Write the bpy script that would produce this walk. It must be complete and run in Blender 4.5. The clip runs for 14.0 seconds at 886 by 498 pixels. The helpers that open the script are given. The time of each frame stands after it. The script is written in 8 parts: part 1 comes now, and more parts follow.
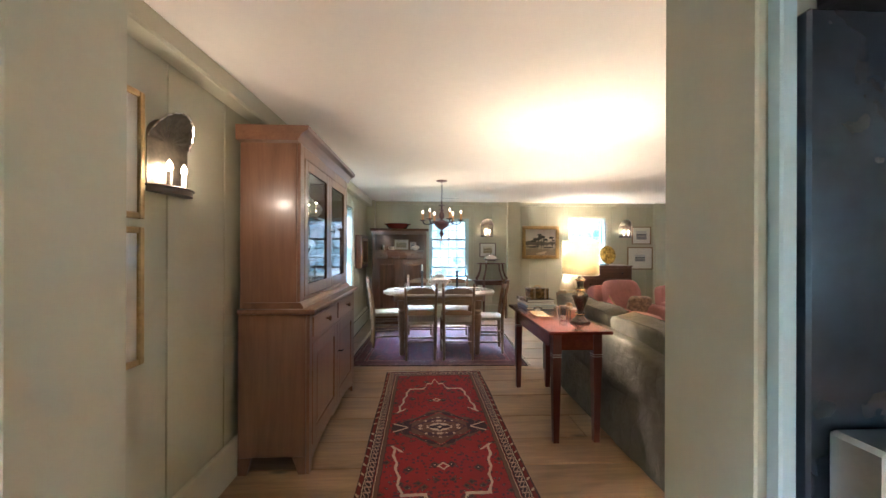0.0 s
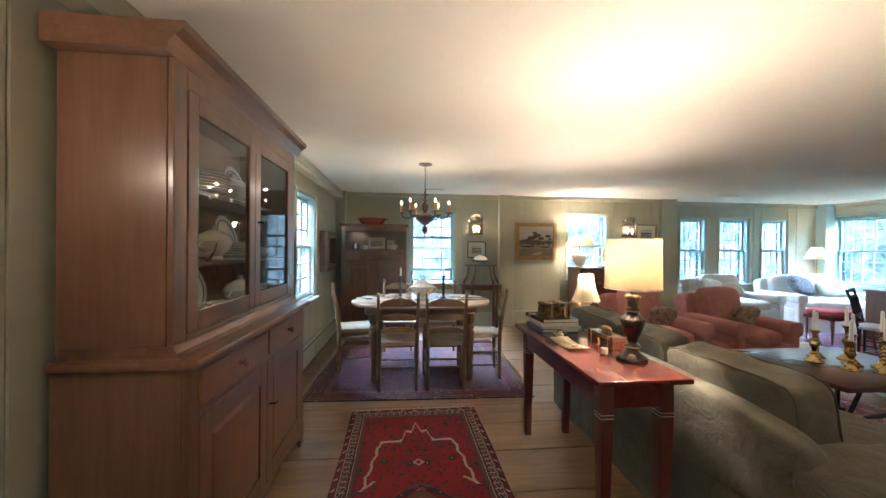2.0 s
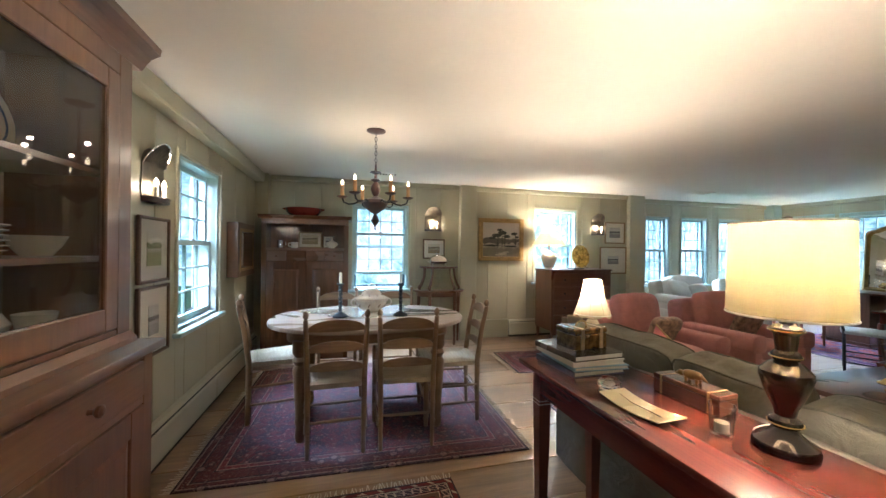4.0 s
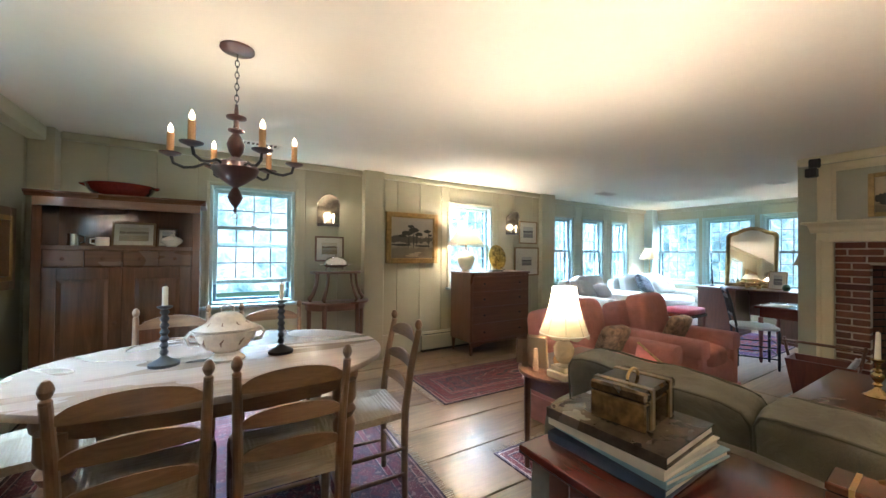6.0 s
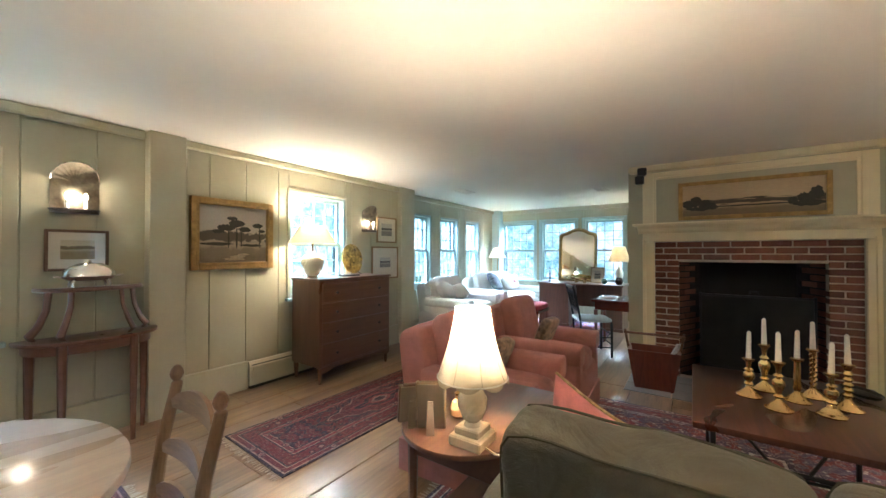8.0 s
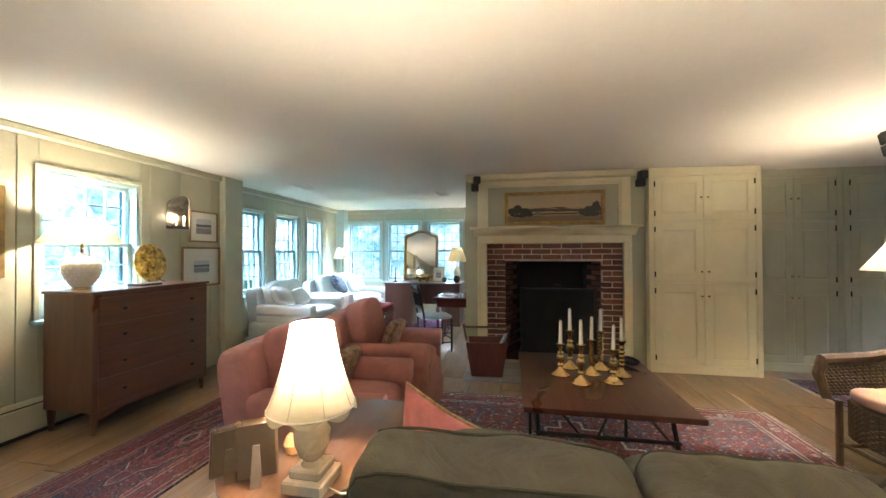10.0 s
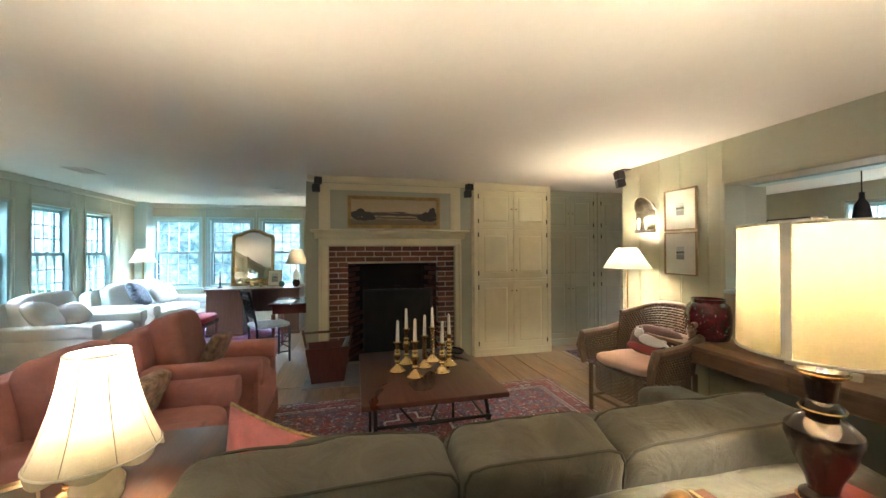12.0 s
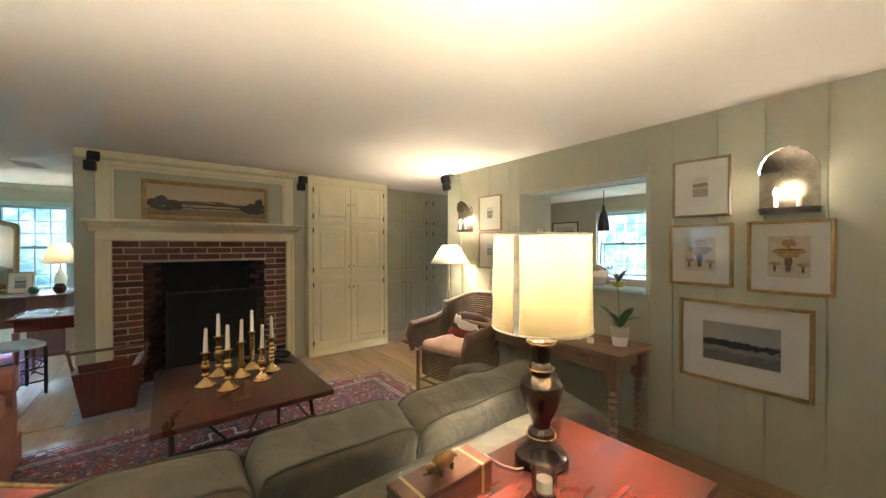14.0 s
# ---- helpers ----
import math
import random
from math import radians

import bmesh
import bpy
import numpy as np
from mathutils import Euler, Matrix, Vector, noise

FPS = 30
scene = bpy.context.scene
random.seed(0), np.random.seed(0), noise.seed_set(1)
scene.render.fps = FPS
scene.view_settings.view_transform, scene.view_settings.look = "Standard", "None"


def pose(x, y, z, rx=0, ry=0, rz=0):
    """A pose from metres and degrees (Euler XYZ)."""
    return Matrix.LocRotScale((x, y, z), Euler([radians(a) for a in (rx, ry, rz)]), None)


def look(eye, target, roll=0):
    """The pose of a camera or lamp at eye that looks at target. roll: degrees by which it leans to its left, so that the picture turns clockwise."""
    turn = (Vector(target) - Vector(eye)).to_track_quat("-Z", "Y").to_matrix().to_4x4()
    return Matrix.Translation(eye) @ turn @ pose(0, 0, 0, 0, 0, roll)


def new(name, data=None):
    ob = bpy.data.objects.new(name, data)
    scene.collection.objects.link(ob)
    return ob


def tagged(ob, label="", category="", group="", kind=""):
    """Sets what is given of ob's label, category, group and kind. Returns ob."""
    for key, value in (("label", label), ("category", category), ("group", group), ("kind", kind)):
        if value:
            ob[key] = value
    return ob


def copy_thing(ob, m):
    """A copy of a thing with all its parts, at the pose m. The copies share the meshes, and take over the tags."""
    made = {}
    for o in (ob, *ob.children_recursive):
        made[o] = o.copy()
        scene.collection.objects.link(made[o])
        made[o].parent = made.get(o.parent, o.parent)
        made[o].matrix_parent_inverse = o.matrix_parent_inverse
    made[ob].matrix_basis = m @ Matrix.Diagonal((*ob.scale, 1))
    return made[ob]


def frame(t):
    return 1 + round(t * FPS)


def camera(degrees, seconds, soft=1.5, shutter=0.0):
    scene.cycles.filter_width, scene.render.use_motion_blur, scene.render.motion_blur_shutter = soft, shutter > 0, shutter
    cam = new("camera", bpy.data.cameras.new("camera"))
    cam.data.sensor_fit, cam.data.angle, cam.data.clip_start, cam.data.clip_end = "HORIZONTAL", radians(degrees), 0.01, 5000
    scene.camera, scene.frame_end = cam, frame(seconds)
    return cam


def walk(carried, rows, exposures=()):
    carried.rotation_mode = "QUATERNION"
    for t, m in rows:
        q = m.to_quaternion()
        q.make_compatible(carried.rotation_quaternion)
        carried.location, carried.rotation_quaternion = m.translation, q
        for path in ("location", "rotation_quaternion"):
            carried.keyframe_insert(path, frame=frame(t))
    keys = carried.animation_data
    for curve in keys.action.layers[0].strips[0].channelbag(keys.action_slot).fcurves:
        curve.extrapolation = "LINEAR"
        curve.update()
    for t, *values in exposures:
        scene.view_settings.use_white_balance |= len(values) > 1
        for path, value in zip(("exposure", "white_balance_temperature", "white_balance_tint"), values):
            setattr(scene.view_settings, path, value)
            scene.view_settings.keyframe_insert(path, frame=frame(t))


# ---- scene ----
cam = camera(101.6, 14.0)
PATH = [
    (0, (0.045, 0.46, 1.29), (0.138, 2.458, 1.291), 0.2),
    (0.5, (0.036, 0.664, 1.287), (0.165, 2.66, 1.285), 0.4),
    (1, (0.044, 0.879, 1.283), (0.193, 2.873, 1.283), 0.4),
    (1.5, (0.022, 1.103, 1.293), (0.197, 3.095, 1.293), 0.7),
    (2, (0.056, 1.354, 1.302), (0.256, 3.344, 1.296), 0.5),
    (4.5, (0.044, 2.559, 1.246), (0.676, 4.456, 1.257), 0.7),
    (5, (0.095, 2.78, 1.223), (0.861, 4.627, 1.241), 0.6),
    (5.5, (0.147, 2.997, 1.239), (1.048, 4.782, 1.257), 0.5),
    (6, (0.191, 3.227, 1.24), (1.239, 4.93, 1.264), 0.5),
    (6.5, (0.283, 3.411, 1.235), (1.499, 4.999, 1.264), 0.3),
    (7, (0.394, 3.577, 1.271), (1.76, 5.037, 1.293), 0.3),
    (7.5, (0.489, 3.737, 1.275), (2.005, 5.042, 1.296), 0.2),
    (8, (0.603, 3.844, 1.261), (2.249, 4.981, 1.282), 0.0),
    (10.5, (0.728, 3.908, 1.277), (2.722, 4.06, 1.3), -0.2),
    (11, (0.714, 3.9, 1.284), (2.713, 3.84, 1.309), -0.2),
    (11.5, (0.683, 3.886, 1.297), (2.665, 3.62, 1.316), -0.3),
    (12, (0.656, 3.874, 1.304), (2.599, 3.403, 1.319), -0.3),
    (12.5, (0.613, 3.845, 1.323), (2.5, 3.181, 1.323), -0.4),
    (13, (0.6, 3.83, 1.32), (2.41, 2.978, 1.319), -0.2),
    (13.5, (0.58, 3.809, 1.327), (2.288, 2.77, 1.314), -0.3),
    (14, (0.564, 3.796, 1.324), (2.147, 2.574, 1.306), -0.1),
]
walk(cam, [(t, look(eye, target, roll)) for t, eye, target, roll in PATH], exposures=[(0, 1.62, 5400, 21), (1.2, 1.40, 5450, 20), (4, 1.24, 5500, 19), (8, 1.46, 5550, 16), (10.5, 1.46, 5550, 14), (12, 1.34, 5600, 13), (14, 1.48, 5550, 13)])

# ---- light ----
world = bpy.data.worlds.new("world")
scene.world = world
world.use_nodes = True
wn = world.node_tree.nodes
sky = wn.new("ShaderNodeTexSky")
sky.sky_type = "NISHITA"
sky.sun_disc = False
sky.sun_elevation, sky.sun_rotation = radians(48), radians(200)
world.node_tree.links.new(sky.outputs[0], wn["Background"].inputs[0])
wn["Background"].inputs[1].default_value = 0.10

sun_lamp = bpy.data.lights.new("sun", "SUN")
sun_lamp.energy, sun_lamp.angle, sun_lamp.color = 0.8, radians(12), (1.0, 0.96, 0.9)
new("sun", sun_lamp).matrix_world = pose(0, 0, 20, 42, 0, -160)

WARM = (1.0, 0.80, 0.51)


def bulb(at, watts, radius=0.035, colour=WARM):
    lamp = bpy.data.lights.new("bulb_light", "POINT")
    lamp.energy, lamp.shadow_soft_size, lamp.color = watts, radius, colour
    new("bulb_light", lamp).location = at


def sky_light(at, turn, wide, watts, colour=(0.60, 0.84, 1.0)):
    """Open sky above a window, outside the house, facing in and down."""
    lamp = bpy.data.lights.new("sky_light", "AREA")
    lamp.shape, lamp.size, lamp.size_y = "RECTANGLE", wide, 1.3
    lamp.energy, lamp.color = watts, colour
    new("sky_light", lamp).matrix_world = pose(*at, 0, 0, turn) @ pose(0, 0, 0, 52, 0, 0)


sky_light((-2.6, 5.48, 3.2), -90, 1.6, 750)
sky_light((0.475, 8.9, 3.2), 180, 1.6, 1700)
sky_light((3.13, 8.9, 3.2), 180, 1.4, 260)
sky_light((6.1, 9.2, 3.2), 180, 3.0, 1550)
sky_light((9.7, 6.1, 3.2), 90, 3.2, 1700)
sky_light((3.45, -3.8, 3.2), 0, 1.6, 1900, (0.86, 0.92, 1.0))
# lamp of the added west kitchen window, brightens the doorway jambs
sky_light((-2.7, -1.2, 3.2), -90, 2.0, 2600, (0.86, 0.92, 1.0))
sky_light((1.1, -3.8, 3.2), 0, 1.6, 2400, (0.90, 0.93, 1.0))


# lit lamps
bulb((1.665, 4.457, 1.03), 35)
bulb((1.155, 3.015, 1.325), 38)
bulb((2.885, 7.04, 1.475), 36)
bulb((3.52, 1.42, 1.285), 34)
bulb((7.46, 7.20, 1.30), 10)
bulb((7.30, 4.86, 1.28), 10)
for at in ((1.195, 7.20, 1.64), (3.88, 7.20, 1.64), (-0.985, 2.04, 1.61), (-0.985, 4.77, 1.61), (0.965, 1.215, 1.62), (3.57, 1.215, 1.60)):
    bulb(at, 2.4, 0.035)
for k in range(6):
    bulb((0.245 + 0.25 * math.cos(k * math.pi / 3 - 0.157), 5.15 + 0.25 * math.sin(k * math.pi / 3 - 0.157), 1.88), 0.5, 0.012)


# ---- materials ----
def shader(name):
    m = bpy.data.materials.new(name)
    m.use_nodes = True
    return m, m.node_tree, m.node_tree.nodes["Principled BSDF"]


def node(tree, kind, **values):
    n = tree.nodes.new("ShaderNode" + kind)
    for key, value in values.items():
        if key in n.inputs:
            n.inputs[key].default_value = value
    return n


def spot(tree, stretch=(1, 1, 1), shift=True):
    """Object coordinates, stretched, and shifted at random from object to object."""
    tc, mp = node(tree, "TexCoord"), node(tree, "Mapping")
    mp.inputs["Scale"].default_value = stretch
    tree.links.new(tc.outputs["Object"], mp.inputs["Vector"])
    if shift:
        info, add = node(tree, "ObjectInfo"), node(tree, "Math")
        add.operation = "MULTIPLY"
        add.inputs[1].default_value = 37.0
        tree.links.new(info.outputs["Random"], add.inputs[0])
        tree.links.new(add.outputs[0], mp.inputs["Location"])
    return mp.outputs["Vector"]


def fuzz(tree, vector, scale, detail=4.0, rough=0.55, twist=0.0):
    n = node(tree, "TexNoise", Scale=scale, Detail=detail, Roughness=rough, Distortion=twist)
    tree.links.new(vector, n.inputs["Vector"])
    return n.outputs["Fac"]


def ramp(tree, fac, stops, hard=False):
    n = node(tree, "ValToRGB")
    cr = n.color_ramp
    cr.interpolation = "CONSTANT" if hard else "LINEAR"
    while len(cr.elements) < len(stops):
        cr.elements.new(0.5)
    for e, (at, c) in zip(cr.elements, stops):
        e.position, e.color = at, (*c, 1)
    tree.links.new(fac, n.inputs[0])
    return n.outputs[0]


def blend(tree, fac, a, b, how="MIX"):
    n = node(tree, "Mix")
    n.data_type, n.blend_type = "RGBA", how
    for value, slot in ((fac, 0), (a, 6), (b, 7)):
        if isinstance(value, (int, float)):
            n.inputs[slot].default_value = value
        elif isinstance(value, tuple):
            n.inputs[slot].default_value = (*value, 1)
        else:
            tree.links.new(value, n.inputs[slot])
    return n.outputs[2]


def calc(tree, how, a, b=0.0, clamp=False):
    n = node(tree, "Math")
    n.operation, n.use_clamp = how, clamp
    for value, slot in ((a, 0), (b, 1)):
        if isinstance(value, (int, float)):
            n.inputs[slot].default_value = value
        else:
            tree.links.new(value, n.inputs[slot])
    return n.outputs[0]


def relief(tree, bsdf, fac, strength, distance=0.002):
    n = node(tree, "Bump", Strength=strength, Distance=distance)
    tree.links.new(fac, n.inputs["Height"])
    tree.links.new(n.outputs[0], bsdf.inputs["Normal"])


def tone(c, k):
    return tuple(min(1.0, v * k) for v in c)


def surface(name, colour, rough=0.5, metal=0.0, vary=0.12, scale=4.0, fine=60.0, bump=0.15, coat=0.0, twist=0.4, sheen=0.0):
    """A plain surface with broad blotches, fine mottling and a slight relief."""
    m, tree, bsdf = shader(name)
    at = spot(tree)
    broad, small = fuzz(tree, at, scale, 3.0, 0.6, twist), fuzz(tree, at, fine, 4.0)
    c = ramp(tree, broad, [(0.3, tone(colour, 1 - vary)), (0.7, tone(colour, 1 + vary))])
    c = blend(tree, 0.5, c, ramp(tree, small, [(0.35, tone((1, 1, 1), 1 - vary)), (0.65, (1, 1, 1))]), "MULTIPLY")
    tree.links.new(c, bsdf.inputs["Base Color"])
    tree.links.new(ramp(tree, broad, [(0.3, (rough * 0.85,) * 3), (0.7, (min(1, rough * 1.15),) * 3)]), bsdf.inputs["Roughness"])
    bsdf.inputs["Metallic"].default_value = metal
    bsdf.inputs["Coat Weight"].default_value = coat
    bsdf.inputs["Sheen Weight"].default_value = sheen
    if bump:
        relief(tree, bsdf, small, bump)
    return m


def timber(name, dark, light, grain="x", rough=0.45, coat=0.0, scale=1.0, knots=0.5, bump=0.15, wear=0.25):
    """Sawn wood: streaks along the grain, knots, broad patches of wear."""
    m, tree, bsdf = shader(name)
    stretch = {"x": (0.07, 1, 1), "y": (1, 0.07, 1), "z": (1, 1, 0.07)}[grain]
    lazy = {"x": (0.35, 1, 1), "y": (1, 0.35, 1), "z": (1, 1, 0.35)}[grain]
    at, soft = spot(tree, stretch), spot(tree, lazy)
    streak = fuzz(tree, at, 26 * scale, 6.0, 0.65, 0.9)
    fibre = fuzz(tree, at, 150 * scale, 3.0, 0.6)
    patch = fuzz(tree, soft, 2.6 * scale, 3.0, 0.6, 0.8)
    c = ramp(tree, streak, [(0.28, dark), (0.72, light)])
    c = blend(tree, wear, c, ramp(tree, patch, [(0.3, tone(dark, 0.75)), (0.7, tone(light, 1.15))]))
    c = blend(tree, 0.35, c, ramp(tree, fibre, [(0.3, (0.65, 0.65, 0.65)), (0.6, (1, 1, 1))]), "MULTIPLY")
    if knots:
        v = node(tree, "TexVoronoi", Scale=4.2 * scale, Randomness=1.0)
        tree.links.new(soft, v.inputs["Vector"])
        dot = ramp(tree, v.outputs["Distance"], [(0.03, (1, 1, 1)), (0.11, (0, 0, 0))])
        c = blend(tree, calc(tree, "MULTIPLY", dot, knots), c, tone(dark, 0.35))
    tree.links.new(c, bsdf.inputs["Base Color"])
    tree.links.new(ramp(tree, patch, [(0.3, (rough * 0.9,) * 3), (0.7, (min(1, rough * 1.1),) * 3)]), bsdf.inputs["Roughness"])
    bsdf.inputs["Coat Weight"].default_value = coat
    bsdf.inputs["Coat Roughness"].default_value = 0.15
    if bump:
        relief(tree, bsdf, streak, bump, 0.0015)
    return m


def cloth(name, colour, vary=0.1, weave=420.0, rough=0.9, bump=0.35, sheen=0.06, folds=5.0):
    m, tree, bsdf = shader(name)
    at = spot(tree)
    thread, broad = fuzz(tree, at, weave, 2.0, 0.5), fuzz(tree, at, folds, 4.0, 0.6, 0.8)
    c = ramp(tree, broad, [(0.3, tone(colour, 1 - vary)), (0.7, tone(colour, 1 + vary))])
    c = blend(tree, 0.45, c, ramp(tree, thread, [(0.35, (0.7, 0.7, 0.7)), (0.62, (1, 1, 1))]), "MULTIPLY")
    tree.links.new(c, bsdf.inputs["Base Color"])
    bsdf.inputs["Roughness"].default_value = rough
    bsdf.inputs["Sheen Weight"].default_value = sheen
    relief(tree, bsdf, calc(tree, "ADD", calc(tree, "MULTIPLY", thread, 0.12), broad), bump, 0.012)
    return m


def glowing(name, colour, strength):
    m, tree, bsdf = shader(name)
    bsdf.inputs["Base Color"].default_value = (*colour, 1)
    bsdf.inputs["Emission Color"].default_value = (*colour, 1)
    bsdf.inputs["Emission Strength"].default_value = strength
    return m


def shade_cloth(name, colour, through_part=0.5):
    """Lampshade: light passes through the cloth."""
    m, tree, bsdf = shader(name)
    at = spot(tree)
    thread = fuzz(tree, at, 260, 2.0)
    c = ramp(tree, thread, [(0.3, tone(colour, 0.9)), (0.7, colour)])
    tl, mix = node(tree, "BsdfTranslucent"), node(tree, "MixShader", Fac=through_part)
    tree.links.new(c, tl.inputs[0])
    tree.links.new(c, bsdf.inputs["Base Color"])
    bsdf.inputs["Roughness"].default_value = 0.85
    tree.links.new(bsdf.outputs[0], mix.inputs[1])
    tree.links.new(tl.outputs[0], mix.inputs[2])
    tree.links.new(mix.outputs[0], tree.nodes["Material Output"].inputs[0])
    return m


def clear(name, tint=(1, 1, 1), rough=0.0):
    m, tree, bsdf = shader(name)
    bsdf.inputs["Base Color"].default_value = (*tint, 1)
    bsdf.inputs["Transmission Weight"].default_value = 1.0
    bsdf.inputs["Roughness"].default_value = rough
    bsdf.inputs["IOR"].default_value = 1.45
    return m


def window_glass():
    m, tree, bsdf = shader("window_glass")
    tr, gl, mix = node(tree, "BsdfTransparent"), node(tree, "BsdfGlossy", Roughness=0.02), node(tree, "MixShader")
    lw = node(tree, "LayerWeight", Blend=0.5)
    gloss = calc(tree, "ADD", calc(tree, "MULTIPLY", calc(tree, "POWER", lw.outputs["Facing"], 4.0), 0.5), 0.035)
    tree.links.new(gloss, mix.inputs[0])
    tree.links.new(tr.outputs[0], mix.inputs[1])
    tree.links.new(gl.outputs[0], mix.inputs[2])
    tree.links.new(mix.outputs[0], tree.nodes["Material Output"].inputs[0])
    return m


SAGE = (0.37, 0.35, 0.245)
M_wall = surface("sage_wall_paint", SAGE, 0.5, vary=0.05, scale=2.0, fine=35, bump=0.12)
M_trim = surface("sage_trim_paint", tone(SAGE, 1.08), 0.42, vary=0.05, scale=3.0, fine=50, bump=0.08)
M_cream = surface("cream_trim_paint", (0.70, 0.62, 0.40), 0.42, vary=0.05, scale=3.0, fine=50, bump=0.08)
M_sash = surface("pale_green_sash_paint", (0.37, 0.48, 0.47), 0.4, vary=0.05, scale=4.0)
M_storm = surface("dark_storm_frame", (0.03, 0.05, 0.055), 0.5)
M_ceiling = surface("ceiling_plaster", (0.72, 0.665, 0.575), 0.85, vary=0.03, scale=1.2, fine=18, bump=0.1)
M_plank = timber("old_pine_plank", (0.105, 0.058, 0.028), (0.36, 0.225, 0.12), "x", 0.34, 0.1, 1.0, 0.9, 0.22, 0.5)
M_under = surface("subfloor", (0.03, 0.02, 0.012), 0.9)
M_pine = timber("waxed_pine_upright", (0.125, 0.055, 0.027), (0.25, 0.125, 0.066), "z", 0.36, 0.3, 0.6, 0.9, 0.1, 0.45)
M_pine_y = timber("waxed_pine_lengthwise", (0.125, 0.055, 0.027), (0.25, 0.125, 0.066), "y", 0.34, 0.3, 0.6, 0.5, 0.1, 0.45)
M_hutch = timber("brown_pine_upright", (0.07, 0.032, 0.015), (0.16, 0.072, 0.034), "z", 0.2, 0.6, 0.9, 0.6)
M_hutch_x = timber("brown_pine_across", (0.07, 0.032, 0.015), (0.16, 0.076, 0.036), "x", 0.28, 0.3, 0.9, 0.5)
M_tabletop = timber("pale_scrubbed_pine", (0.28, 0.20, 0.135), (0.50, 0.40, 0.31), "x", 0.28, 0.6, 0.7, 1.0, 0.04, 0.45)
M_oak = timber("ash_chair_wood", (0.125, 0.068, 0.032), (0.27, 0.16, 0.082), "z", 0.4, 0.1, 1.6, 0.2)
M_oak_x = timber("ash_chair_wood_across", (0.14, 0.076, 0.036), (0.30, 0.18, 0.092), "x", 0.4, 0.1, 1.6, 0.2)
M_mahog = timber("red_mahogany", (0.075, 0.012, 0.008), (0.14, 0.028, 0.016), "y", 0.24, 0.3, 1.0, 0.0, 0.0, 0.08)
M_mahog_z = timber("red_mahogany_upright", (0.08, 0.016, 0.011), (0.16, 0.04, 0.022), "z", 0.34, 0.2, 1.0, 0.0, 0.02, 0.1)
M_chest = timber("dark_walnut", (0.085, 0.035, 0.02), (0.15, 0.066, 0.035), "x", 0.3, 0.3, 1.0, 0.15, 0.0, 0.1)
M_chest_z = timber("dark_walnut_upright", (0.085, 0.035, 0.02), (0.15, 0.066, 0.035), "z", 0.3, 0.3, 1.0, 0.15, 0.08, 0.1)
M_rust = timber("worn_brown_table", (0.14, 0.075, 0.04), (0.30, 0.18, 0.10), "x", 0.42, 0.1, 1.0, 0.4, 0.2, 0.4)
M_rust_z = timber("worn_brown_table_leg", (0.13, 0.065, 0.035), (0.26, 0.15, 0.08), "z", 0.4, 0.1, 1.2, 0.1, 0.15, 0.4)
M_iron = surface("black_iron", (0.02, 0.02, 0.022), 0.45, 0.6, 0.2, 8, 90, 0.2)
M_black = surface("black_plastic", (0.010, 0.010, 0.011), 0.6)
M_brass = surface("polished_brass", (0.62, 0.44, 0.19), 0.2, 1.0, 0.12, 9, 70, 0.06)
M_tin = surface("old_tin", (0.17, 0.145, 0.105), 0.38, 1.0, 0.35, 12, 60, 0.3)
M_silver = surface("silver_plate", (0.75, 0.74, 0.72), 0.14, 1.0, 0.08, 9, 70, 0.05)
M_gilt = surface("worn_gilt", (0.34, 0.225, 0.085), 0.36, 0.65, 0.25, 14, 80, 0.4)
M_wax = surface("ivory_wax", (0.80, 0.74, 0.60), 0.5, vary=0.05)
M_flame = glowing("lit_bulb", (1.0, 0.76, 0.43), 4.5)
M_pewter = surface("dark_pewter", (0.10, 0.09, 0.08), 0.38, 0.9, 0.2, 12, 60, 0.3)
M_china = surface("cream_china", (0.72, 0.68, 0.58), 0.16, vary=0.04, coat=0.5, bump=0.02)
M_mat_white = surface("ivory_mat_board", (0.60, 0.57, 0.48), 0.8, vary=0.03)
M_rush = timber("woven_rush", (0.27, 0.215, 0.14), (0.46, 0.39, 0.28), "x", 0.7, 0.0, 2.4, 0.0, 0.5)
M_sofa = cloth("olive_linen", (0.108, 0.098, 0.068), 0.2, bump=1.0, folds=9.0)
M_piping = cloth("dark_olive_piping", (0.07, 0.065, 0.045), 0.1)
M_pink = cloth("terracotta_linen", (0.41, 0.175, 0.15), 0.14, folds=9.0)
M_white = cloth("white_slipcover", (0.70, 0.69, 0.64), 0.05)
M_shade = shade_cloth("white_lamp_shade", (0.42, 0.36, 0.25), 0.19)
M_drum = shade_cloth("cream_drum_shade", (0.20, 0.15, 0.07), 0.14)
M_glass = window_glass()
M_clear = clear("clear_glass")
M_grass = surface("lawn", (0.05, 0.12, 0.04), 0.9, vary=0.35, scale=0.6, fine=14, bump=0.4)


# ---- shapes ----
def part(name, bm, material, parent=None, label="", smooth=True, at=None):
    mesh = bpy.data.meshes.new(name)
    bm.normal_update()
    bm.to_mesh(mesh)
    bm.free()
    mesh.materials.append(material)
    if smooth:
        for p in mesh.polygons:
            p.use_smooth = True
        mesh.set_sharp_from_angle(angle=radians(38 if len(mesh.polygons) > 160 else 26))
    ob = new(name, mesh)
    if parent:
        ob.parent = parent
    if at is not None:
        ob.matrix_basis = at if isinstance(at, Matrix) else Matrix.Translation(at)
    if label:
        ob["label"] = label
    return ob


def thing(name, m, label, category, group="", kind=""):
    ob = new(name)
    ob.matrix_basis = m
    ob.empty_display_size = 0.1
    return tagged(ob, label, category, group, kind)


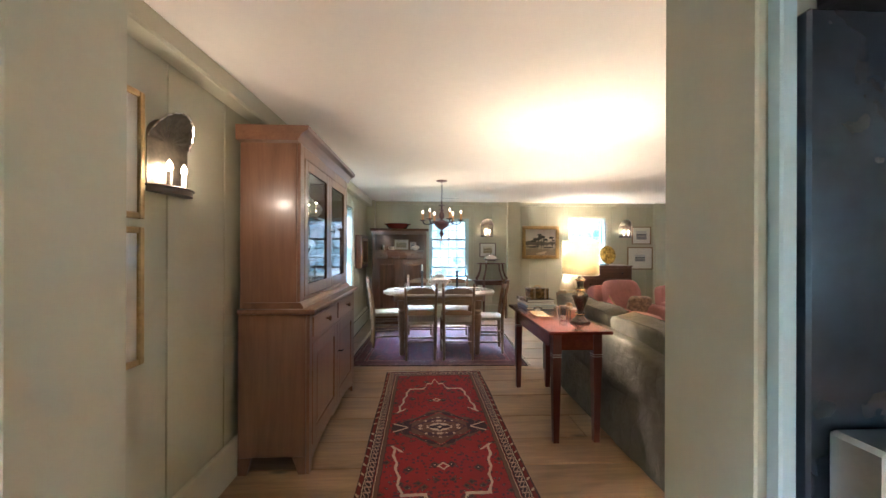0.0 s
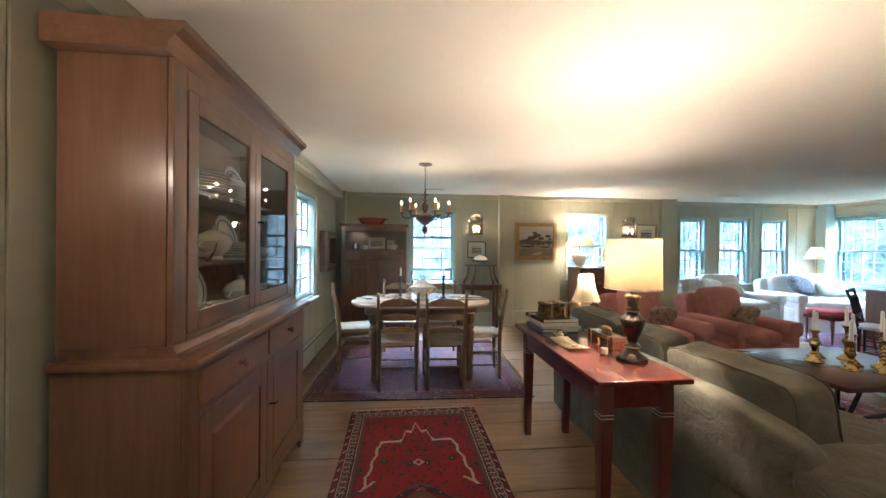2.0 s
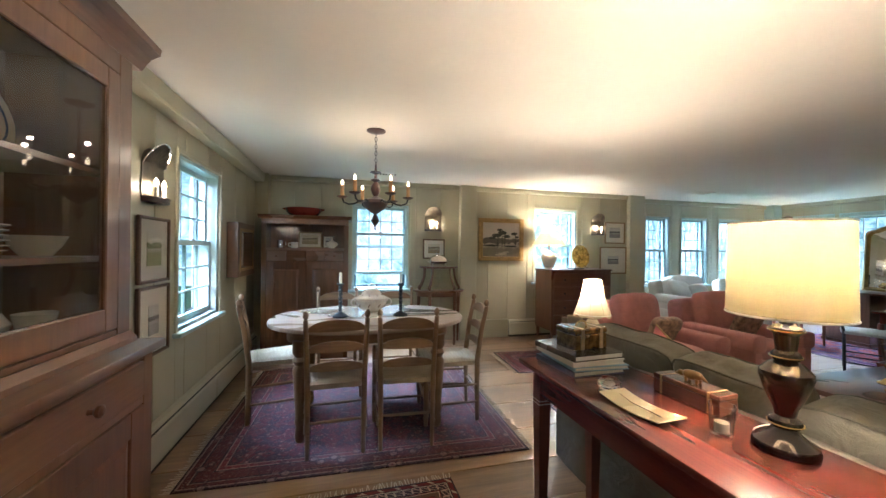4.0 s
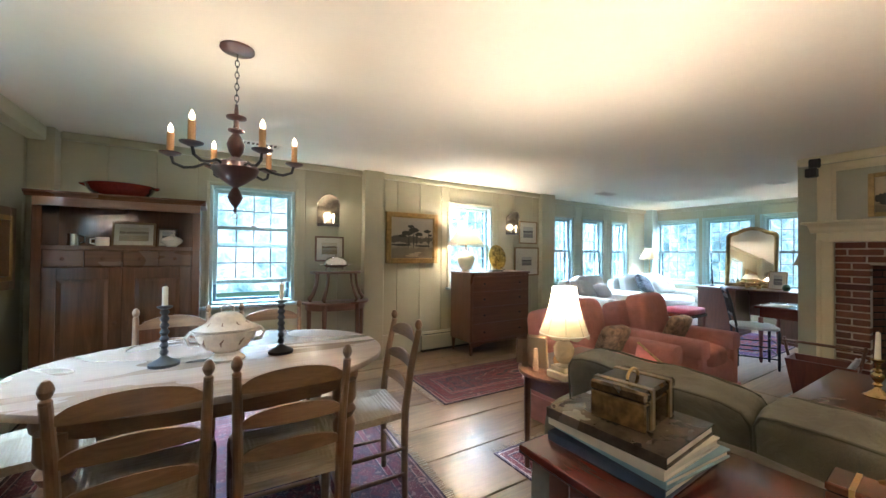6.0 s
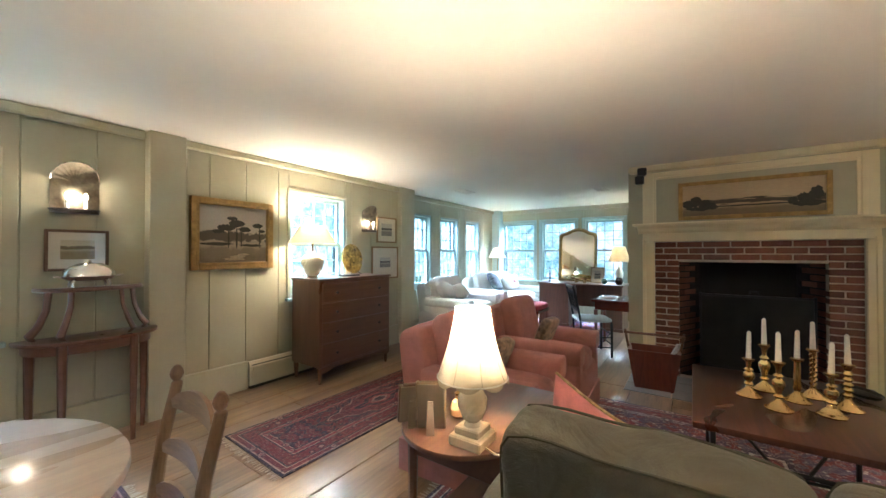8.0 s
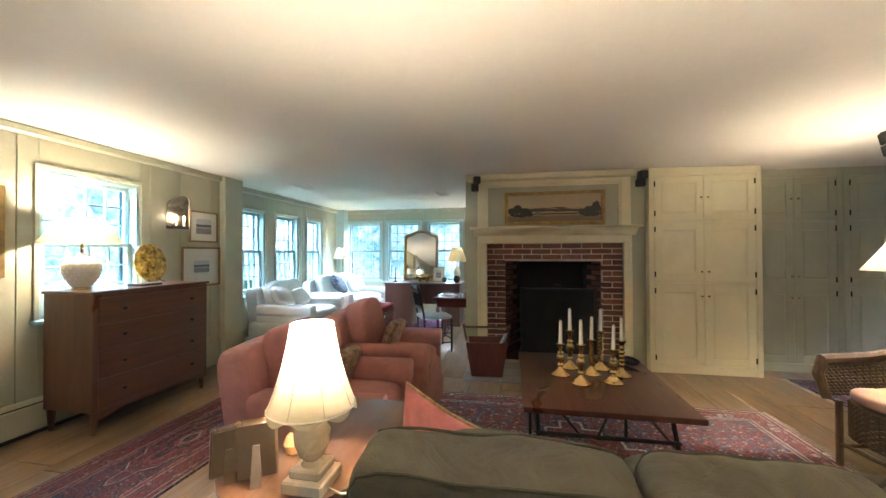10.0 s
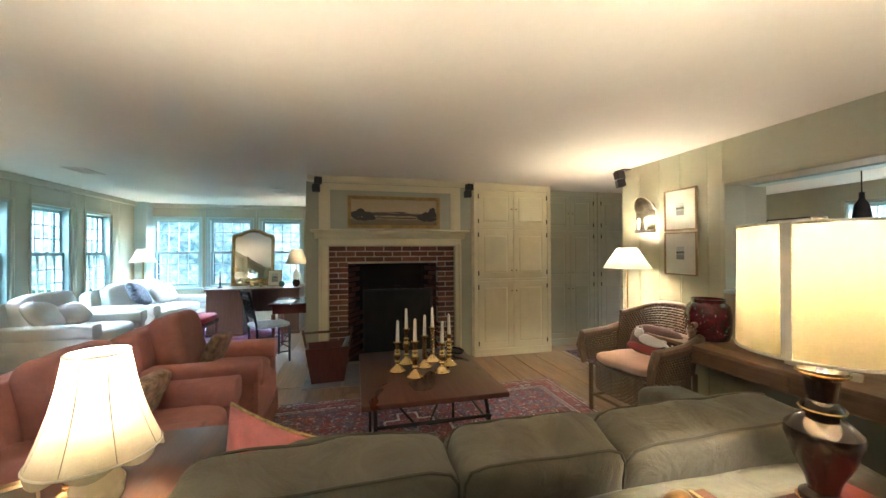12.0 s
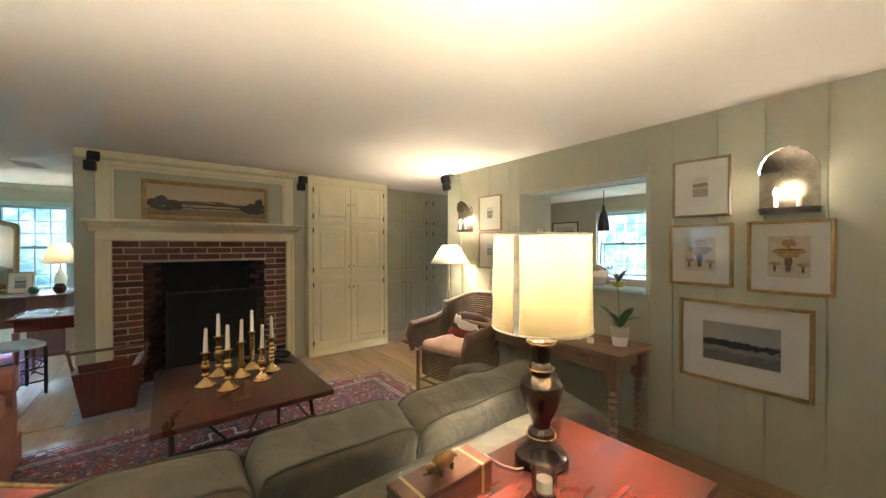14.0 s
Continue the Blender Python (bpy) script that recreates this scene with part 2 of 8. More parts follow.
def box(x0, x1, y0, y1, z0, z1, bevel=0.004, bm=None, steps=1):
    bm = bm or bmesh.new()
    made = bmesh.ops.create_cube(bm, size=1.0)["verts"]
    for v in made:
        v.co = Vector((x0 + (v.co.x + 0.5) * (x1 - x0), y0 + (v.co.y + 0.5) * (y1 - y0), z0 + (v.co.z + 0.5) * (z1 - z0)))
    if bevel:
        edges = list({e for v in made for e in v.link_edges})
        bmesh.ops.bevel(bm, geom=edges, offset=bevel, segments=steps, affect="EDGES", profile=0.5)
    return bm


def lathe(profile, seg=24, bm=None, at=(0, 0, 0), squash=(1, 1)):
    """A turned body from (radius, height) pairs."""
    bm = bm or bmesh.new()
    rings = []
    for r, z in profile:
        if r < 1e-5:
            rings.append([bm.verts.new((at[0], at[1], at[2] + z))])
        else:
            rings.append([bm.verts.new((at[0] + r * squash[0] * math.cos(2 * math.pi * k / seg),
                                        at[1] + r * squash[1] * math.sin(2 * math.pi * k / seg), at[2] + z)) for k in range(seg)])
    for a, b in zip(rings, rings[1:]):
        for k in range(seg):
            j = (k + 1) % seg
            if len(a) == 1 and len(b) == 1:
                continue
            if len(a) == 1:
                bm.faces.new((a[0], b[j], b[k]))
            elif len(b) == 1:
                bm.faces.new((a[k], a[j], b[0]))
            else:
                bm.faces.new((a[k], a[j], b[j], b[k]))
    for ring, flip in ((rings[0], True), (rings[-1], False)):
        if len(ring) > 2:
            bm.faces.new(ring[::-1] if flip else ring)
    return bm


def tube(points, radius, seg=10, bm=None, flat=1.0, caps=True):
    """A round bar along points; radius may be a list."""
    bm = bm or bmesh.new()
    pts = [Vector(p) for p in points]
    radii = radius if isinstance(radius, (list, tuple)) else [radius] * len(pts)
    rings, side = [], None
    for k, p in enumerate(pts):
        way = (pts[min(k + 1, len(pts) - 1)] - pts[max(k - 1, 0)]).normalized()
        if side is None:
            side = way.cross(Vector((0, 0, 1)) if abs(way.z) < 0.9 else Vector((1, 0, 0))).normalized()
        side = (side - way * side.dot(way)).normalized()
        up = way.cross(side)
        rings.append([bm.verts.new(p + radii[k] * (math.cos(a) * side + flat * math.sin(a) * up))
                      for a in (2 * math.pi * j / seg for j in range(seg))])
    for a, b in zip(rings, rings[1:]):
        for k in range(seg):
            j = (k + 1) % seg
            bm.faces.new((a[k], a[j], b[j], b[k]))
    if caps:
        bm.faces.new(rings[0][::-1])
        bm.faces.new(rings[-1])
    return bm


def prism(outline, low, high, bm=None, axis="z", bevel=0.0):
    """A flat outline of (u, v) drawn out along an axis: z: (x, y); y: (x, z); x: (y, z)."""
    bm = bm or bmesh.new()
    put = {"z": lambda u, v, w: (u, v, w), "y": lambda u, v, w: (u, w, v), "x": lambda u, v, w: (w, u, v)}[axis]
    a = [bm.verts.new(put(u, v, low)) for u, v in outline]
    b = [bm.verts.new(put(u, v, high)) for u, v in outline]
    n = len(outline)
    faces = [bm.faces.new(a[::-1]), bm.faces.new(b)]
    for k in range(n):
        faces.append(bm.faces.new((a[k], a[(k + 1) % n], b[(k + 1) % n], b[k])))
    bmesh.ops.recalc_face_normals(bm, faces=faces)
    if bevel:
        edges = [e for f in faces[:2] for e in f.edges]
        bmesh.ops.bevel(bm, geom=list(set(edges)), offset=bevel, segments=2, affect="EDGES", profile=0.5)
    return bm


def oval(rx, ry, n=40, at=(0, 0), power=2.0):
    out = []
    for k in range(n):
        c, s = math.cos(2 * math.pi * k / n), math.sin(2 * math.pi * k / n)
        out.append((at[0] + rx * math.copysign(abs(c) ** (2 / power), c), at[1] + ry * math.copysign(abs(s) ** (2 / power), s)))
    return out


def pad(sx, sy, sz, power=4.0, cuts=9, sag=0.0, seed=0, rough=0.0, bm=None, at=(0, 0, 0)):
    """A soft, stuffed cushion of half-sizes sx, sy, sz."""
    own = bmesh.new()
    bmesh.ops.create_cube(own, size=2.0)
    bmesh.ops.subdivide_edges(own, edges=own.edges[:], cuts=cuts, use_grid_fill=True)
    for v in own.verts:
        u = v.co.copy()
        far = (abs(u.x) ** power + abs(u.y) ** power + abs(u.z) ** power) ** (1 / power)
        u /= far
        p = Vector((u.x * sx, u.y * sy, u.z * sz))
        if rough:
            p += Vector((0, 0, 1)) * rough * noise.noise(p * 6 + Vector((seed * 3.1, 0, 0))) + p.normalized() * rough * 0.6 * noise.noise(p * 11 + Vector((0, seed * 2.3, 0)))
        if sag:
            p.z -= sag * (1 - u.x * u.x) * (1 if u.z > 0 else 0)
        v.co = p + Vector(at)
    if bm is None:
        return own
    mesh = bpy.data.meshes.new("tmp")
    own.to_mesh(mesh)
    own.free()
    bm.from_mesh(mesh)
    bpy.data.meshes.remove(mesh)
    return bm


# ---- structure ----
CEIL = 2.18


def setting(name, label, category):
    return thing(name, Matrix(), label, category, kind="structure")


def clear_spans(a0, a1, z0, z1, holes):
    """Rectangles of a wall strip a0..a1, z0..z1 that are left round the holes (a0, a1, z0, z1)."""
    cuts = sorted({a0, a1, *(min(max(v, a0), a1) for h in holes for v in h[:2])})
    out = []
    for s, e in zip(cuts, cuts[1:]):
        if e - s < 1e-4:
            continue
        mid, at = (s + e) / 2, z0
        for h in sorted((h for h in holes if h[0] < mid < h[1]), key=lambda h: h[2]):
            if h[2] > at + 1e-4:
                out.append((s, e, at, h[2]))
            at = max(at, h[3])
        if at < z1 - 1e-4:
            out.append((s, e, at, z1))
    return out


def wall(name, axis, face, back, a0, a1, holes=(), seams=(), label="", material=None, z1=CEIL, boards=True):
    """A wall whose room side stands at face on the axis and whose other side at back, boarded upright between the seams."""
    root = setting(name, label or "sage green painted vertical board wall", "wall")
    sign = 1 if face > back else -1
    core = face - sign * 0.014 if boards else face
    bm = bmesh.new()
    for s, e, low, top in clear_spans(a0, a1, 0.0, z1, holes):
        lo, hi = min(core, back), max(core, back)
        box(*((s, e, lo, hi) if axis == "y" else (lo, hi, s, e)), low, top, 0, bm)
    part("wall_core", bm, material or M_wall, root, smooth=False)
    if boards:
        marks = [a0, *[s for s in seams if a0 < s < a1], a1]
        for s, e in zip(marks, marks[1:]):
            for p, q, low, top in clear_spans(s + 0.002, e - 0.002, 0.0, z1, holes):
                if q - p < 0.01 or top - low < 0.01:
                    continue
                lo, hi = min(core, face), max(core, face)
                part("board", box(*((p, q, lo, hi) if axis == "y" else (lo, hi, p, q)), low, top, 0.004), material or M_wall, root, smooth=False)
    return root


def seams(a0, a1, seed, small=0.3, large=0.46):
    rng = random.Random(seed)
    out, at = [], a0
    while at < a1:
        at += rng.uniform(small, large)
        out.append(at)
    return out


WIN1 = (5.08, 5.88, 0.71, 1.89)
WIN2 = (0.10, 0.85, 0.73, 1.87)
WIN3 = (2.77, 3.50, 0.80, 1.90)
BAY = [(5.02, 5.55, 0.70, 1.89), (5.80, 6.41, 0.70, 1.89), (6.67, 7.21, 0.70, 1.89)]
EAST = [(6.58, 7.35, 0.69, 1.92), (5.73, 6.46, 0.69, 1.92), (4.86, 5.60, 0.69, 1.92)]
PASS = (1.67, 2.83, 0.985, 1.82)
DOOR = (-0.52, 0.53, 0.0, 2.06)
KWIN = (3.05, 3.92, 0.80, 1.90)
KWIN2 = (0.55, 1.35, 0.80, 1.90)
# unseen opening, added so that light reaches the doorway jambs
KWIN3 = (-1.95, -0.35, 0.85, 1.95)

wall("wall_west", "x", -1.05, -1.25, -2.4, 7.47, [KWIN3, WIN1], seams(-2.4, 7.3, 3))
wall("wall_north", "y", 7.27, 7.47, -1.05, 4.70, [WIN2, WIN3], [-0.62, -0.3, 0.0, 0.95, 1.3, 2.02, 2.33, 2.65, 3.6, 3.92, 4.3])
wall("wall_bay", "y", 7.50, 7.70, 4.70, 8.20, BAY, [5.02, 5.6, 6.5, 7.4])
wall("wall_east", "x", 8.00, 8.20, 4.20, 7.50, EAST, [4.8, 5.66, 6.5])
wall("wall_south", "y", 1.15, 0.96, -1.05, 3.90, [DOOR, PASS], [-0.8, 0.82, 1.06, 1.28, 1.52, 2.95, 3.2, 3.42, 3.66])
wall("wall_sunroom_end", "y", 4.37, 4.20, 5.18, 8.00, boards=False, label="sage painted end wall behind the chimney")
wall("wall_kitchen_south", "y", -2.20, -2.40, -1.05, 5.75, [KWIN, KWIN2], boards=False, label="sage painted kitchen wall with a window")
wall("wall_kitchen_east", "x", 3.80, 3.90, -0.70, 0.96, boards=False, label="sage painted kitchen side wall")
wall("wall_kitchen_far", "x", 5.75, 5.90, -2.40, 4.20, boards=False, label="plain wall closing the kitchen and chimney")
camber = [(-2.4, CEIL - 0.04), (1.0, CEIL - 0.04)] + [(1.0 + 2.4 * k / 12, CEIL - 0.04 * (0.5 + 0.5 * math.cos(math.pi * k / 12))) for k in range(1, 13)] + [(7.7, CEIL), (7.7, CEIL + 0.15), (-2.4, CEIL + 0.15)]
tagged(part("ceiling", prism(camber, -1.25, 8.2, None, "x"), M_ceiling), "cream plaster ceiling, smooth and low", "ceiling", kind="structure")


# posts, crown and skirting
def trim(name, bm, label, material=None):
    return tagged(part(name, bm, material or M_trim, smooth=False), label, "trim", kind="structure")


trim("post_north", box(1.57, 1.81, 7.165, 7.268, 0, CEIL, 0.006), "sage painted boxed corner post on the wall")
trim("post_bay", box(4.43, 4.72, 7.19, 7.268, 0, CEIL, 0.006), "sage painted boxed post beside the bay")
trim("post_bay_return", box(4.703, 4.72, 7.272, 7.498, 0, CEIL, 0.002), "sage painted return of the bay post")
trim("post_corner", box(-1.048, -0.90, 7.13, 7.268, 0, CEIL, 0.006), "sage painted corner post behind the hutch")
trim("post_bay_corner", box(7.80, 7.998, 7.32, 7.498, 0, CEIL, 0.006), "pale boxed corner post between windows", M_sash)
trim("crown_west", box(-1.048, -0.94, 1.152, 7.12, CEIL - 0.115, CEIL - 0.001, 0.01), "sage painted boxed cornice beam")
trim("crown_north", box(-0.895, 1.565, 7.215, 7.268, CEIL - 0.065, CEIL - 0.001, 0.012), "sage painted crown moulding")
trim("crown_north_east", box(1.815, 4.425, 7.215, 7.268, CEIL - 0.065, CEIL - 0.001, 0.012), "sage painted crown moulding")
trim("crown_bay", box(4.725, 7.795, 7.445, 7.498, CEIL - 0.075, CEIL - 0.001, 0.012), "pale painted crown moulding over the bay")
trim("crown_east", box(7.945, 7.998, 4.38, 7.315, CEIL - 0.075, CEIL - 0.001, 0.012), "pale painted crown moulding over the windows")
trim("baseboard_west", box(-1.048, -1.02, 1.152, 4.60, 0, 0.22, 0.006), "tall sage painted skirting board")
trim("baseboard_north", box(1.815, 2.34, 7.235, 7.268, 0, 0.26, 0.006), "tall sage painted skirting board")
trim("baseboard_north_west", box(-0.895, 1.565, 7.235, 7.268, 0, 0.24, 0.006), "tall sage painted skirting board")
trim("baseboard_north_east", box(3.2, 4.425, 7.235, 7.268, 0, 0.26, 0.006), "tall sage painted skirting board")
trim("baseboard_bay", box(4.725, 7.795, 7.45, 7.498, 0, 0.2, 0.006), "sage painted skirting board under the bay")


def heater(m, length, label):
    """A long baseboard heater, face towards -y."""
    h = thing("baseboard_heater", m, label, "heater")
    part("casing", prism([(0, 0.03), (-0.055, 0.03), (-0.055, 0.20), (-0.03, 0.245), (0, 0.245)], 0, length, None, "x"), M_trim, h, smooth=False)
    # solid black strips paint the shade in the outlet slot and under the casing
    part("outlet_slot", box(0.02, length - 0.02, -0.052, -0.034, 0.212, 0.219, 0), M_black, h)
    part("damper", box(0.03, length - 0.03, -0.058, -0.054, 0.165, 0.20, 0.001), M_trim, h)
    part("foot_gap", box(0.01, length - 0.01, -0.045, -0.005, 0.0, 0.03, 0), M_black, h)
    for k in range(1, int(length / 1.1) + 1):
        part("joint_cover", box(k * 1.1 - 0.03, k * 1.1 + 0.03, -0.06, -0.001, 0.028, 0.2, 0.003), M_trim, h)
    return h


heater(pose(-1.046, 4.62, 0, 0, 0, 90), 2.45, "sage painted baseboard heater along the wall")
heater(pose(2.345, 7.266, 0), 0.8, "cream painted baseboard heater beside the chest")


# windows: double-hung sashes with small panes
def window(name, axis, inner, span, cols, rows, depth, label, raised=0.0, casing=0.03):
    """Set in a wall opening; local x runs along the wall, y outwards, z up."""
    a0, a1, z0, z1 = span
    wide, high = a1 - a0, z1 - z0
    place = {"n": pose(a0, inner, z0), "e": pose(inner, a1, z0, 0, 0, -90), "w": pose(inner, a0, z0, 0, 0, 90), "s": pose(a1, inner, z0, 0, 0, 180)}[axis]
    w = thing(name, place, label, "window", kind="structure")
    jamb = bmesh.new()
    for x0, x1, za, zb in ((0.001, 0.028, 0, high), (wide - 0.028, wide - 0.001, 0, high), (0.03, wide - 0.03, high - 0.028, high - 0.001), (0.03, wide - 0.03, 0.001, 0.02)):
        box(x0, x1, 0.004, depth, za + 0.001, zb - 0.001, 0.002, jamb)
    part("window_frame", jamb, M_sash, w, smooth=False)
    case = bmesh.new()
    for x0, x1, za, zb in ((-casing, 0, -0.02, high + casing), (wide, wide + casing, -0.02, high + casing), (0.001, wide - 0.001, high, high + casing)):
        box(x0, x1, -0.018, -0.002, za, zb, 0.004, case)
    part("casing", case, M_trim if axis != "e" else M_sash, w, smooth=False)
    part("window_sill", box(-casing - 0.02, wide + casing + 0.02, -0.055, 0.0, -0.035, -0.004, 0.006), M_sash, w)
    mid = high * 0.5
    for nm, low, top, y in (("upper_sash", mid - 0.018, high - 0.03, 0.085), ("lower_sash", 0.022 + raised, mid + 0.018 + raised, 0.05)):
        f = bmesh.new()
        s = 0.036
        x0, x1 = 0.03, wide - 0.03
        for p, q, za, zb in ((x0, x0 + s, low, top), (x1 - s, x1, low, top), (x0 + s, x1 - s, low, low + s * 1.25), (x0 + s, x1 - s, top - s, top)):
            box(p, q, y, y + 0.03, za, zb, 0.003, f)
        sash = part(nm, f, M_sash, w, smooth=False)
        gx0, gx1, gz0, gz1 = x0 + s, x1 - s, low + s * 1.25, top - s
        for k in range(1, cols):
            x = gx0 + (gx1 - gx0) * k / cols
            part("muntin", box(x - 0.0065, x + 0.0065, y + 0.002, y + 0.027, gz0, gz1, 0.002), M_sash, sash, smooth=False)
        for k in range(1, rows):
            z = gz0 + (gz1 - gz0) * k / rows
            part("muntin", box(gx0, gx1, y + 0.003, y + 0.026, z - 0.0065, z + 0.0065, 0.002), M_sash, sash, smooth=False)
        for i in range(cols):
            for j in range(rows):
                p = part("pane", box(gx0 + (gx1 - gx0) * i / cols + 0.007, gx0 + (gx1 - gx0) * (i + 1) / cols - 0.007, y + 0.014, y + 0.017,
                                     gz0 + (gz1 - gz0) * j / rows + 0.007, gz0 + (gz1 - gz0) * (j + 1) / rows - 0.007, 0), M_glass, sash, smooth=False)
                p.visible_shadow = False
        if nm == "lower_sash":
            part("sash_lock", box(wide / 2 - 0.025, wide / 2 + 0.025, y - 0.008, y + 0.012, top, top + 0.014, 0.003), M_tin, sash)
    storm = bmesh.new()
    for p, q, za, zb in ((0.03, 0.06, 0.02, high - 0.03), (wide - 0.06, wide - 0.03, 0.02, high - 0.03), (0.06, wide - 0.06, 0.02, 0.05), (0.06, wide - 0.06, mid - 0.012, mid + 0.012)):
        box(p, q, depth - 0.03, depth - 0.008, za, zb, 0.002, storm)
    part("storm_frame", storm, M_storm, w, "dark outer storm sash frame", smooth=False)
    return w


window("window_1", "w", -1.05, WIN1, 3, 3, 0.18, "sage framed double-hung window with small panes")
window("window_2", "n", 7.27, WIN2, 4, 3, 0.18, "double-hung window with its lower sash raised", raised=0.17)
window("window_3", "n", 7.27, WIN3, 4, 3, 0.18, "small double-hung window behind the chest lamp")
for k, s in enumerate(BAY):
    window("window_%d" % (4 + k), "n", 7.50, s, 4, 3, 0.18, "tall small-paned window in the bay of three")
for k, s in enumerate(EAST):
    window("window_%d" % (7 + k), "e", 8.00, s, 4, 3, 0.18, "tall small-paned window onto dark conifers")
window("window_10", "s", -2.20, KWIN, 4, 3, 0.18, "bright kitchen window with small panes")
window("window_12", "w", -1.05, KWIN3, 6, 3, 0.18, "wide unseen kitchen window, added to let in light through small panes")
window("window_11", "s", -2.20, KWIN2, 4, 3, 0.18, "bright kitchen window with small panes")

# pass-through and doorway linings
lining = bmesh.new()
for x0, x1, za, zb in ((PASS[0] - 0.02, PASS[0], PASS[2], PASS[3]), (PASS[1], PASS[1] + 0.02, PASS[2], PASS[3])):
    box(x0 + 0.004 if x0 < PASS[0] else x0 - 0.018, x1 + 0.018 if x0 < PASS[0] else x1 - 0.004, 0.945, 1.154, za, zb, 0.003, lining)
box(PASS[0], PASS[1], 0.945, 1.154, PASS[3] - 0.016, PASS[3] + 0.004, 0.003, lining)
trim("pass_through_lining", lining, "sage painted lining of the kitchen opening")
trim("pass_through_shelf", box(PASS[0] + 0.02, PASS[1] - 0.02, 0.93, 1.18, PASS[2] - 0.002, PASS[2] + 0.022, 0.006), "pale painted shelf of the kitchen opening", M_sash)
jambs = bmesh.new()
box(DOOR[0] - 0.002, DOOR[0] + 0.014, 0.955, 1.154, 0, DOOR[3], 0.003, jambs)
box(DOOR[1] - 0.014, DOOR[1] + 0.002, 0.955, 1.154, 0, DOOR[3], 0.003, jambs)
trim("door_1_jambs", jambs, "sage painted jambs of the kitchen doorway")
trim("door_1_casing", box(DOOR[1] + 0.003, DOOR[1] + 0.028, 0.935, 0.958, 0, DOOR[3], 0.003), "narrow pale casing of the kitchen doorway", M_sash)

# garden
tagged(part("ground", box(-60, 70, -60, 70, -0.9, -0.6, 0), M_grass, smooth=False), "green lawn round the house", "ground", kind="structure")


def distance(name, m, wide, high, label, glow_strength=0.9):
    """Flat sheet of pale blue-green woodland far behind the windows, bright and out of focus; its daylight is painted
    as emission.
    """
    mat, tree, bsdf = shader("far_" + name)
    at = spot(tree, (1, 1, 1.0))
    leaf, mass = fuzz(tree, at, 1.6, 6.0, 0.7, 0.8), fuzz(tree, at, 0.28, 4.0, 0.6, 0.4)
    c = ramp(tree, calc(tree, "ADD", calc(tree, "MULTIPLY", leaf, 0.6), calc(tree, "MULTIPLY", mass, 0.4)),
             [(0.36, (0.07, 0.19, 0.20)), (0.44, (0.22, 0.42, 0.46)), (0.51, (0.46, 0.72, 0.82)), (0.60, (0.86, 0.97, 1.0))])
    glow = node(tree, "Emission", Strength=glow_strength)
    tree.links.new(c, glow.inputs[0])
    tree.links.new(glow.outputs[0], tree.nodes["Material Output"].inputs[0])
    bm = bmesh.new()
    vs = [bm.verts.new((x, 0, z)) for x, z in ((-wide / 2, 0), (wide / 2, 0), (wide / 2, high), (-wide / 2, high))]
    bm.faces.new(vs)
    ob = part(name, bm, mat, smooth=False)
    ob.matrix_basis = m
    return tagged(ob, label, "woodland", kind="structure")


distance("backdrop_north", pose(4, 22, -0.6), 60, 14, "glowing backdrop painted as hazy pale green trees beyond the lawn")
distance("backdrop_east", pose(24, 4, -0.6, 0, 0, 90), 60, 14, "glowing backdrop painted as hazy blue-green conifers beyond the lawn", 0.72)
distance("backdrop_west", pose(-16, 4, -0.6, 0, 0, 90), 60, 14, "glowing backdrop painted as hazy green trees beside the house")
distance("backdrop_south", pose(2, -16, -0.6), 60, 14, "glowing backdrop painted as hazy green trees behind the house")

# plank floor
tagged(part("floor_base", box(-1.25, 8.2, -2.4, 7.7, -0.14, -0.021, 0), M_under, smooth=False), "dark subfloor seen in the plank gaps", "floor", kind="structure")
floor = setting("floor", "wide worn honey-coloured pine plank floor", "floor")
rng = random.Random(11)
y = -2.4
while y < 7.7:
    w = rng.uniform(0.27, 0.42)
    x = -1.25
    while x < 8.2:
        run = rng.uniform(2.2, 4.2)
        e = min(8.2, x + run)
        if 8.2 - e < 0.8:
            e = 8.2
        part("plank", box(x + 0.0015, e - 0.0015, y + 0.0022, min(y + w, 7.7) - 0.0022, -0.02, rng.uniform(-0.0018, 0.0), 0.003), M_plank, floor, smooth=False)
        x = e
    y += w


# ---- chimney side ----
def brick_clay():
    """Fired clay: each brick of its own redness, mottled and pitted."""
    m, tree, bsdf = shader("old_red_brick")
    at, info = spot(tree), node(tree, "ObjectInfo")
    own = ramp(tree, info.outputs["Random"], [(0.0, (0.09, 0.032, 0.024)), (0.35, (0.19, 0.068, 0.042)), (0.7, (0.25, 0.10, 0.062)), (1.0, (0.14, 0.06, 0.045))])
    broad, pits = fuzz(tree, at, 14, 4.0, 0.65, 0.5), fuzz(tree, at, 85, 4.0)
    c = blend(tree, 0.6, own, ramp(tree, broad, [(0.3, (0.45, 0.42, 0.4)), (0.7, (1, 1, 1))]), "MULTIPLY")
    c = blend(tree, 0.35, c, ramp(tree, pits, [(0.35, (0.5, 0.5, 0.5)), (0.6, (1, 1, 1))]), "MULTIPLY")
    tree.links.new(c, bsdf.inputs["Base Color"])
    bsdf.inputs["Roughness"].default_value = 0.88
    relief(tree, bsdf, calc(tree, "ADD", pits, broad), 0.6)
    return m


M_brick = brick_clay()
M_mortar = surface("pale_mortar", (0.48, 0.40, 0.32), 0.95, vary=0.15, scale=20, fine=120, bump=0.5)
M_soot = surface("sooty_brick", (0.011, 0.009, 0.008), 0.95, vary=0.4, scale=6, fine=60, bump=0.5)
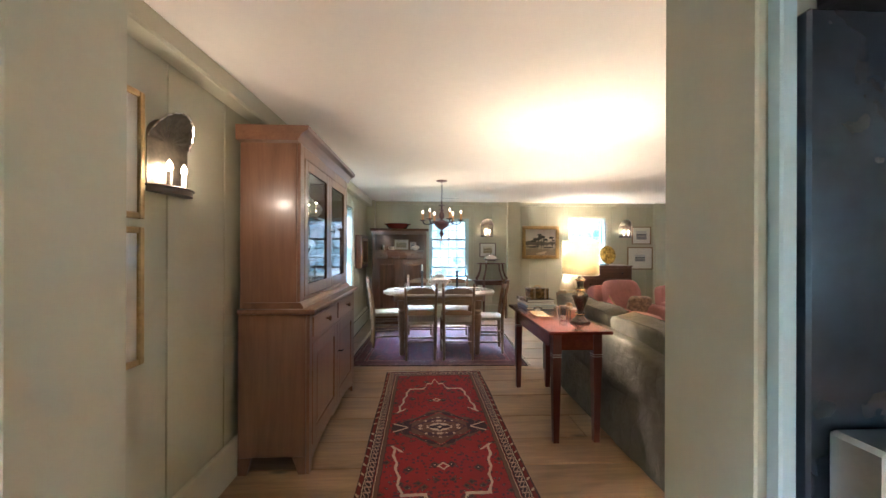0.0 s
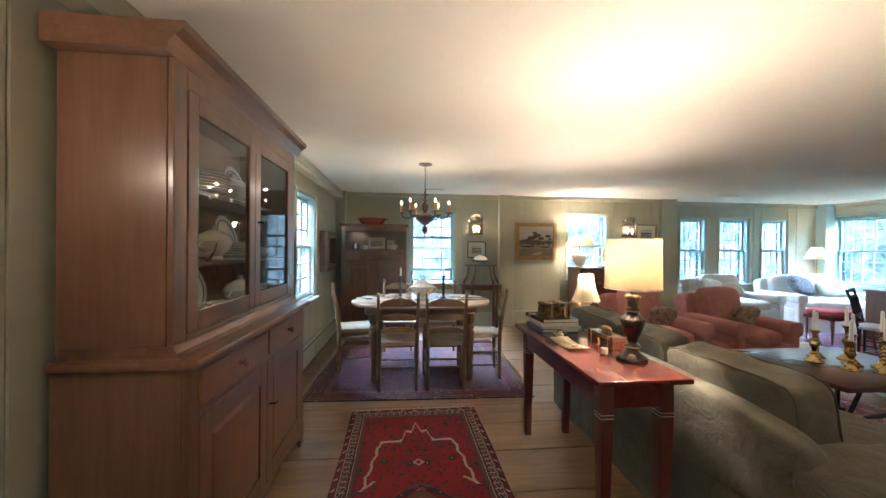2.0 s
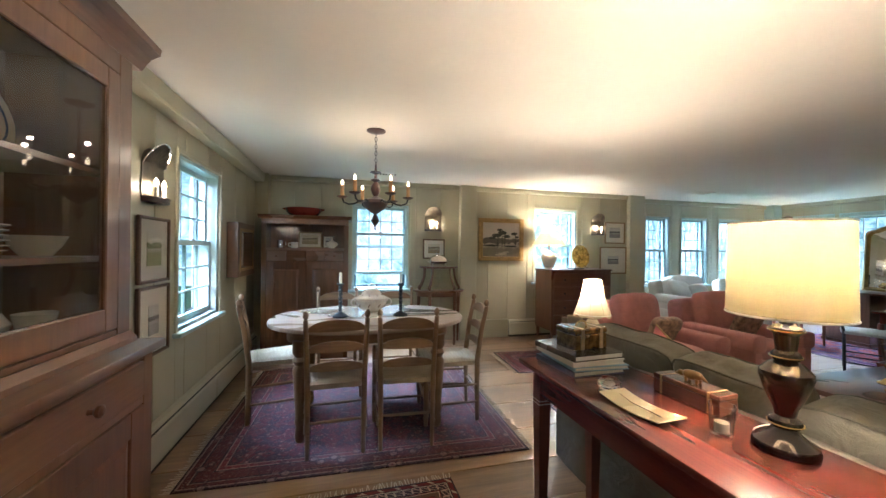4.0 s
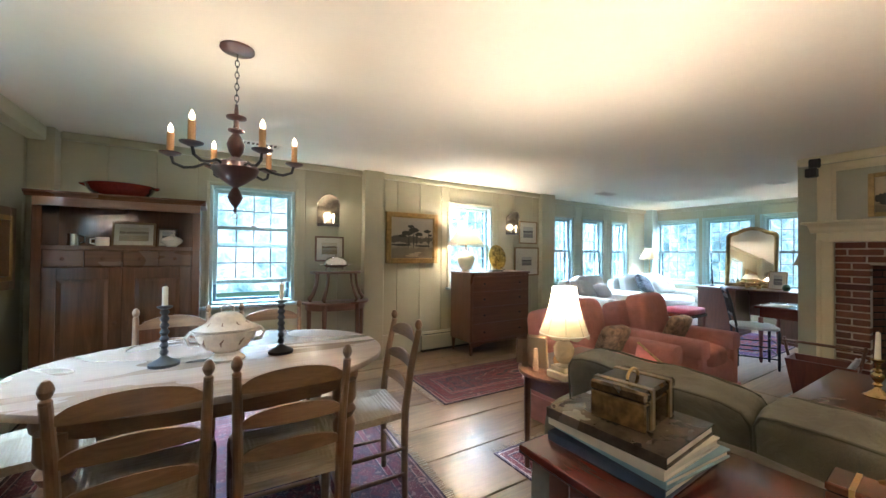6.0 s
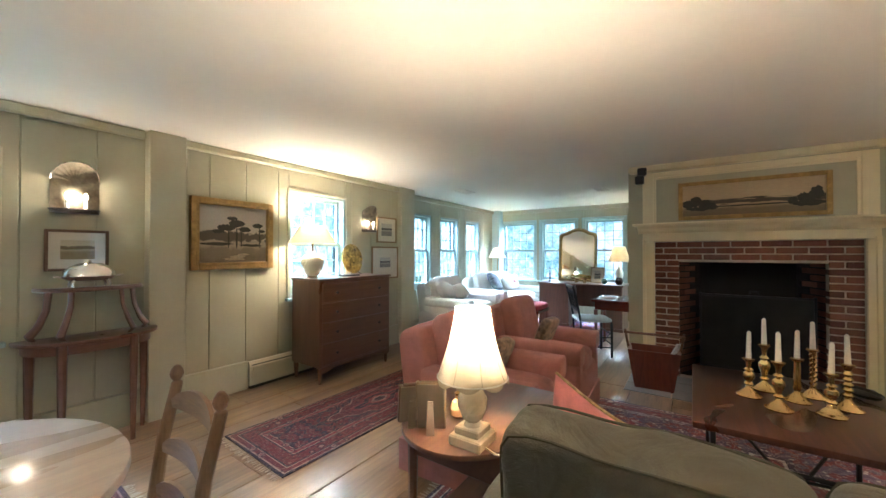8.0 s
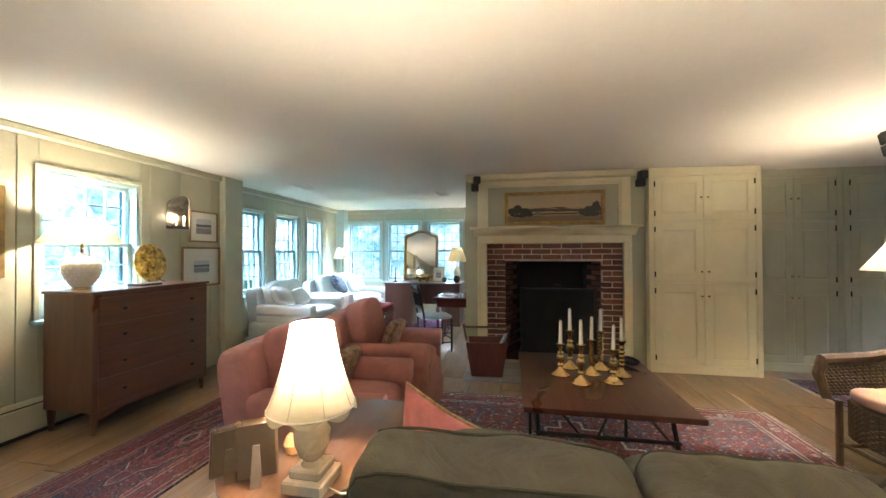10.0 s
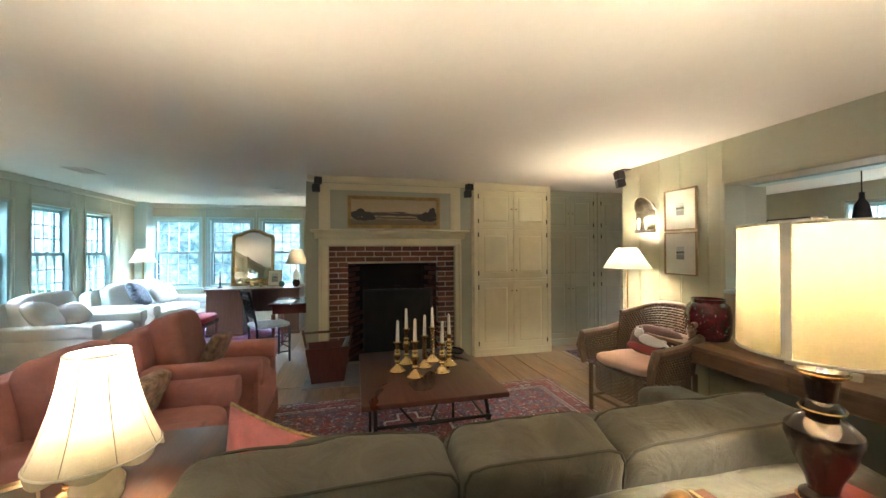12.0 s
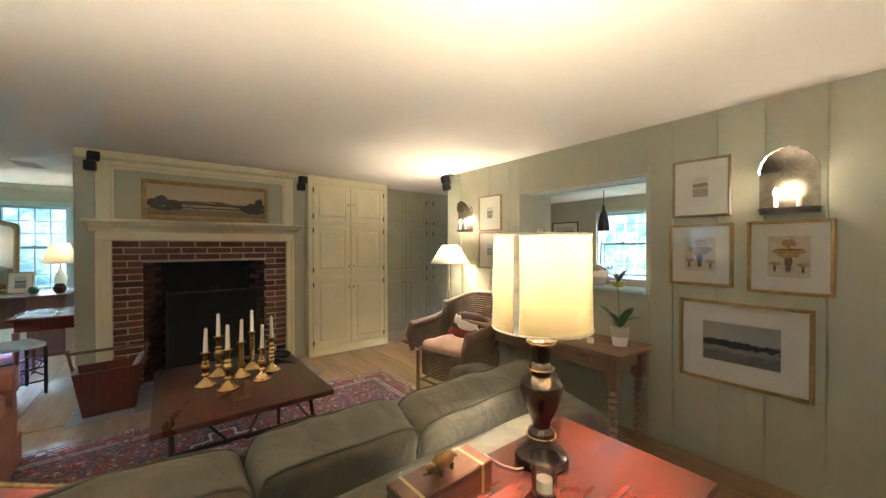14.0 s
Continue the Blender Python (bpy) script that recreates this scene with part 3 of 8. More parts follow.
M_slate = surface("grey_hearth_stone", (0.22, 0.22, 0.21), 0.4, vary=0.2, scale=5, fine=50, bump=0.3)

chim = setting("wall_chimney", "cream painted panelled chimney wall with a brick fireplace", "wall")
for y0, y1, z0, z1 in ((2.45, 2.68, 0, CEIL), (4.17, 4.41, 0, CEIL), (2.68, 4.17, 1.377, CEIL)):
    part("wall_core", box(5.0, 5.18, y0, y1, z0, z1, 0), M_trim, chim, smooth=False)
part("chimney_return", box(5.0, 5.2, 4.402, 4.418, 0, CEIL, 0.003), M_trim, chim, smooth=False)
# overmantel panel: stiles and rails proud of a sunk field
over = bmesh.new()
for y0, y1, z0, z1 in ((2.60, 2.70, 1.56, 2.10), (4.18, 4.28, 1.56, 2.10), (2.70, 4.18, 2.05, 2.10), (2.70, 4.18, 1.56, 1.575)):
    box(4.978, 4.999, y0, y1, z0, z1, 0.005, over)
part("overmantel_frame", over, M_cream, chim, smooth=False)
over = bmesh.new()
for y0, y1, z0, z1 in ((2.70, 2.725, 1.575, 2.05), (4.155, 4.18, 1.575, 2.05), (2.725, 4.155, 2.025, 2.05)):
    box(4.986, 4.9985, y0, y1, z0, z1, 0.004, over)
part("panel_moulding", over, M_cream, chim, smooth=False)
part("cornice", box(4.93, 4.999, 2.45, 4.41, 2.105, CEIL - 0.001, 0.015), M_cream, chim, smooth=False)

mant = thing("mantelpiece", pose(4.98, 3.43, 0), "cream painted wooden mantelpiece with a moulded shelf", "mantel", kind="structure")
part("shelf", box(-0.15, 0.018, -0.91, 0.93, 1.535, 1.56, 0.006), M_cream, mant, smooth=False)
part("bed_moulding", prism([(0.018, 1.46), (-0.03, 1.46), (-0.05, 1.485), (-0.10, 1.51), (-0.12, 1.534), (0.018, 1.534)], -0.87, 0.89, None, "y"), M_cream, mant, smooth=False)
part("frieze", box(-0.02, 0.018, -0.83, 0.85, 1.377, 1.458, 0.003), M_cream, mant, smooth=False)
for s0, s1 in ((-0.83, -0.752), (0.742, 0.85)):
    part("pilaster", box(-0.02, 0.018, s0, s1, 0.0, 1.375, 0.004), M_cream, mant, smooth=False)
    part("outer_moulding", box(-0.035, -0.021, s0 + (0.0 if s0 < 0 else 0.075), s1 - (0.045 if s0 < 0 else 0.0), 0.0, 1.40, 0.005), M_cream, mant, smooth=False)


def brick_mesh(ly, h, d=0.1):
    b = box(0, d, 0, ly, 0, h, 0.004)
    m = bpy.data.meshes.new("brick")
    b.normal_update()
    b.to_mesh(m)
    b.free()
    m.materials.append(M_brick)
    return m


fire = thing("fireplace", pose(5.02, 2.68, 0), "red brick fireplace with a soot-blackened firebox", "fireplace", kind="structure")
COURSE, BL, JOINT = 0.0626, 0.205, 0.0125
part("mortar", box(0.008, 0.10, 0, 0.205, 0, 1.377, 0), M_mortar, fire, smooth=False)
part("mortar", box(0.008, 0.10, 1.28, 1.49, 0, 1.377, 0), M_mortar, fire, smooth=False)
part("mortar", box(0.008, 0.10, 0.205, 1.28, 1.168, 1.377, 0), M_mortar, fire, smooth=False)
full = {}
brng = random.Random(5)


def lay(y0, y1, z, shift, parent, m=Matrix()):
    y = y0 - shift
    while y < y1 - 0.012:
        s, e = max(y, y0), min(y + BL, y1)
        ln = round(e - s, 3)
        if ln > 0.025:
            if ln not in full:
                full[ln] = brick_mesh(ln, COURSE - JOINT)
            ob = new("brick", full[ln])
            ob.parent = parent
            ob.matrix_basis = m @ pose(brng.uniform(-0.003, 0.004), s, z, 0, 0, brng.uniform(-0.5, 0.5))
        y += BL + JOINT


for c in range(22):
    z = c * COURSE + 0.004
    off = 0.0 if c % 2 else BL / 2
    if z < 1.16:
        lay(0.0, 0.205, z, off, fire)
        lay(1.28, 1.49, z, off, fire)
    else:
        lay(0.0, 1.49, z, off, fire)
# splayed cheeks of the firebox
for (px, py), (qx, qy), turn in (((0.10, 0.205), (0.48, 0.328), 1), ((0.10, 1.28), (0.48, 1.096), -1)):
    way = Vector((qx - px, qy - py, 0))
    length = way.length
    way.normalize()
    inward = Vector((-way.y, way.x, 0)) * turn
    foot = Vector((px, py, 0))

    def cheek(s, e, w0, w1, z0, z1, bevel):
        bm = box(s, e, w0, w1, z0, z1, bevel)
        for v in bm.verts:
            v.co = foot + way * v.co.x + inward * v.co.y + Vector((0, 0, v.co.z))
        bmesh.ops.recalc_face_normals(bm, faces=bm.faces[:])
        return bm
    part("cheek_mortar", cheek(0.0, length, -0.06, -0.006, 0, 1.3, 0), M_soot, fire, smooth=False)
    for c in range(19):
        y = -BL / 2 if c % 2 else 0.0
        while y < length - 0.03:
            s, e = max(0.0, y), min(y + BL, length)
            if e - s > 0.03:
                part("brick", cheek(s, e, -0.03, brng.uniform(-0.002, 0.003), c * COURSE + 0.004, (c + 1) * COURSE - JOINT + 0.004, 0.003), M_brick if s < 0.2 or (s < 0.3 and c < 9) else M_soot, fire, smooth=False)
            y += BL + JOINT
part("fireback", box(0.48, 0.53, 0.31, 1.115, 0, 1.6, 0), M_soot, fire, smooth=False)
part("smoke_throat", box(0.10, 0.53, 0.18, 1.31, 1.30, 1.34, 0), M_soot, fire, smooth=False)
part("lintel", box(0.101, 0.13, 0.18, 1.31, 1.17, 1.30, 0), M_soot, fire, smooth=False)
part("firebox_floor", box(0.101, 0.52, 0.18, 1.31, -0.018, 0.006, 0), M_soot, fire, smooth=False)

screen = thing("fire_screen", pose(5.06, 3.37, 0.006), "black iron fire screen standing in the hearth", "fire screen")
part("panel", box(0, 0.015, -0.40, 0.40, 0.02, 0.83, 0.004), surface("sooty_iron", (0.006, 0.006, 0.006), 0.95, vary=0.3), screen)
for a, b2 in ((-0.42, -0.40), (0.40, 0.42)):
    part("post", box(-0.006, 0.02, a, b2, 0, 0.86, 0.004), M_iron, screen)
part("rail", box(-0.006, 0.02, -0.40, 0.40, 0.83, 0.85, 0.004), M_iron, screen)
part("handle", tube([(0.01, -0.03, 0.85), (0.01, -0.03, 0.89), (0.01, 0.03, 0.89), (0.01, 0.03, 0.85)], 0.006), M_iron, screen)

hearth = setting("hearth", "grey flagstone hearth set flush in the floor", "hearth")
part("bedding", box(4.30, 5.10, 2.50, 4.38, -0.019, 0.002, 0), M_mortar, hearth, smooth=False)
for i in range(3):
    for j in range(5):
        y0 = 2.50 + j * 0.376 + (0.1 if i % 2 else 0) * (0 if j == 0 else 1)
        y1 = 2.50 + (j + 1) * 0.376 + (0.1 if i % 2 else 0) * (0 if j == 4 else 1)
        part("stone", box(4.303 + i * 0.23, 4.527 + i * 0.23, y0 + 0.004, min(y1, 4.38) - 0.004, 0.0, 0.008 + 0.001 * ((i + j) % 2), 0.003), M_slate, hearth, smooth=False)


# ---- panelled cupboards ----
def panel_door(parent, y0, y1, z0, z1, knob_side, material, hinge=True):
    """A door in the plane x = 0, facing -x, with a raised field."""
    d = bmesh.new()
    s = 0.075 if z1 - z0 > 0.5 else 0.065
    for a, b2, lo, hi in ((y0, y0 + s, z0, z1), (y1 - s, y1, z0, z1), (y0 + s, y1 - s, z0, z0 + s), (y0 + s, y1 - s, z1 - s, z1)):
        box(-0.02, 0.0, a, b2, lo, hi, 0.002, d)
    door = part("door", d, material, parent, smooth=False)
    f = box(-0.011, -0.001, y0 + s, y1 - s, z0 + s, z1 - s, 0)
    face = [q for q in f.faces if q.normal.x < -0.9 or q.calc_center_median().x < -0.0109]
    bmesh.ops.inset_region(f, faces=face, thickness=0.028, depth=0.0)
    for v in {v for q in face for v in q.verts}:
        v.co.x = -0.017
    part("raised_panel", f, material, door, smooth=False)
    ky = y0 + 0.03 if knob_side < 0 else y1 - 0.03
    kz = (z0 + z1) / 2 if z1 - z0 < 0.5 else z1 - 0.12 if z0 < 0.5 else z0 + 0.1
    part("knob", lathe([(0.0, 0.028), (0.008, 0.026), (0.011, 0.018), (0.007, 0.01), (0.005, 0.0)], 14), M_brass, door, "small brass knob", at=Matrix.Translation((-0.02, ky, kz)) @ pose(0, 0, 0, 0, -90, 0))
    hy = y1 - 0.004 if knob_side < 0 else y0 + 0.004
    for hz in (z0 + 0.07, z1 - 0.07):
        part("hinge", box(-0.025, -0.018, hy - 0.007, hy + 0.007, hz - 0.028, hz + 0.028, 0.002), M_iron, door, "black iron butterfly hinge")


def cupboard(name, m, wide, rows, label, material):
    c = thing(name, m, label, "cupboard", kind="structure")
    fr = bmesh.new()
    box(0.004, 0.3, 0, wide, 0, CEIL - 0.001, 0, fr)
    part("carcass", fr, material, c, smooth=False)
    edge = bmesh.new()
    for a, b2, lo, hi in ((0, 0.05, 0, CEIL - 0.002), (wide - 0.05, wide, 0, CEIL - 0.002), (0.05, wide - 0.05, 0, rows[0][0] - 0.004), (0.05, wide - 0.05, rows[-1][1] + 0.004, CEIL - 0.002)):
        box(-0.022, 0.003, a, b2, lo, hi, 0.002, edge)
    for (a, b2), (c2, d) in zip(rows, rows[1:]):
        box(-0.022, 0.003, 0.05, wide - 0.05, b2 + 0.004, c2 - 0.004, 0.002, edge)
    part("face_frame", edge, material, c, smooth=False)
    for z0, z1 in rows:
        panel_door(c, 0.054, wide / 2 - 0.002, z0, z1, 1, material)
        panel_door(c, wide / 2 + 0.002, wide - 0.054, z0, z1, -1, material)
    return c


cupboard("cupboard_tall", pose(4.92, 1.40, 0), 1.05, [(0.09, 0.93), (0.965, 1.58), (1.61, 2.06)], "tall cream painted built-in cupboard with six panelled doors", M_cream)
cupboard("cupboard_recessed", pose(5.17, 0.52, 0), 0.87, [(0.09, 0.90), (0.905, 1.58), (1.60, 2.05)], "sage painted built-in cupboard with tall panelled doors", M_trim)
cupboard("cupboard_passage", pose(5.17, -0.36, 0), 0.87, [(0.09, 0.90), (0.905, 1.58), (1.60, 2.05)], "sage painted built-in cupboard with tall panelled doors", M_trim)


# ---- rugs ----
def carpet(name, hx, hy, field, ink, border, light, accent, centre=True, cell=14.0, med=(0.75, 0.6)):
    """Knotted wool with mirrored motifs, a lozenge medallion and striped borders."""
    m, tree, bsdf = shader(name)
    tc, sep = node(tree, "TexCoord"), node(tree, "SeparateXYZ")
    tree.links.new(tc.outputs["Object"], sep.inputs[0])
    ax, ay = calc(tree, "ABSOLUTE", sep.outputs[0]), calc(tree, "ABSOLUTE", sep.outputs[1])
    edge = calc(tree, "MINIMUM", calc(tree, "SUBTRACT", hx, ax), calc(tree, "SUBTRACT", hy, ay))
    both = node(tree, "CombineXYZ")
    tree.links.new(ax, both.inputs[0])
    tree.links.new(ay, both.inputs[1])

    def cells(scale, how, rnd):
        v = node(tree, "TexVoronoi", Scale=scale, Randomness=rnd)
        v.distance = how
        tree.links.new(both.outputs[0], v.inputs["Vector"])
        return v
    big, small, trail = cells(cell * 0.85, "MANHATTAN", 0.5), cells(cell * 2.1, "CHEBYCHEV", 0.8), cells(cell * 0.8, "EUCLIDEAN", 0.9)
    flower = ramp(tree, big.outputs["Distance"], [(0.0, light), (0.10, ink), (0.20, accent), (0.34, ink), (0.40, field), (0.72, field), (0.80, tone(ink, 1.5))], True)
    leaf = ramp(tree, small.outputs["Distance"], [(0.0, light), (0.16, accent), (0.26, ink), (0.34, (0, 0, 0))], True)
    on = ramp(tree, small.outputs["Distance"], [(0.0, (1, 1, 1)), (0.30, (0, 0, 0))], True)
    f = blend(tree, calc(tree, "MULTIPLY", on, 0.75), flower, leaf)
    if centre:
        d = calc(tree, "ADD", calc(tree, "DIVIDE", ax, hx * med[0]), calc(tree, "DIVIDE", ay, hy * med[1]))
        d = calc(tree, "ADD", d, calc(tree, "MULTIPLY", calc(tree, "PINGPONG", calc(tree, "MULTIPLY", calc(tree, "SUBTRACT", ax, ay), 9.0), 1.0), 0.12))
        mask = ramp(tree, d, [(0.0, (1, 1, 1)), (0.98, (0, 0, 0))], True)
        inner = ramp(tree, d, [(0.0, ink), (0.16, light), (0.24, accent), (0.34, ink), (0.48, accent), (0.60, field), (0.86, light), (0.90, ink)], True)
        inner = blend(tree, calc(tree, "MULTIPLY", on, 0.6), inner, leaf)
        f = blend(tree, mask, f, inner)
    band = ramp(tree, calc(tree, "MULTIPLY", edge, 2.0), [(0.0, ink), (0.03, light), (0.05, border), (0.11, light), (0.125, ink), (0.145, border), (0.30, ink), (0.32, light), (0.335, accent), (0.39, light), (0.40, ink)], True)
    vine = ramp(tree, trail.outputs["Distance"], [(0.0, accent), (0.14, light), (0.24, ink), (0.34, (0, 0, 0))], True)
    vine_on = ramp(tree, trail.outputs["Distance"], [(0.0, (1, 1, 1)), (0.34, (0, 0, 0))], True)
    band = blend(tree, calc(tree, "MULTIPLY", vine_on, 0.7), band, vine)
    inside = ramp(tree, calc(tree, "MULTIPLY", edge, 2.0), [(0.0, (0, 0, 0)), (0.42, (1, 1, 1))], True)
    c = blend(tree, inside, band, f)
    net = node(tree, "TexVoronoi", Scale=cell * 1.25, Randomness=0.75)
    net.feature = "DISTANCE_TO_EDGE"
    tree.links.new(both.outputs[0], net.inputs["Vector"])
    line = ramp(tree, net.outputs["Distance"], [(0.0, (1, 1, 1)), (0.035, (0, 0, 0))], True)
    c = blend(tree, calc(tree, "MULTIPLY", line, 0.55), c, ink)
    curl = fuzz(tree, both.outputs[0], cell * 1.5, 1.5, 0.5, 0.6)
    scroll = ramp(tree, curl, [(0.0, (0, 0, 0)), (0.40, (1, 1, 1)), (0.425, (0, 0, 0)), (0.555, (1, 1, 1)), (0.575, (0, 0, 0))], True)
    c = blend(tree, calc(tree, "MULTIPLY", scroll, 0.5), c, light)
    at = spot(tree)
    wear, pile = fuzz(tree, at, 3.0, 4.0, 0.6), fuzz(tree, at, 380, 2.0)
    c = blend(tree, 0.55, c, ramp(tree, wear, [(0.25, (0.6, 0.6, 0.6)), (0.75, (1, 1, 1))]), "MULTIPLY")
    c = blend(tree, 0.5, c, ramp(tree, pile, [(0.35, (0.55, 0.55, 0.55)), (0.6, (1, 1, 1))]), "MULTIPLY")
    tree.links.new(c, bsdf.inputs["Base Color"])
    bsdf.inputs["Roughness"].default_value = 0.95
    relief(tree, bsdf, pile, 0.6, 0.003)
    return m


def runner_wool():
    """Red field with ivory angular contour lines, a dark and ivory medallion and a dark border of crosses."""
    m, tree, bsdf = shader("red_runner")
    red, ink, ivory, brown = (0.25, 0.009, 0.013), (0.030, 0.012, 0.022), (0.52, 0.42, 0.30), (0.11, 0.055, 0.04)
    tc, sep = node(tree, "TexCoord"), node(tree, "SeparateXYZ")
    at = spot(tree)
    jog = calc(tree, "MULTIPLY", calc(tree, "SUBTRACT", fuzz(tree, at, 40, 1.0), 0.5), 0.012)
    tree.links.new(tc.outputs["Object"], sep.inputs[0])
    ax = calc(tree, "ADD", calc(tree, "ABSOLUTE", sep.outputs[0]), jog)
    ay = calc(tree, "ADD", calc(tree, "ABSOLUTE", sep.outputs[1]), jog)
    both = node(tree, "CombineXYZ")
    tree.links.new(ax, both.inputs[0])
    tree.links.new(ay, both.inputs[1])

    def less(a, b):
        return calc(tree, "LESS_THAN", a, b)

    def near(a, b, width):
        return less(calc(tree, "ABSOLUTE", calc(tree, "SUBTRACT", a, b)), width)

    def within(a, lo, hi):
        return calc(tree, "MULTIPLY", calc(tree, "GREATER_THAN", a, lo), less(a, hi))

    def both_on(a, b):
        return calc(tree, "MULTIPLY", a, b)

    def cells(scale, how, rnd):
        v = node(tree, "TexVoronoi", Scale=scale, Randomness=rnd)
        v.distance = how
        tree.links.new(both.outputs[0], v.inputs["Vector"])
        return v.outputs["Distance"]
    # scattered flowers on the field
    seeds, buds = cells(12.5, "MANHATTAN", 0.85), cells(34.0, "CHEBYCHEV", 0.9)
    c = ramp(tree, seeds, [(0.0, ivory), (0.09, ink), (0.30, brown), (0.40, tone(red, 0.6)), (0.50, red)], True)
    c = blend(tree, both_on(less(buds, 0.26), 0.85), c, tone(ink, 1.5))
    c = blend(tree, both_on(less(buds, 0.10), 0.75), c, tone(ivory, 0.7))
    # medallion
    tips = calc(tree, "MULTIPLY", calc(tree, "PINGPONG", calc(tree, "ADD", calc(tree, "MULTIPLY", ax, 1.4), ay), 0.055), 1.6)
    d = calc(tree, "ADD", calc(tree, "ADD", calc(tree, "DIVIDE", ax, 0.40), calc(tree, "DIVIDE", ay, 0.30)), tips)
    lace = cells(24.0, "MANHATTAN", 0.6)
    core = ramp(tree, d, [(0.0, ivory), (0.09, ink), (0.22, ivory), (0.27, brown), (0.50, tone(ink, 1.8)), (0.58, brown), (0.76, tone(red, 0.6)), (0.84, ink), (0.94, brown)], True)
    core = blend(tree, both_on(within(lace, 0.20, 0.48), less(d, 0.62)), core, ivory)
    core = blend(tree, both_on(both_on(within(lace, 0.30, 0.42), within(d, 0.62, 0.9)), 0.9), core, (0.40, 0.22, 0.16))
    c = blend(tree, less(d, 1.0), c, core)
    lobe = both_on(within(ax, 0.20, 0.34), less(calc(tree, "ADD", ay, calc(tree, "MULTIPLY", calc(tree, "PINGPONG", ax, 0.03), 2.2)), 0.105))
    c = blend(tree, lobe, c, ink)
    spray = both_on(near(ay, calc(tree, "MULTIPLY", calc(tree, "SUBTRACT", ax, 0.22), 0.55), 0.007), within(ax, 0.225, 0.33))
    c = blend(tree, spray, c, ivory)
    star = both_on(within(calc(tree, "ADD", ax, calc(tree, "ABSOLUTE", calc(tree, "SUBTRACT", ay, 0.47))), 0.022, 0.038), 1.0)
    c = blend(tree, star, c, ivory)
    # ivory contour
    step = calc(tree, "MULTIPLY", calc(tree, "PINGPONG", ay, 0.07), 0.22)
    side = calc(tree, "ADD", calc(tree, "SUBTRACT", 0.345, calc(tree, "MULTIPLY", ay, 0.16)), step)
    lines = both_on(near(ax, side, 0.008), within(ay, 0.24, 0.72))
    lines = calc(tree, "MAXIMUM", lines, both_on(near(ay, 0.715, 0.011), within(ax, 0.10, 0.24)))
    arch = calc(tree, "SUBTRACT", 0.95, calc(tree, "ADD", calc(tree, "MULTIPLY", ax, 1.5), calc(tree, "MULTIPLY", calc(tree, "PINGPONG", ax, 0.035), 2.0)))
    lines = calc(tree, "MAXIMUM", lines, both_on(near(ay, arch, 0.014), less(ax, 0.115)))
    lines = calc(tree, "MAXIMUM", lines, both_on(near(calc(tree, "ADD", ax, ay), 0.56, 0.009), within(ay, 0.235, 0.31)))
    c = blend(tree, lines, c, ivory)
    corner = calc(tree, "GREATER_THAN", calc(tree, "ADD", ax, calc(tree, "MULTIPLY", ay, 0.8)), 1.05)
    c = blend(tree, both_on(corner, within(lace, 0.18, 0.45)), c, ink)
    c = blend(tree, both_on(corner, less(lace, 0.12)), c, ivory)
    # border
    edge = calc(tree, "MINIMUM", calc(tree, "SUBTRACT", 0.485, ax), calc(tree, "SUBTRACT", 1.185, ay))
    along = calc(tree, "PINGPONG", calc(tree, "ADD", ax, ay), 0.045)
    band = ramp(tree, calc(tree, "MULTIPLY", edge, 4.0), [(0.0, ink), (0.04, tone(red, 0.5)), (0.13, ink), (0.15, ivory), (0.17, ink), (0.36, tone(red, 0.55)), (0.385, ivory), (0.40, brown), (0.50, ink)], True)
    cross = near(calc(tree, "ABSOLUTE", calc(tree, "SUBTRACT", edge, 0.066)), calc(tree, "ABSOLUTE", calc(tree, "SUBTRACT", along, 0.0225)), 0.005)
    cross = both_on(cross, within(edge, 0.047, 0.085))
    band = blend(tree, cross, band, (0.44, 0.30, 0.23))
    band = blend(tree, both_on(both_on(less(along, 0.009), within(edge, 0.010, 0.03)), 0.8), band, ivory)
    c = blend(tree, less(edge, 0.128), c, band)
    wear, pile = fuzz(tree, at, 3.0, 4.0, 0.6), fuzz(tree, at, 300, 2.0)
    c = blend(tree, 0.6, c, ramp(tree, wear, [(0.25, (0.55, 0.55, 0.55)), (0.75, (1, 1, 1))]), "MULTIPLY")
    c = blend(tree, 0.5, c, ramp(tree, pile, [(0.35, (0.5, 0.5, 0.5)), (0.6, (1, 1, 1))]), "MULTIPLY")
    tree.links.new(c, bsdf.inputs["Base Color"])
    bsdf.inputs["Roughness"].default_value = 0.95
    relief(tree, bsdf, pile, 0.6, 0.003)
    return m


M_fringe = cloth("ivory_fringe", (0.55, 0.48, 0.38), 0.12)


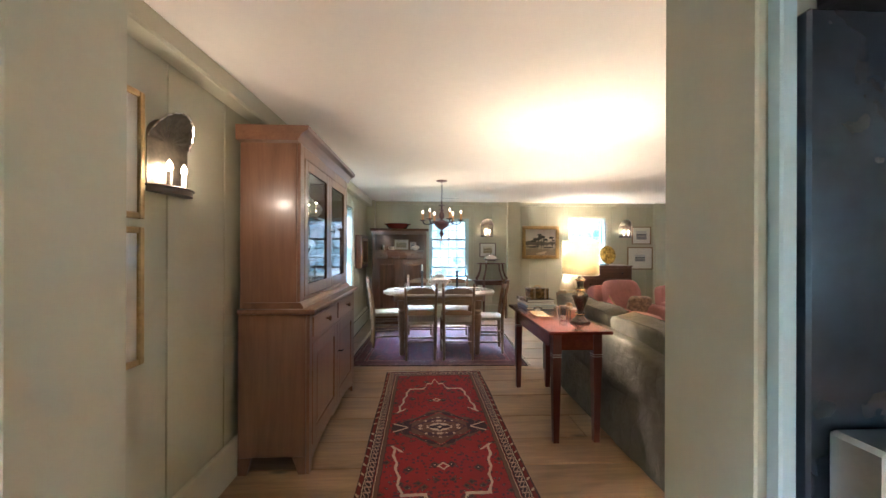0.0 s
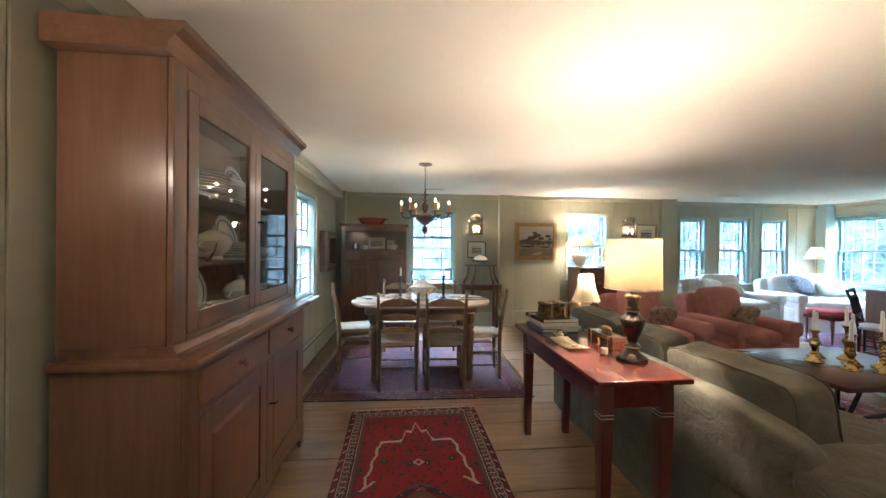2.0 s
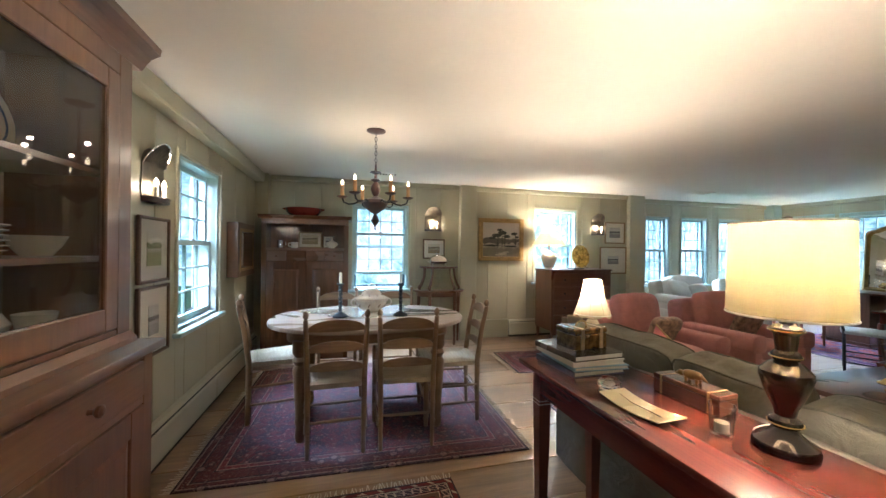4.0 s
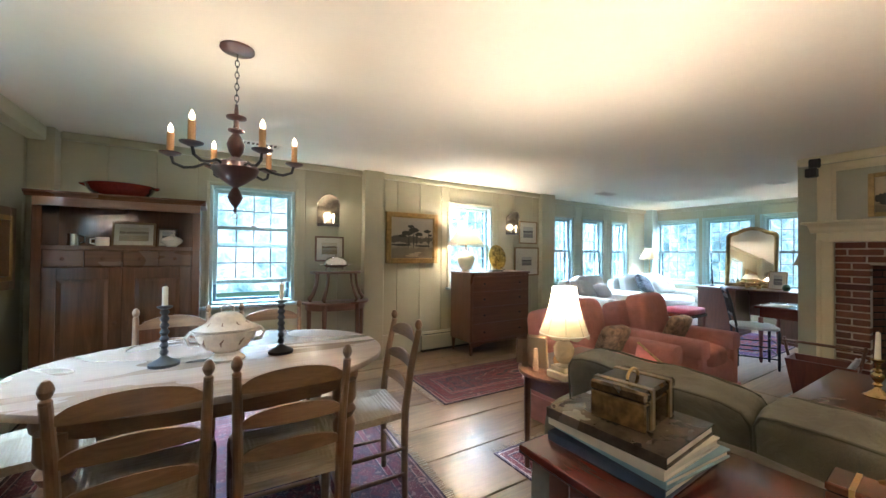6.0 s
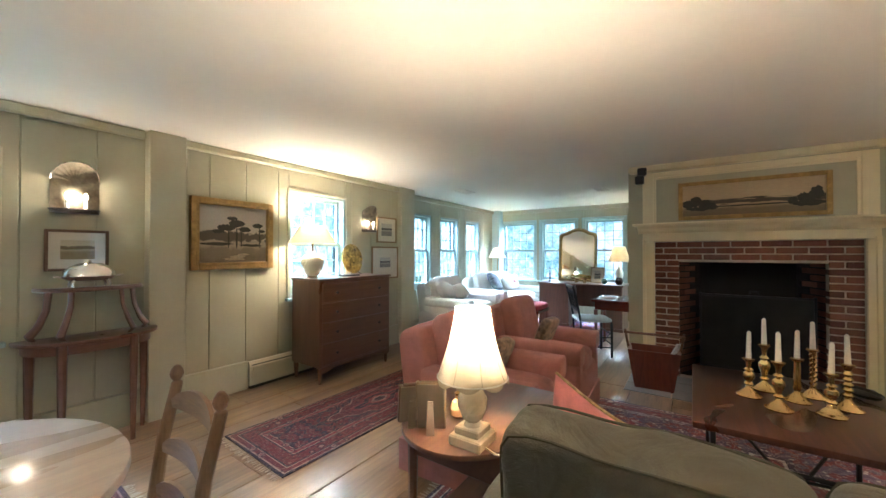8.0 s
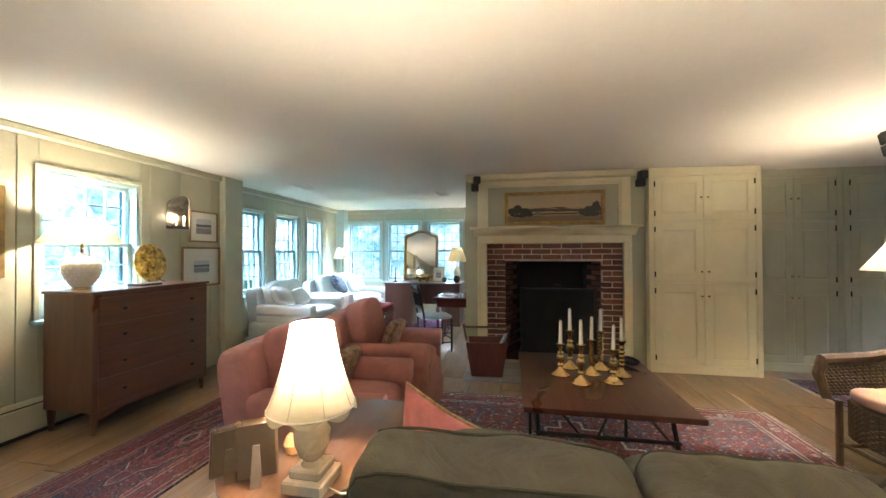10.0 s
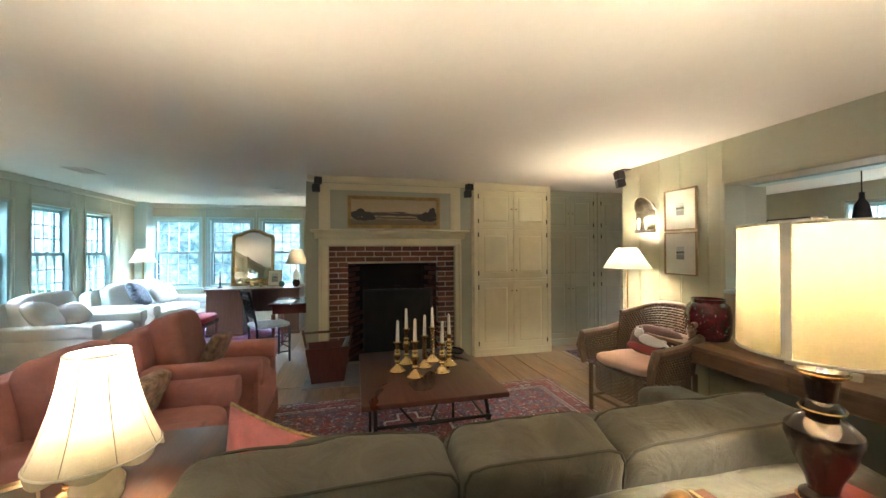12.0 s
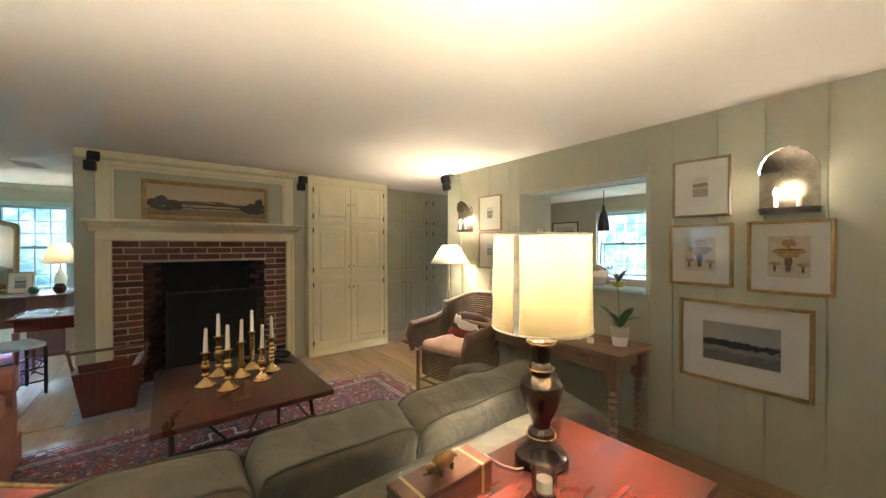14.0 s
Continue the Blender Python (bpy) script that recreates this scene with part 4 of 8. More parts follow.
def rug(name, x0, x1, y0, y1, turn, material, label, fringe="x", low=0.002):
    hx, hy = (x1 - x0) / 2, (y1 - y0) / 2
    r = thing(name, pose((x0 + x1) / 2, (y0 + y1) / 2, low, 0, 0, turn), label, "rug")
    bm = bmesh.new()
    nx, ny = max(4, int(hx * 16)), max(4, int(hy * 16))
    grid = [[None] * (ny + 1) for _ in range(nx + 1)]
    for i in range(nx + 1):
        for j in range(ny + 1):
            x, y = -hx + 2 * hx * i / nx, -hy + 2 * hy * j / ny
            side = 0.010 * noise.noise(Vector((x * 1.7, y * 1.7, hx)))
            grid[i][j] = bm.verts.new((x + (side if i in (0, nx) else 0), y + (side if j in (0, ny) else 0), 0.007 + 0.0025 * noise.noise(Vector((x * 3, y * 3, hy)))))
    for i in range(nx):
        for j in range(ny):
            bm.faces.new((grid[i][j], grid[i + 1][j], grid[i + 1][j + 1], grid[i][j + 1]))
    rim = [e for e in bm.edges if e.is_boundary]
    out = bmesh.ops.extrude_edge_only(bm, edges=rim)["geom"]
    for v in out:
        if isinstance(v, bmesh.types.BMVert):
            v.co.z = 0.0
    part("rug_body", bm, material, r)
    bm = bmesh.new()
    frng = random.Random(int(hx * 1000))
    length = hy if fringe == "x" else hx
    for s in (-1, 1):
        n = int(2 * length / 0.016)
        for k in range(n):
            u = -length + 2 * length * (k + 0.5) / n
            ln, sw = frng.uniform(0.03, 0.055), frng.uniform(-0.012, 0.012)
            edge = (hx if fringe == "x" else hy) * s
            if fringe == "x":
                tube([(edge, u, 0.003), (edge + s * ln, u + sw, 0.002)], 0.0022, 4, bm)
            else:
                tube([(u, edge, 0.003), (u + sw, edge + s * ln, 0.002)], 0.0022, 4, bm)
    tagged(part("fringe", bm, M_fringe, r, "knotted ivory wool fringe"), kind="stuff")
    return r


RED, NAVY, IVORY, WINE = (0.27, 0.018, 0.02), (0.02, 0.018, 0.045), (0.50, 0.41, 0.30), (0.10, 0.016, 0.028)
rug("runner_rug", -0.34, 0.63, 1.88, 4.25, 0.8, runner_wool(), "long red wool runner with ivory lines and a dark medallion", "y")
rug("dining_rug", -0.80, 1.20, 4.44, 6.40, -1.5, carpet("wine_rug", 1.0, 0.98, (0.085, 0.006, 0.014), (0.022, 0.006, 0.015), (0.075, 0.009, 0.012), (0.27, 0.17, 0.14), (0.13, 0.013, 0.02), False, 12), "wine and violet patterned wool rug under the dining table", "x")
rug("hall_runner", 1.78, 3.95, 5.70, 6.44, -2.0, carpet("maroon_runner", 1.085, 0.37, WINE, (0.02, 0.014, 0.03), (0.13, 0.02, 0.03), (0.36, 0.24, 0.20), (0.18, 0.03, 0.04), True, 16, (0.6, 0.7)), "long maroon wool runner in front of the chest", "x")
rug("hearth_rug", 1.66, 3.98, 1.96, 4.98, 0.6, carpet("rose_rug", 1.16, 1.51, (0.25, 0.075, 0.085), (0.11, 0.075, 0.115), (0.28, 0.09, 0.10), (0.76, 0.67, 0.62), (0.29, 0.21, 0.25), True, 10, (0.8, 0.6)), "large faded rose and blue rug under the coffee table", "y")
rug("passage_rug", 4.05, 4.86, -0.45, 1.22, 0, carpet("plum_rug", 0.4, 0.83, (0.10, 0.03, 0.06), NAVY, (0.16, 0.06, 0.08), (0.40, 0.34, 0.32), (0.2, 0.1, 0.14), False, 12), "small plum wool rug in the passage", "y")
rug("sunroom_rug", 5.75, 7.45, 4.9, 6.4, 2, carpet("bright_red_rug", 0.85, 0.75, (0.32, 0.04, 0.035), (0.05, 0.03, 0.10), (0.14, 0.05, 0.16), (0.42, 0.34, 0.32), (0.30, 0.08, 0.07), False, 9), "red and violet wool rug in the sunroom", "x")


# ---- dining end ----
def ladder_chair():
    c = thing("dining_chair", Matrix(), "ash ladder-back dining chair with a woven rush seat", "chair", "chairs round the dining table")
    # local: seat faces +y, back posts at -y
    for x in (-0.20, 0.20):
        s = 1 if x > 0 else -1
        pts = [(x * 0.93, -0.20, 0.0), (x * 0.94, -0.195, 0.25), (x * 0.95, -0.195, 0.46), (x * 0.98, -0.225, 0.70), (x, -0.26, 0.865)]
        part("back_post", tube(pts, [0.015, 0.018, 0.02, 0.018, 0.016], 12), M_oak, c)
        part("finial", lathe([(0.0, 0.062), (0.009, 0.058), (0.017, 0.045), (0.020, 0.032), (0.016, 0.018), (0.010, 0.010), (0.016, 0.004), (0.016, -0.004)], 12), M_oak, c, at=(x, -0.26, 0.867))
        part("front_leg", lathe([(0.013, 0.0), (0.017, 0.05), (0.019, 0.3), (0.02, 0.43), (0.014, 0.458), (0.0, 0.462)], 12), M_oak, c, at=(s * 0.225, 0.19, 0))
    for z, h, yb in ((0.835, 0.075, -0.248), (0.70, 0.068, -0.223), (0.575, 0.062, -0.207)):
        bm = bmesh.new()
        n, rows = 12, []
        for k in range(n + 1):
            u = -1 + 2 * k / n
            x, bow = u * 0.185, -0.022 * (1 - u * u)
            top = h * (0.35 + 0.65 * (1 - u * u) ** 0.7)
            rows.append([bm.verts.new((x, yb + bow + d, z - h / 2 + zz)) for d, zz in ((-0.006, 0), (0.006, 0), (0.006, top), (-0.006, top))])
        for a, b in zip(rows, rows[1:]):
            for j in range(4):
                bm.faces.new((a[j], a[(j + 1) % 4], b[(j + 1) % 4], b[j]))
        bm.faces.new(rows[0][::-1])
        bm.faces.new(rows[-1])
        bmesh.ops.recalc_face_normals(bm, faces=bm.faces[:])
        part("ladder_slat", bm, M_oak_x, c)
    # rush seat: four woven triangles sinking to the middle
    bm = bmesh.new()
    corners = [(-0.19, -0.20), (0.19, -0.20), (0.235, 0.205), (-0.235, 0.205)]
    n = 11
    for k in range(4):
        (xa, ya), (xb, yb) = corners[k], corners[(k + 1) % 4]
        for i in range(n):
            u0, u1 = i / n, (i + 1) / n
            for lo, hi in ((u0, u1),):
                pa0, pb0 = (xa * (1 - lo), ya * (1 - lo)), (xb * (1 - lo), yb * (1 - lo))
                pa1, pb1 = (xa * (1 - hi), ya * (1 - hi)), (xb * (1 - hi), yb * (1 - hi))
                za, zb, zm = 0.462 - 0.012 * lo, 0.462 - 0.012 * hi, 0.4648 - 0.012 * (lo + hi) / 2
                mid_a, mid_b = ((pa0[0] + pa1[0]) / 2, (pa0[1] + pa1[1]) / 2), ((pb0[0] + pb1[0]) / 2, (pb0[1] + pb1[1]) / 2)
                q = [bm.verts.new((*p, z)) for p, z in ((pa0, za), (pb0, za), (mid_b, zm), (mid_a, zm))]
                bm.faces.new(q)
                q2 = [bm.verts.new((*p, z)) for p, z in ((mid_a, zm), (mid_b, zm), (pb1, zb), (pa1, zb))]
                bm.faces.new(q2)
    prism([(x * 1.0, y * 1.0) for x, y in corners], 0.425, 0.458, bm)
    part("seat", bm, M_rush, c, "pale woven rush seat", smooth=False)
    for y, z, w in ((0.19, 0.31, 0.215), (0.19, 0.17, 0.215), (-0.197, 0.22, 0.18)):
        part("stretcher", tube([(-w, y, z), (0, y, z), (w, y, z)], [0.008, 0.011, 0.008], 8), M_oak_x, c)
    for x in (-0.205, 0.205):
        for z in (0.28, 0.15):
            part("stretcher", tube([(x, -0.19, z), (x * 1.05, 0, z), (x * 1.08, 0.185, z)], [0.008, 0.011, 0.008], 8), M_oak, c)
    return c


chair0 = ladder_chair()
chair0.matrix_basis = pose(-0.02, 4.82, 0.010, 0, 0, 2)
chair0.scale = (0.88, 1.0, 0.965)
copy_thing(chair0, pose(0.43, 4.81, 0.010, 0, 0, -3))
copy_thing(chair0, pose(-0.04, 5.68, 0.010, 0, 0, 181))
copy_thing(chair0, pose(0.48, 5.66, 0.010, 0, 0, 178))
copy_thing(chair0, pose(0.80, 5.04, 0.010, 0, 0, 86))
copy_thing(chair0, pose(-0.47, 5.36, 0.010, 0, 0, -78))

tbl = thing("dining_table", pose(0.215, 5.16, 0.009), "oval scrubbed pine dining table with turned legs", "table")
part("tabletop", prism(oval(0.715, 0.52, 72, power=2.25), 0.722, 0.75, None, "z", 0.006), M_tabletop, tbl, "pale worn pine oval top with dark knots")
part("apron", prism(oval(0.58, 0.40, 48, power=3.2), 0.635, 0.722), M_oak_x, tbl)
for x in (-0.46, 0.46):
    for y in (-0.31, 0.31):
        part("leg", lathe([(0.026, 0.0), (0.034, 0.04), (0.026, 0.10), (0.036, 0.13), (0.030, 0.16), (0.045, 0.40), (0.05, 0.47), (0.036, 0.50), (0.052, 0.53), (0.038, 0.555), (0.052, 0.58), (0.052, 0.66), (0.0, 0.66)], 20), M_oak, tbl, at=(x, y, 0))


def candlestick_black(m):
    c = thing("black_candlestick", m, "black turned wooden candlestick with an ivory candle", "candlestick", "candlesticks on the dining table")
    prof = [(0.055, 0.0), (0.056, 0.012), (0.045, 0.018), (0.022, 0.03)]
    for k in range(7):
        prof += [(0.010, 0.042 + k * 0.028), (0.0175, 0.056 + k * 0.028)]
    prof += [(0.010, 0.235), (0.027, 0.243), (0.027, 0.249), (0.012, 0.252), (0.0, 0.252)]
    part("stem", lathe(prof, 18), M_black, c)
    part("candle", lathe([(0.0105, 0.0), (0.0105, 0.075), (0.006, 0.08), (0.0, 0.08)], 12), M_wax, c, "short ivory wax candle", at=(0, 0, 0.252))
    part("wick", tube([(0, 0, 0.33), (0, 0, 0.343)], 0.0013, 5), M_black, c)
    return c


candlestick_black(pose(-0.005, 5.135, 0.759))
candlestick_black(pose(0.443, 5.11, 0.759))

tur = thing("soup_tureen", pose(0.22, 5.10, 0.759), "cream floral china soup tureen with a domed lid", "tureen")
tur.scale = (0.84, 0.84, 1.06)
M_floral = surface("floral_china", (0.64, 0.58, 0.47), 0.16, vary=0.10, scale=26, fine=90, bump=0.02, coat=0.6)
part("foot", lathe([(0.075, 0.0), (0.078, 0.01), (0.055, 0.025), (0.05, 0.04)], 28, squash=(1.15, 0.85)), M_floral, tur)
part("bowl", lathe([(0.05, 0.035), (0.09, 0.06), (0.118, 0.095), (0.122, 0.115), (0.128, 0.12), (0.126, 0.126), (0.0, 0.126)], 32, squash=(1.15, 0.85)), M_floral, tur)
lid = part("lid", lathe([(0.112, 0.127), (0.134, 0.129), (0.135, 0.135), (0.110, 0.146), (0.080, 0.160), (0.066, 0.182), (0.044, 0.198), (0.02, 0.203), (0.0, 0.204)], 32, squash=(1.15, 0.85)), M_floral, tur)
part("finial", tube([(-0.028, 0, 0.2), (-0.03, 0, 0.222), (0, 0, 0.236), (0.03, 0, 0.222), (0.028, 0, 0.2)], 0.007, 8), M_floral, lid)
for s in (-1, 1):
    part("handle", tube([(s * 0.125, 0, 0.075), (s * 0.165, 0, 0.08), (s * 0.178, 0, 0.105), (s * 0.16, 0, 0.125), (s * 0.135, 0, 0.115)], 0.009, 8), M_floral, tur)

M_spray = surface("brown_floral_paint", (0.16, 0.09, 0.06), 0.4)
for k in range(9):
    a = 2 * math.pi * k / 9 + 0.3
    x, y = 0.118 * 1.15 * math.cos(a), 0.118 * 0.85 * math.sin(a)
    part("painted_spray", tube([(x * 0.86, y * 0.86, 0.070), (x * 0.96, y * 0.96, 0.084), (x * 1.012 - 0.016 * math.sin(a), y * 1.012 + 0.016 * math.cos(a), 0.100)], [0.002, 0.005, 0.002], 6), M_spray, tur, "small painted flower spray")
    part("painted_spray", tube([(x * 0.84 - 0.012 * math.sin(a), y * 0.84 + 0.012 * math.cos(a), 0.1475), (x * 0.78, y * 0.78, 0.152), (x * 0.68, y * 0.68, 0.1615)], [0.002, 0.004, 0.002], 6), M_spray, lid, "small painted flower spray")

# chandelier
M_chand = timber("red_brown_turned_wood", (0.035, 0.011, 0.008), (0.075, 0.025, 0.017), "z", 0.35, 0.2, 2.0, 0.0)
ch = thing("chandelier", pose(0.245, 5.15, CEIL), "red-brown turned wood chandelier with six lit candle bulbs", "chandelier")
part("canopy", lathe([(0.072, 0.0), (0.072, -0.008), (0.05, -0.016), (0.012, -0.022), (0.0, -0.024)][::-1], 24), M_chand, ch)
for k in range(9):
    z = -0.03 - k * 0.027
    r = 0.0085
    ring = [(r * math.cos(a) if k % 2 else 0, 0 if k % 2 else r * math.cos(a), z - 0.012 + 0.017 * math.sin(a)) for a in (2 * math.pi * j / 10 for j in range(11))]
    part("chain_link", tube(ring, 0.0022, 6, caps=False), M_iron, ch)
prof = [(0.0, -0.765), (0.008, -0.755), (0.004, -0.74), (0.022, -0.715), (0.032, -0.69), (0.02, -0.66), (0.010, -0.645), (0.04, -0.625), (0.085, -0.59), (0.098, -0.56), (0.088, -0.538), (0.045, -0.52), (0.015, -0.505), (0.03, -0.48), (0.038, -0.45), (0.03, -0.42), (0.012, -0.395), (0.034, -0.385), (0.034, -0.378), (0.012, -0.37), (0.012, -0.335), (0.042, -0.325), (0.042, -0.318), (0.010, -0.31), (0.007, -0.26), (0.0, -0.255)]
part("turned_column", lathe(prof, 24), M_chand, ch)
part("pull_ring", tube([(0.012 * math.cos(a), 0, -0.777 + 0.012 * math.sin(a)) for a in (2 * math.pi * j / 12 for j in range(13))], 0.002, 6, caps=False), M_brass, ch)
for k in range(6):
    a = k * math.pi / 3 - 0.157
    c, s = math.cos(a), math.sin(a)
    path = [(r * c, r * s, z) for r, z in ((0.08, -0.555), (0.12, -0.545), (0.16, -0.565), (0.20, -0.57), (0.238, -0.555), (0.25, -0.515))]
    arm = part("arm", tube(path, 0.0065, 8), M_iron, ch, "curved black iron arm")
    part("drip_pan", lathe([(0.012, -0.012), (0.04, 0.0), (0.042, 0.005), (0.012, 0.002), (0.0, 0.002)], 18), M_chand, arm, at=(0.25 * c, 0.25 * s, -0.515))
    part("candle_sleeve", lathe([(0.014, 0.0), (0.014, 0.085), (0.0, 0.086)], 12), surface("aged_candle_sleeve", (0.50, 0.26, 0.10), 0.5) if k == 0 else bpy.data.materials["aged_candle_sleeve"], arm, at=(0.25 * c, 0.25 * s, -0.51))
    part("flame_bulb", lathe([(0.006, 0.0), (0.0105, 0.013), (0.009, 0.024), (0.003, 0.038), (0.0, 0.044)], 10), M_flame, arm, "lit flame-shaped bulb", at=(0.25 * c, 0.25 * s, -0.424))


# ---- pictures ----
def print_paint(name, sky_c, land_c, dark_c, base=0.5, kind=0):
    """Brushed picture: sky over land with dark clumps; local x across, z up from 0 to 1."""
    m, tree, bsdf = shader(name)
    tc, sep = node(tree, "TexCoord"), node(tree, "SeparateXYZ")
    tree.links.new(tc.outputs["Generated"], sep.inputs[0])
    mp = node(tree, "Mapping")
    mp.inputs["Scale"].default_value = (2.2, 1, 1.4) if kind == 0 else (1, 2.2, 1.4)
    tree.links.new(tc.outputs["Generated"], mp.inputs[0])
    blot, brush = fuzz(tree, mp.outputs[0], 3.6, 5.0, 0.6, 0.4), fuzz(tree, mp.outputs[0], 22, 4.0, 0.6)
    sky_part = ramp(tree, sep.outputs[2], [(0.0, land_c), (base, tone(sky_c, 0.8)), (base + 0.02, tone(sky_c, 1.15)), (1.0, sky_c)])
    high = calc(tree, "SUBTRACT", 1.0, calc(tree, "MULTIPLY", calc(tree, "ABSOLUTE", calc(tree, "SUBTRACT", sep.outputs[2], base + 0.06)), 4.5), True)
    trees = ramp(tree, calc(tree, "MULTIPLY", high, blot), [(0.30, (0, 0, 0)), (0.36, (1, 1, 1))])
    c = blend(tree, trees, sky_part, dark_c)
    low = ramp(tree, calc(tree, "ADD", sep.outputs[2], calc(tree, "MULTIPLY", blot, 0.25)), [(base - 0.04, (1, 1, 1)), (base + 0.02, (0, 0, 0))])
    c = blend(tree, calc(tree, "MULTIPLY", low, 0.75), c, blend(tree, blot, dark_c, land_c))
    c = blend(tree, 0.4, c, ramp(tree, brush, [(0.3, (0.6, 0.6, 0.6)), (0.7, (1, 1, 1))]), "MULTIPLY")
    tree.links.new(c, bsdf.inputs["Base Color"])
    bsdf.inputs["Roughness"].default_value = 0.45
    return m


P_oil = print_paint("pine_tree_oil_painting", (0.44, 0.39, 0.31), (0.26, 0.20, 0.13), (0.085, 0.075, 0.055), 0.40)
P_lake = print_paint("lake_dusk_oil_painting", (0.46, 0.35, 0.21), (0.24, 0.17, 0.09), (0.07, 0.055, 0.04), 0.34, 1)
P_etch = print_paint("grey_etching", (0.30, 0.29, 0.25), (0.20, 0.19, 0.17), (0.04, 0.04, 0.04), 0.40)
P_study = print_paint("ochre_study", (0.52, 0.47, 0.34), (0.34, 0.27, 0.15), (0.16, 0.12, 0.06), 0.55)
P_small = print_paint("small_ink_print", (0.42, 0.42, 0.40), (0.25, 0.25, 0.25), (0.06, 0.06, 0.07), 0.5)
P_paper = surface("foxed_paper", (0.50, 0.44, 0.32), 0.8, vary=0.12, scale=30)
P_green = print_paint("green_leaf_print", (0.58, 0.55, 0.44), (0.30, 0.32, 0.14), (0.18, 0.2, 0.09), 0.55)
M_walnut = timber("dark_frame_wood", (0.06, 0.03, 0.015), (0.14, 0.07, 0.035), "x", 0.35, 0.2, 2.0, 0.0)
M_lightfr = timber("pale_frame_wood", (0.16, 0.095, 0.04), (0.28, 0.18, 0.08), "x", 0.35, 0.2, 2.0, 0.0)


M_taupe = surface("taupe_backing_card", (0.22, 0.17, 0.12), 0.8, vary=0.1)


def picture(name, m, wide, high, picture_mat, label, frame_mat, rim=0.022, mat_w=0.0, thick=0.022, glazed=True, image=None, lean=0):
    """Hangs with its back on y = 0 and faces -y; origin at the middle of the lower edge."""
    p = thing(name, m @ pose(0, 0, 0, lean, 0, 0), label, "picture")
    f = bmesh.new()
    for x0, x1, z0, z1 in ((-wide / 2, -wide / 2 + rim, 0, high), (wide / 2 - rim, wide / 2, 0, high), (-wide / 2 + rim, wide / 2 - rim, 0, rim), (-wide / 2 + rim, wide / 2 - rim, high - rim, high)):
        box(x0, x1, -thick, -0.001, z0, z1, 0.004, f)
    fr = part("frame", f, frame_mat, p, smooth=False)
    if rim > 0.04:
        f = bmesh.new()
        r2 = rim * 0.35
        for x0, x1, z0, z1 in ((-wide / 2 + rim - r2, -wide / 2 + rim, rim - r2, high - rim + r2), (wide / 2 - rim, wide / 2 - rim + r2, rim - r2, high - rim + r2)):
            box(x0, x1, -thick - 0.006, -thick + 0.001, z0, z1, 0.003, f)
        for z0, z1 in ((rim - r2, rim), (high - rim, high - rim + r2)):
            box(-wide / 2 + rim, wide / 2 - rim, -thick - 0.006, -thick + 0.001, z0, z1, 0.003, f)
        part("inner_moulding", f, M_gilt, fr, smooth=False)
    iw, ih = wide - 2 * rim, high - 2 * rim
    if mat_w:
        part("mat_board", box(-iw / 2, iw / 2, -0.010, -0.004, rim, high - rim, 0), M_mat_white, p, "ivory mat board", smooth=False)
        w2, h2 = image or (iw - 2 * mat_w, ih - 2 * mat_w)
        z2 = high / 2 - h2 / 2 + 0.004
        part("artwork", box(-w2 / 2, w2 / 2, -0.013, -0.0105, z2, z2 + h2, 0), picture_mat, p, smooth=False)
    else:
        part("artwork", box(-iw / 2, iw / 2, -0.012, -0.004, rim, high - rim, 0), picture_mat, p, smooth=False)
    if lean:
        part("back_board", box(-wide / 2 + 0.004, wide / 2 - 0.004, -0.003, 0.001, 0.004, high - 0.004, 0.001), M_taupe, p, smooth=False)
        part("easel_strut", prism([(-0.016, 0.0), (0.016, 0.0), (0.009, high * 0.7), (-0.009, high * 0.7)], 0.0, 0.004, None, "y"), M_taupe, p, smooth=False, at=pose(0, 0.05, 0.0, 16, 0, 0))
    if glazed:
        g = part("glass", box(-iw / 2, iw / 2, -0.018, -0.0165, rim, high - rim, 0), M_glass, p, "picture glass", smooth=False)
        g.visible_shadow = False
    return p


M_paint_dark = surface("dark_oil_paint", (0.028, 0.027, 0.02), 0.5, vary=0.3, scale=40, fine=160, bump=0.4)
M_paint_pale = surface("pale_oil_paint", (0.42, 0.34, 0.24), 0.5, vary=0.2, scale=40, fine=160, bump=0.4)


def daub(host, marks, name, material):
    """Brush marks on a canvas: ovals of (x, z, half width, half height)."""
    for k, (x, z, rx, rz) in enumerate(marks):
        pts = [(x + rx * math.cos(a) * (1 + 0.35 * noise.noise(Vector((4 * math.cos(a), 4 * math.sin(a), k * 1.7)))), z + rz * math.sin(a) * (1 + 0.5 * noise.noise(Vector((5 * math.cos(a), 5 * math.sin(a), k * 2.9))))) for a in (2 * math.pi * j / 26 for j in range(26))]
        part(name, prism(pts, -0.0145 - 0.0002 * (k % 5), -0.012, None, "y"), material, host, smooth=False)


def on_north(x0, x1, z0, z1):
    return pose((x0 + x1) / 2, 7.268, z0), x1 - x0, z1 - z0


def on_south(x0, x1, z0, z1):
    return pose((x0 + x1) / 2, 1.152, z0, 0, 0, 180), x1 - x0, z1 - z0


def on_west(y0, y1, z0, z1):
    return pose(-1.048, (y0 + y1) / 2, z0, 0, 0, 90), y1 - y0, z1 - z0


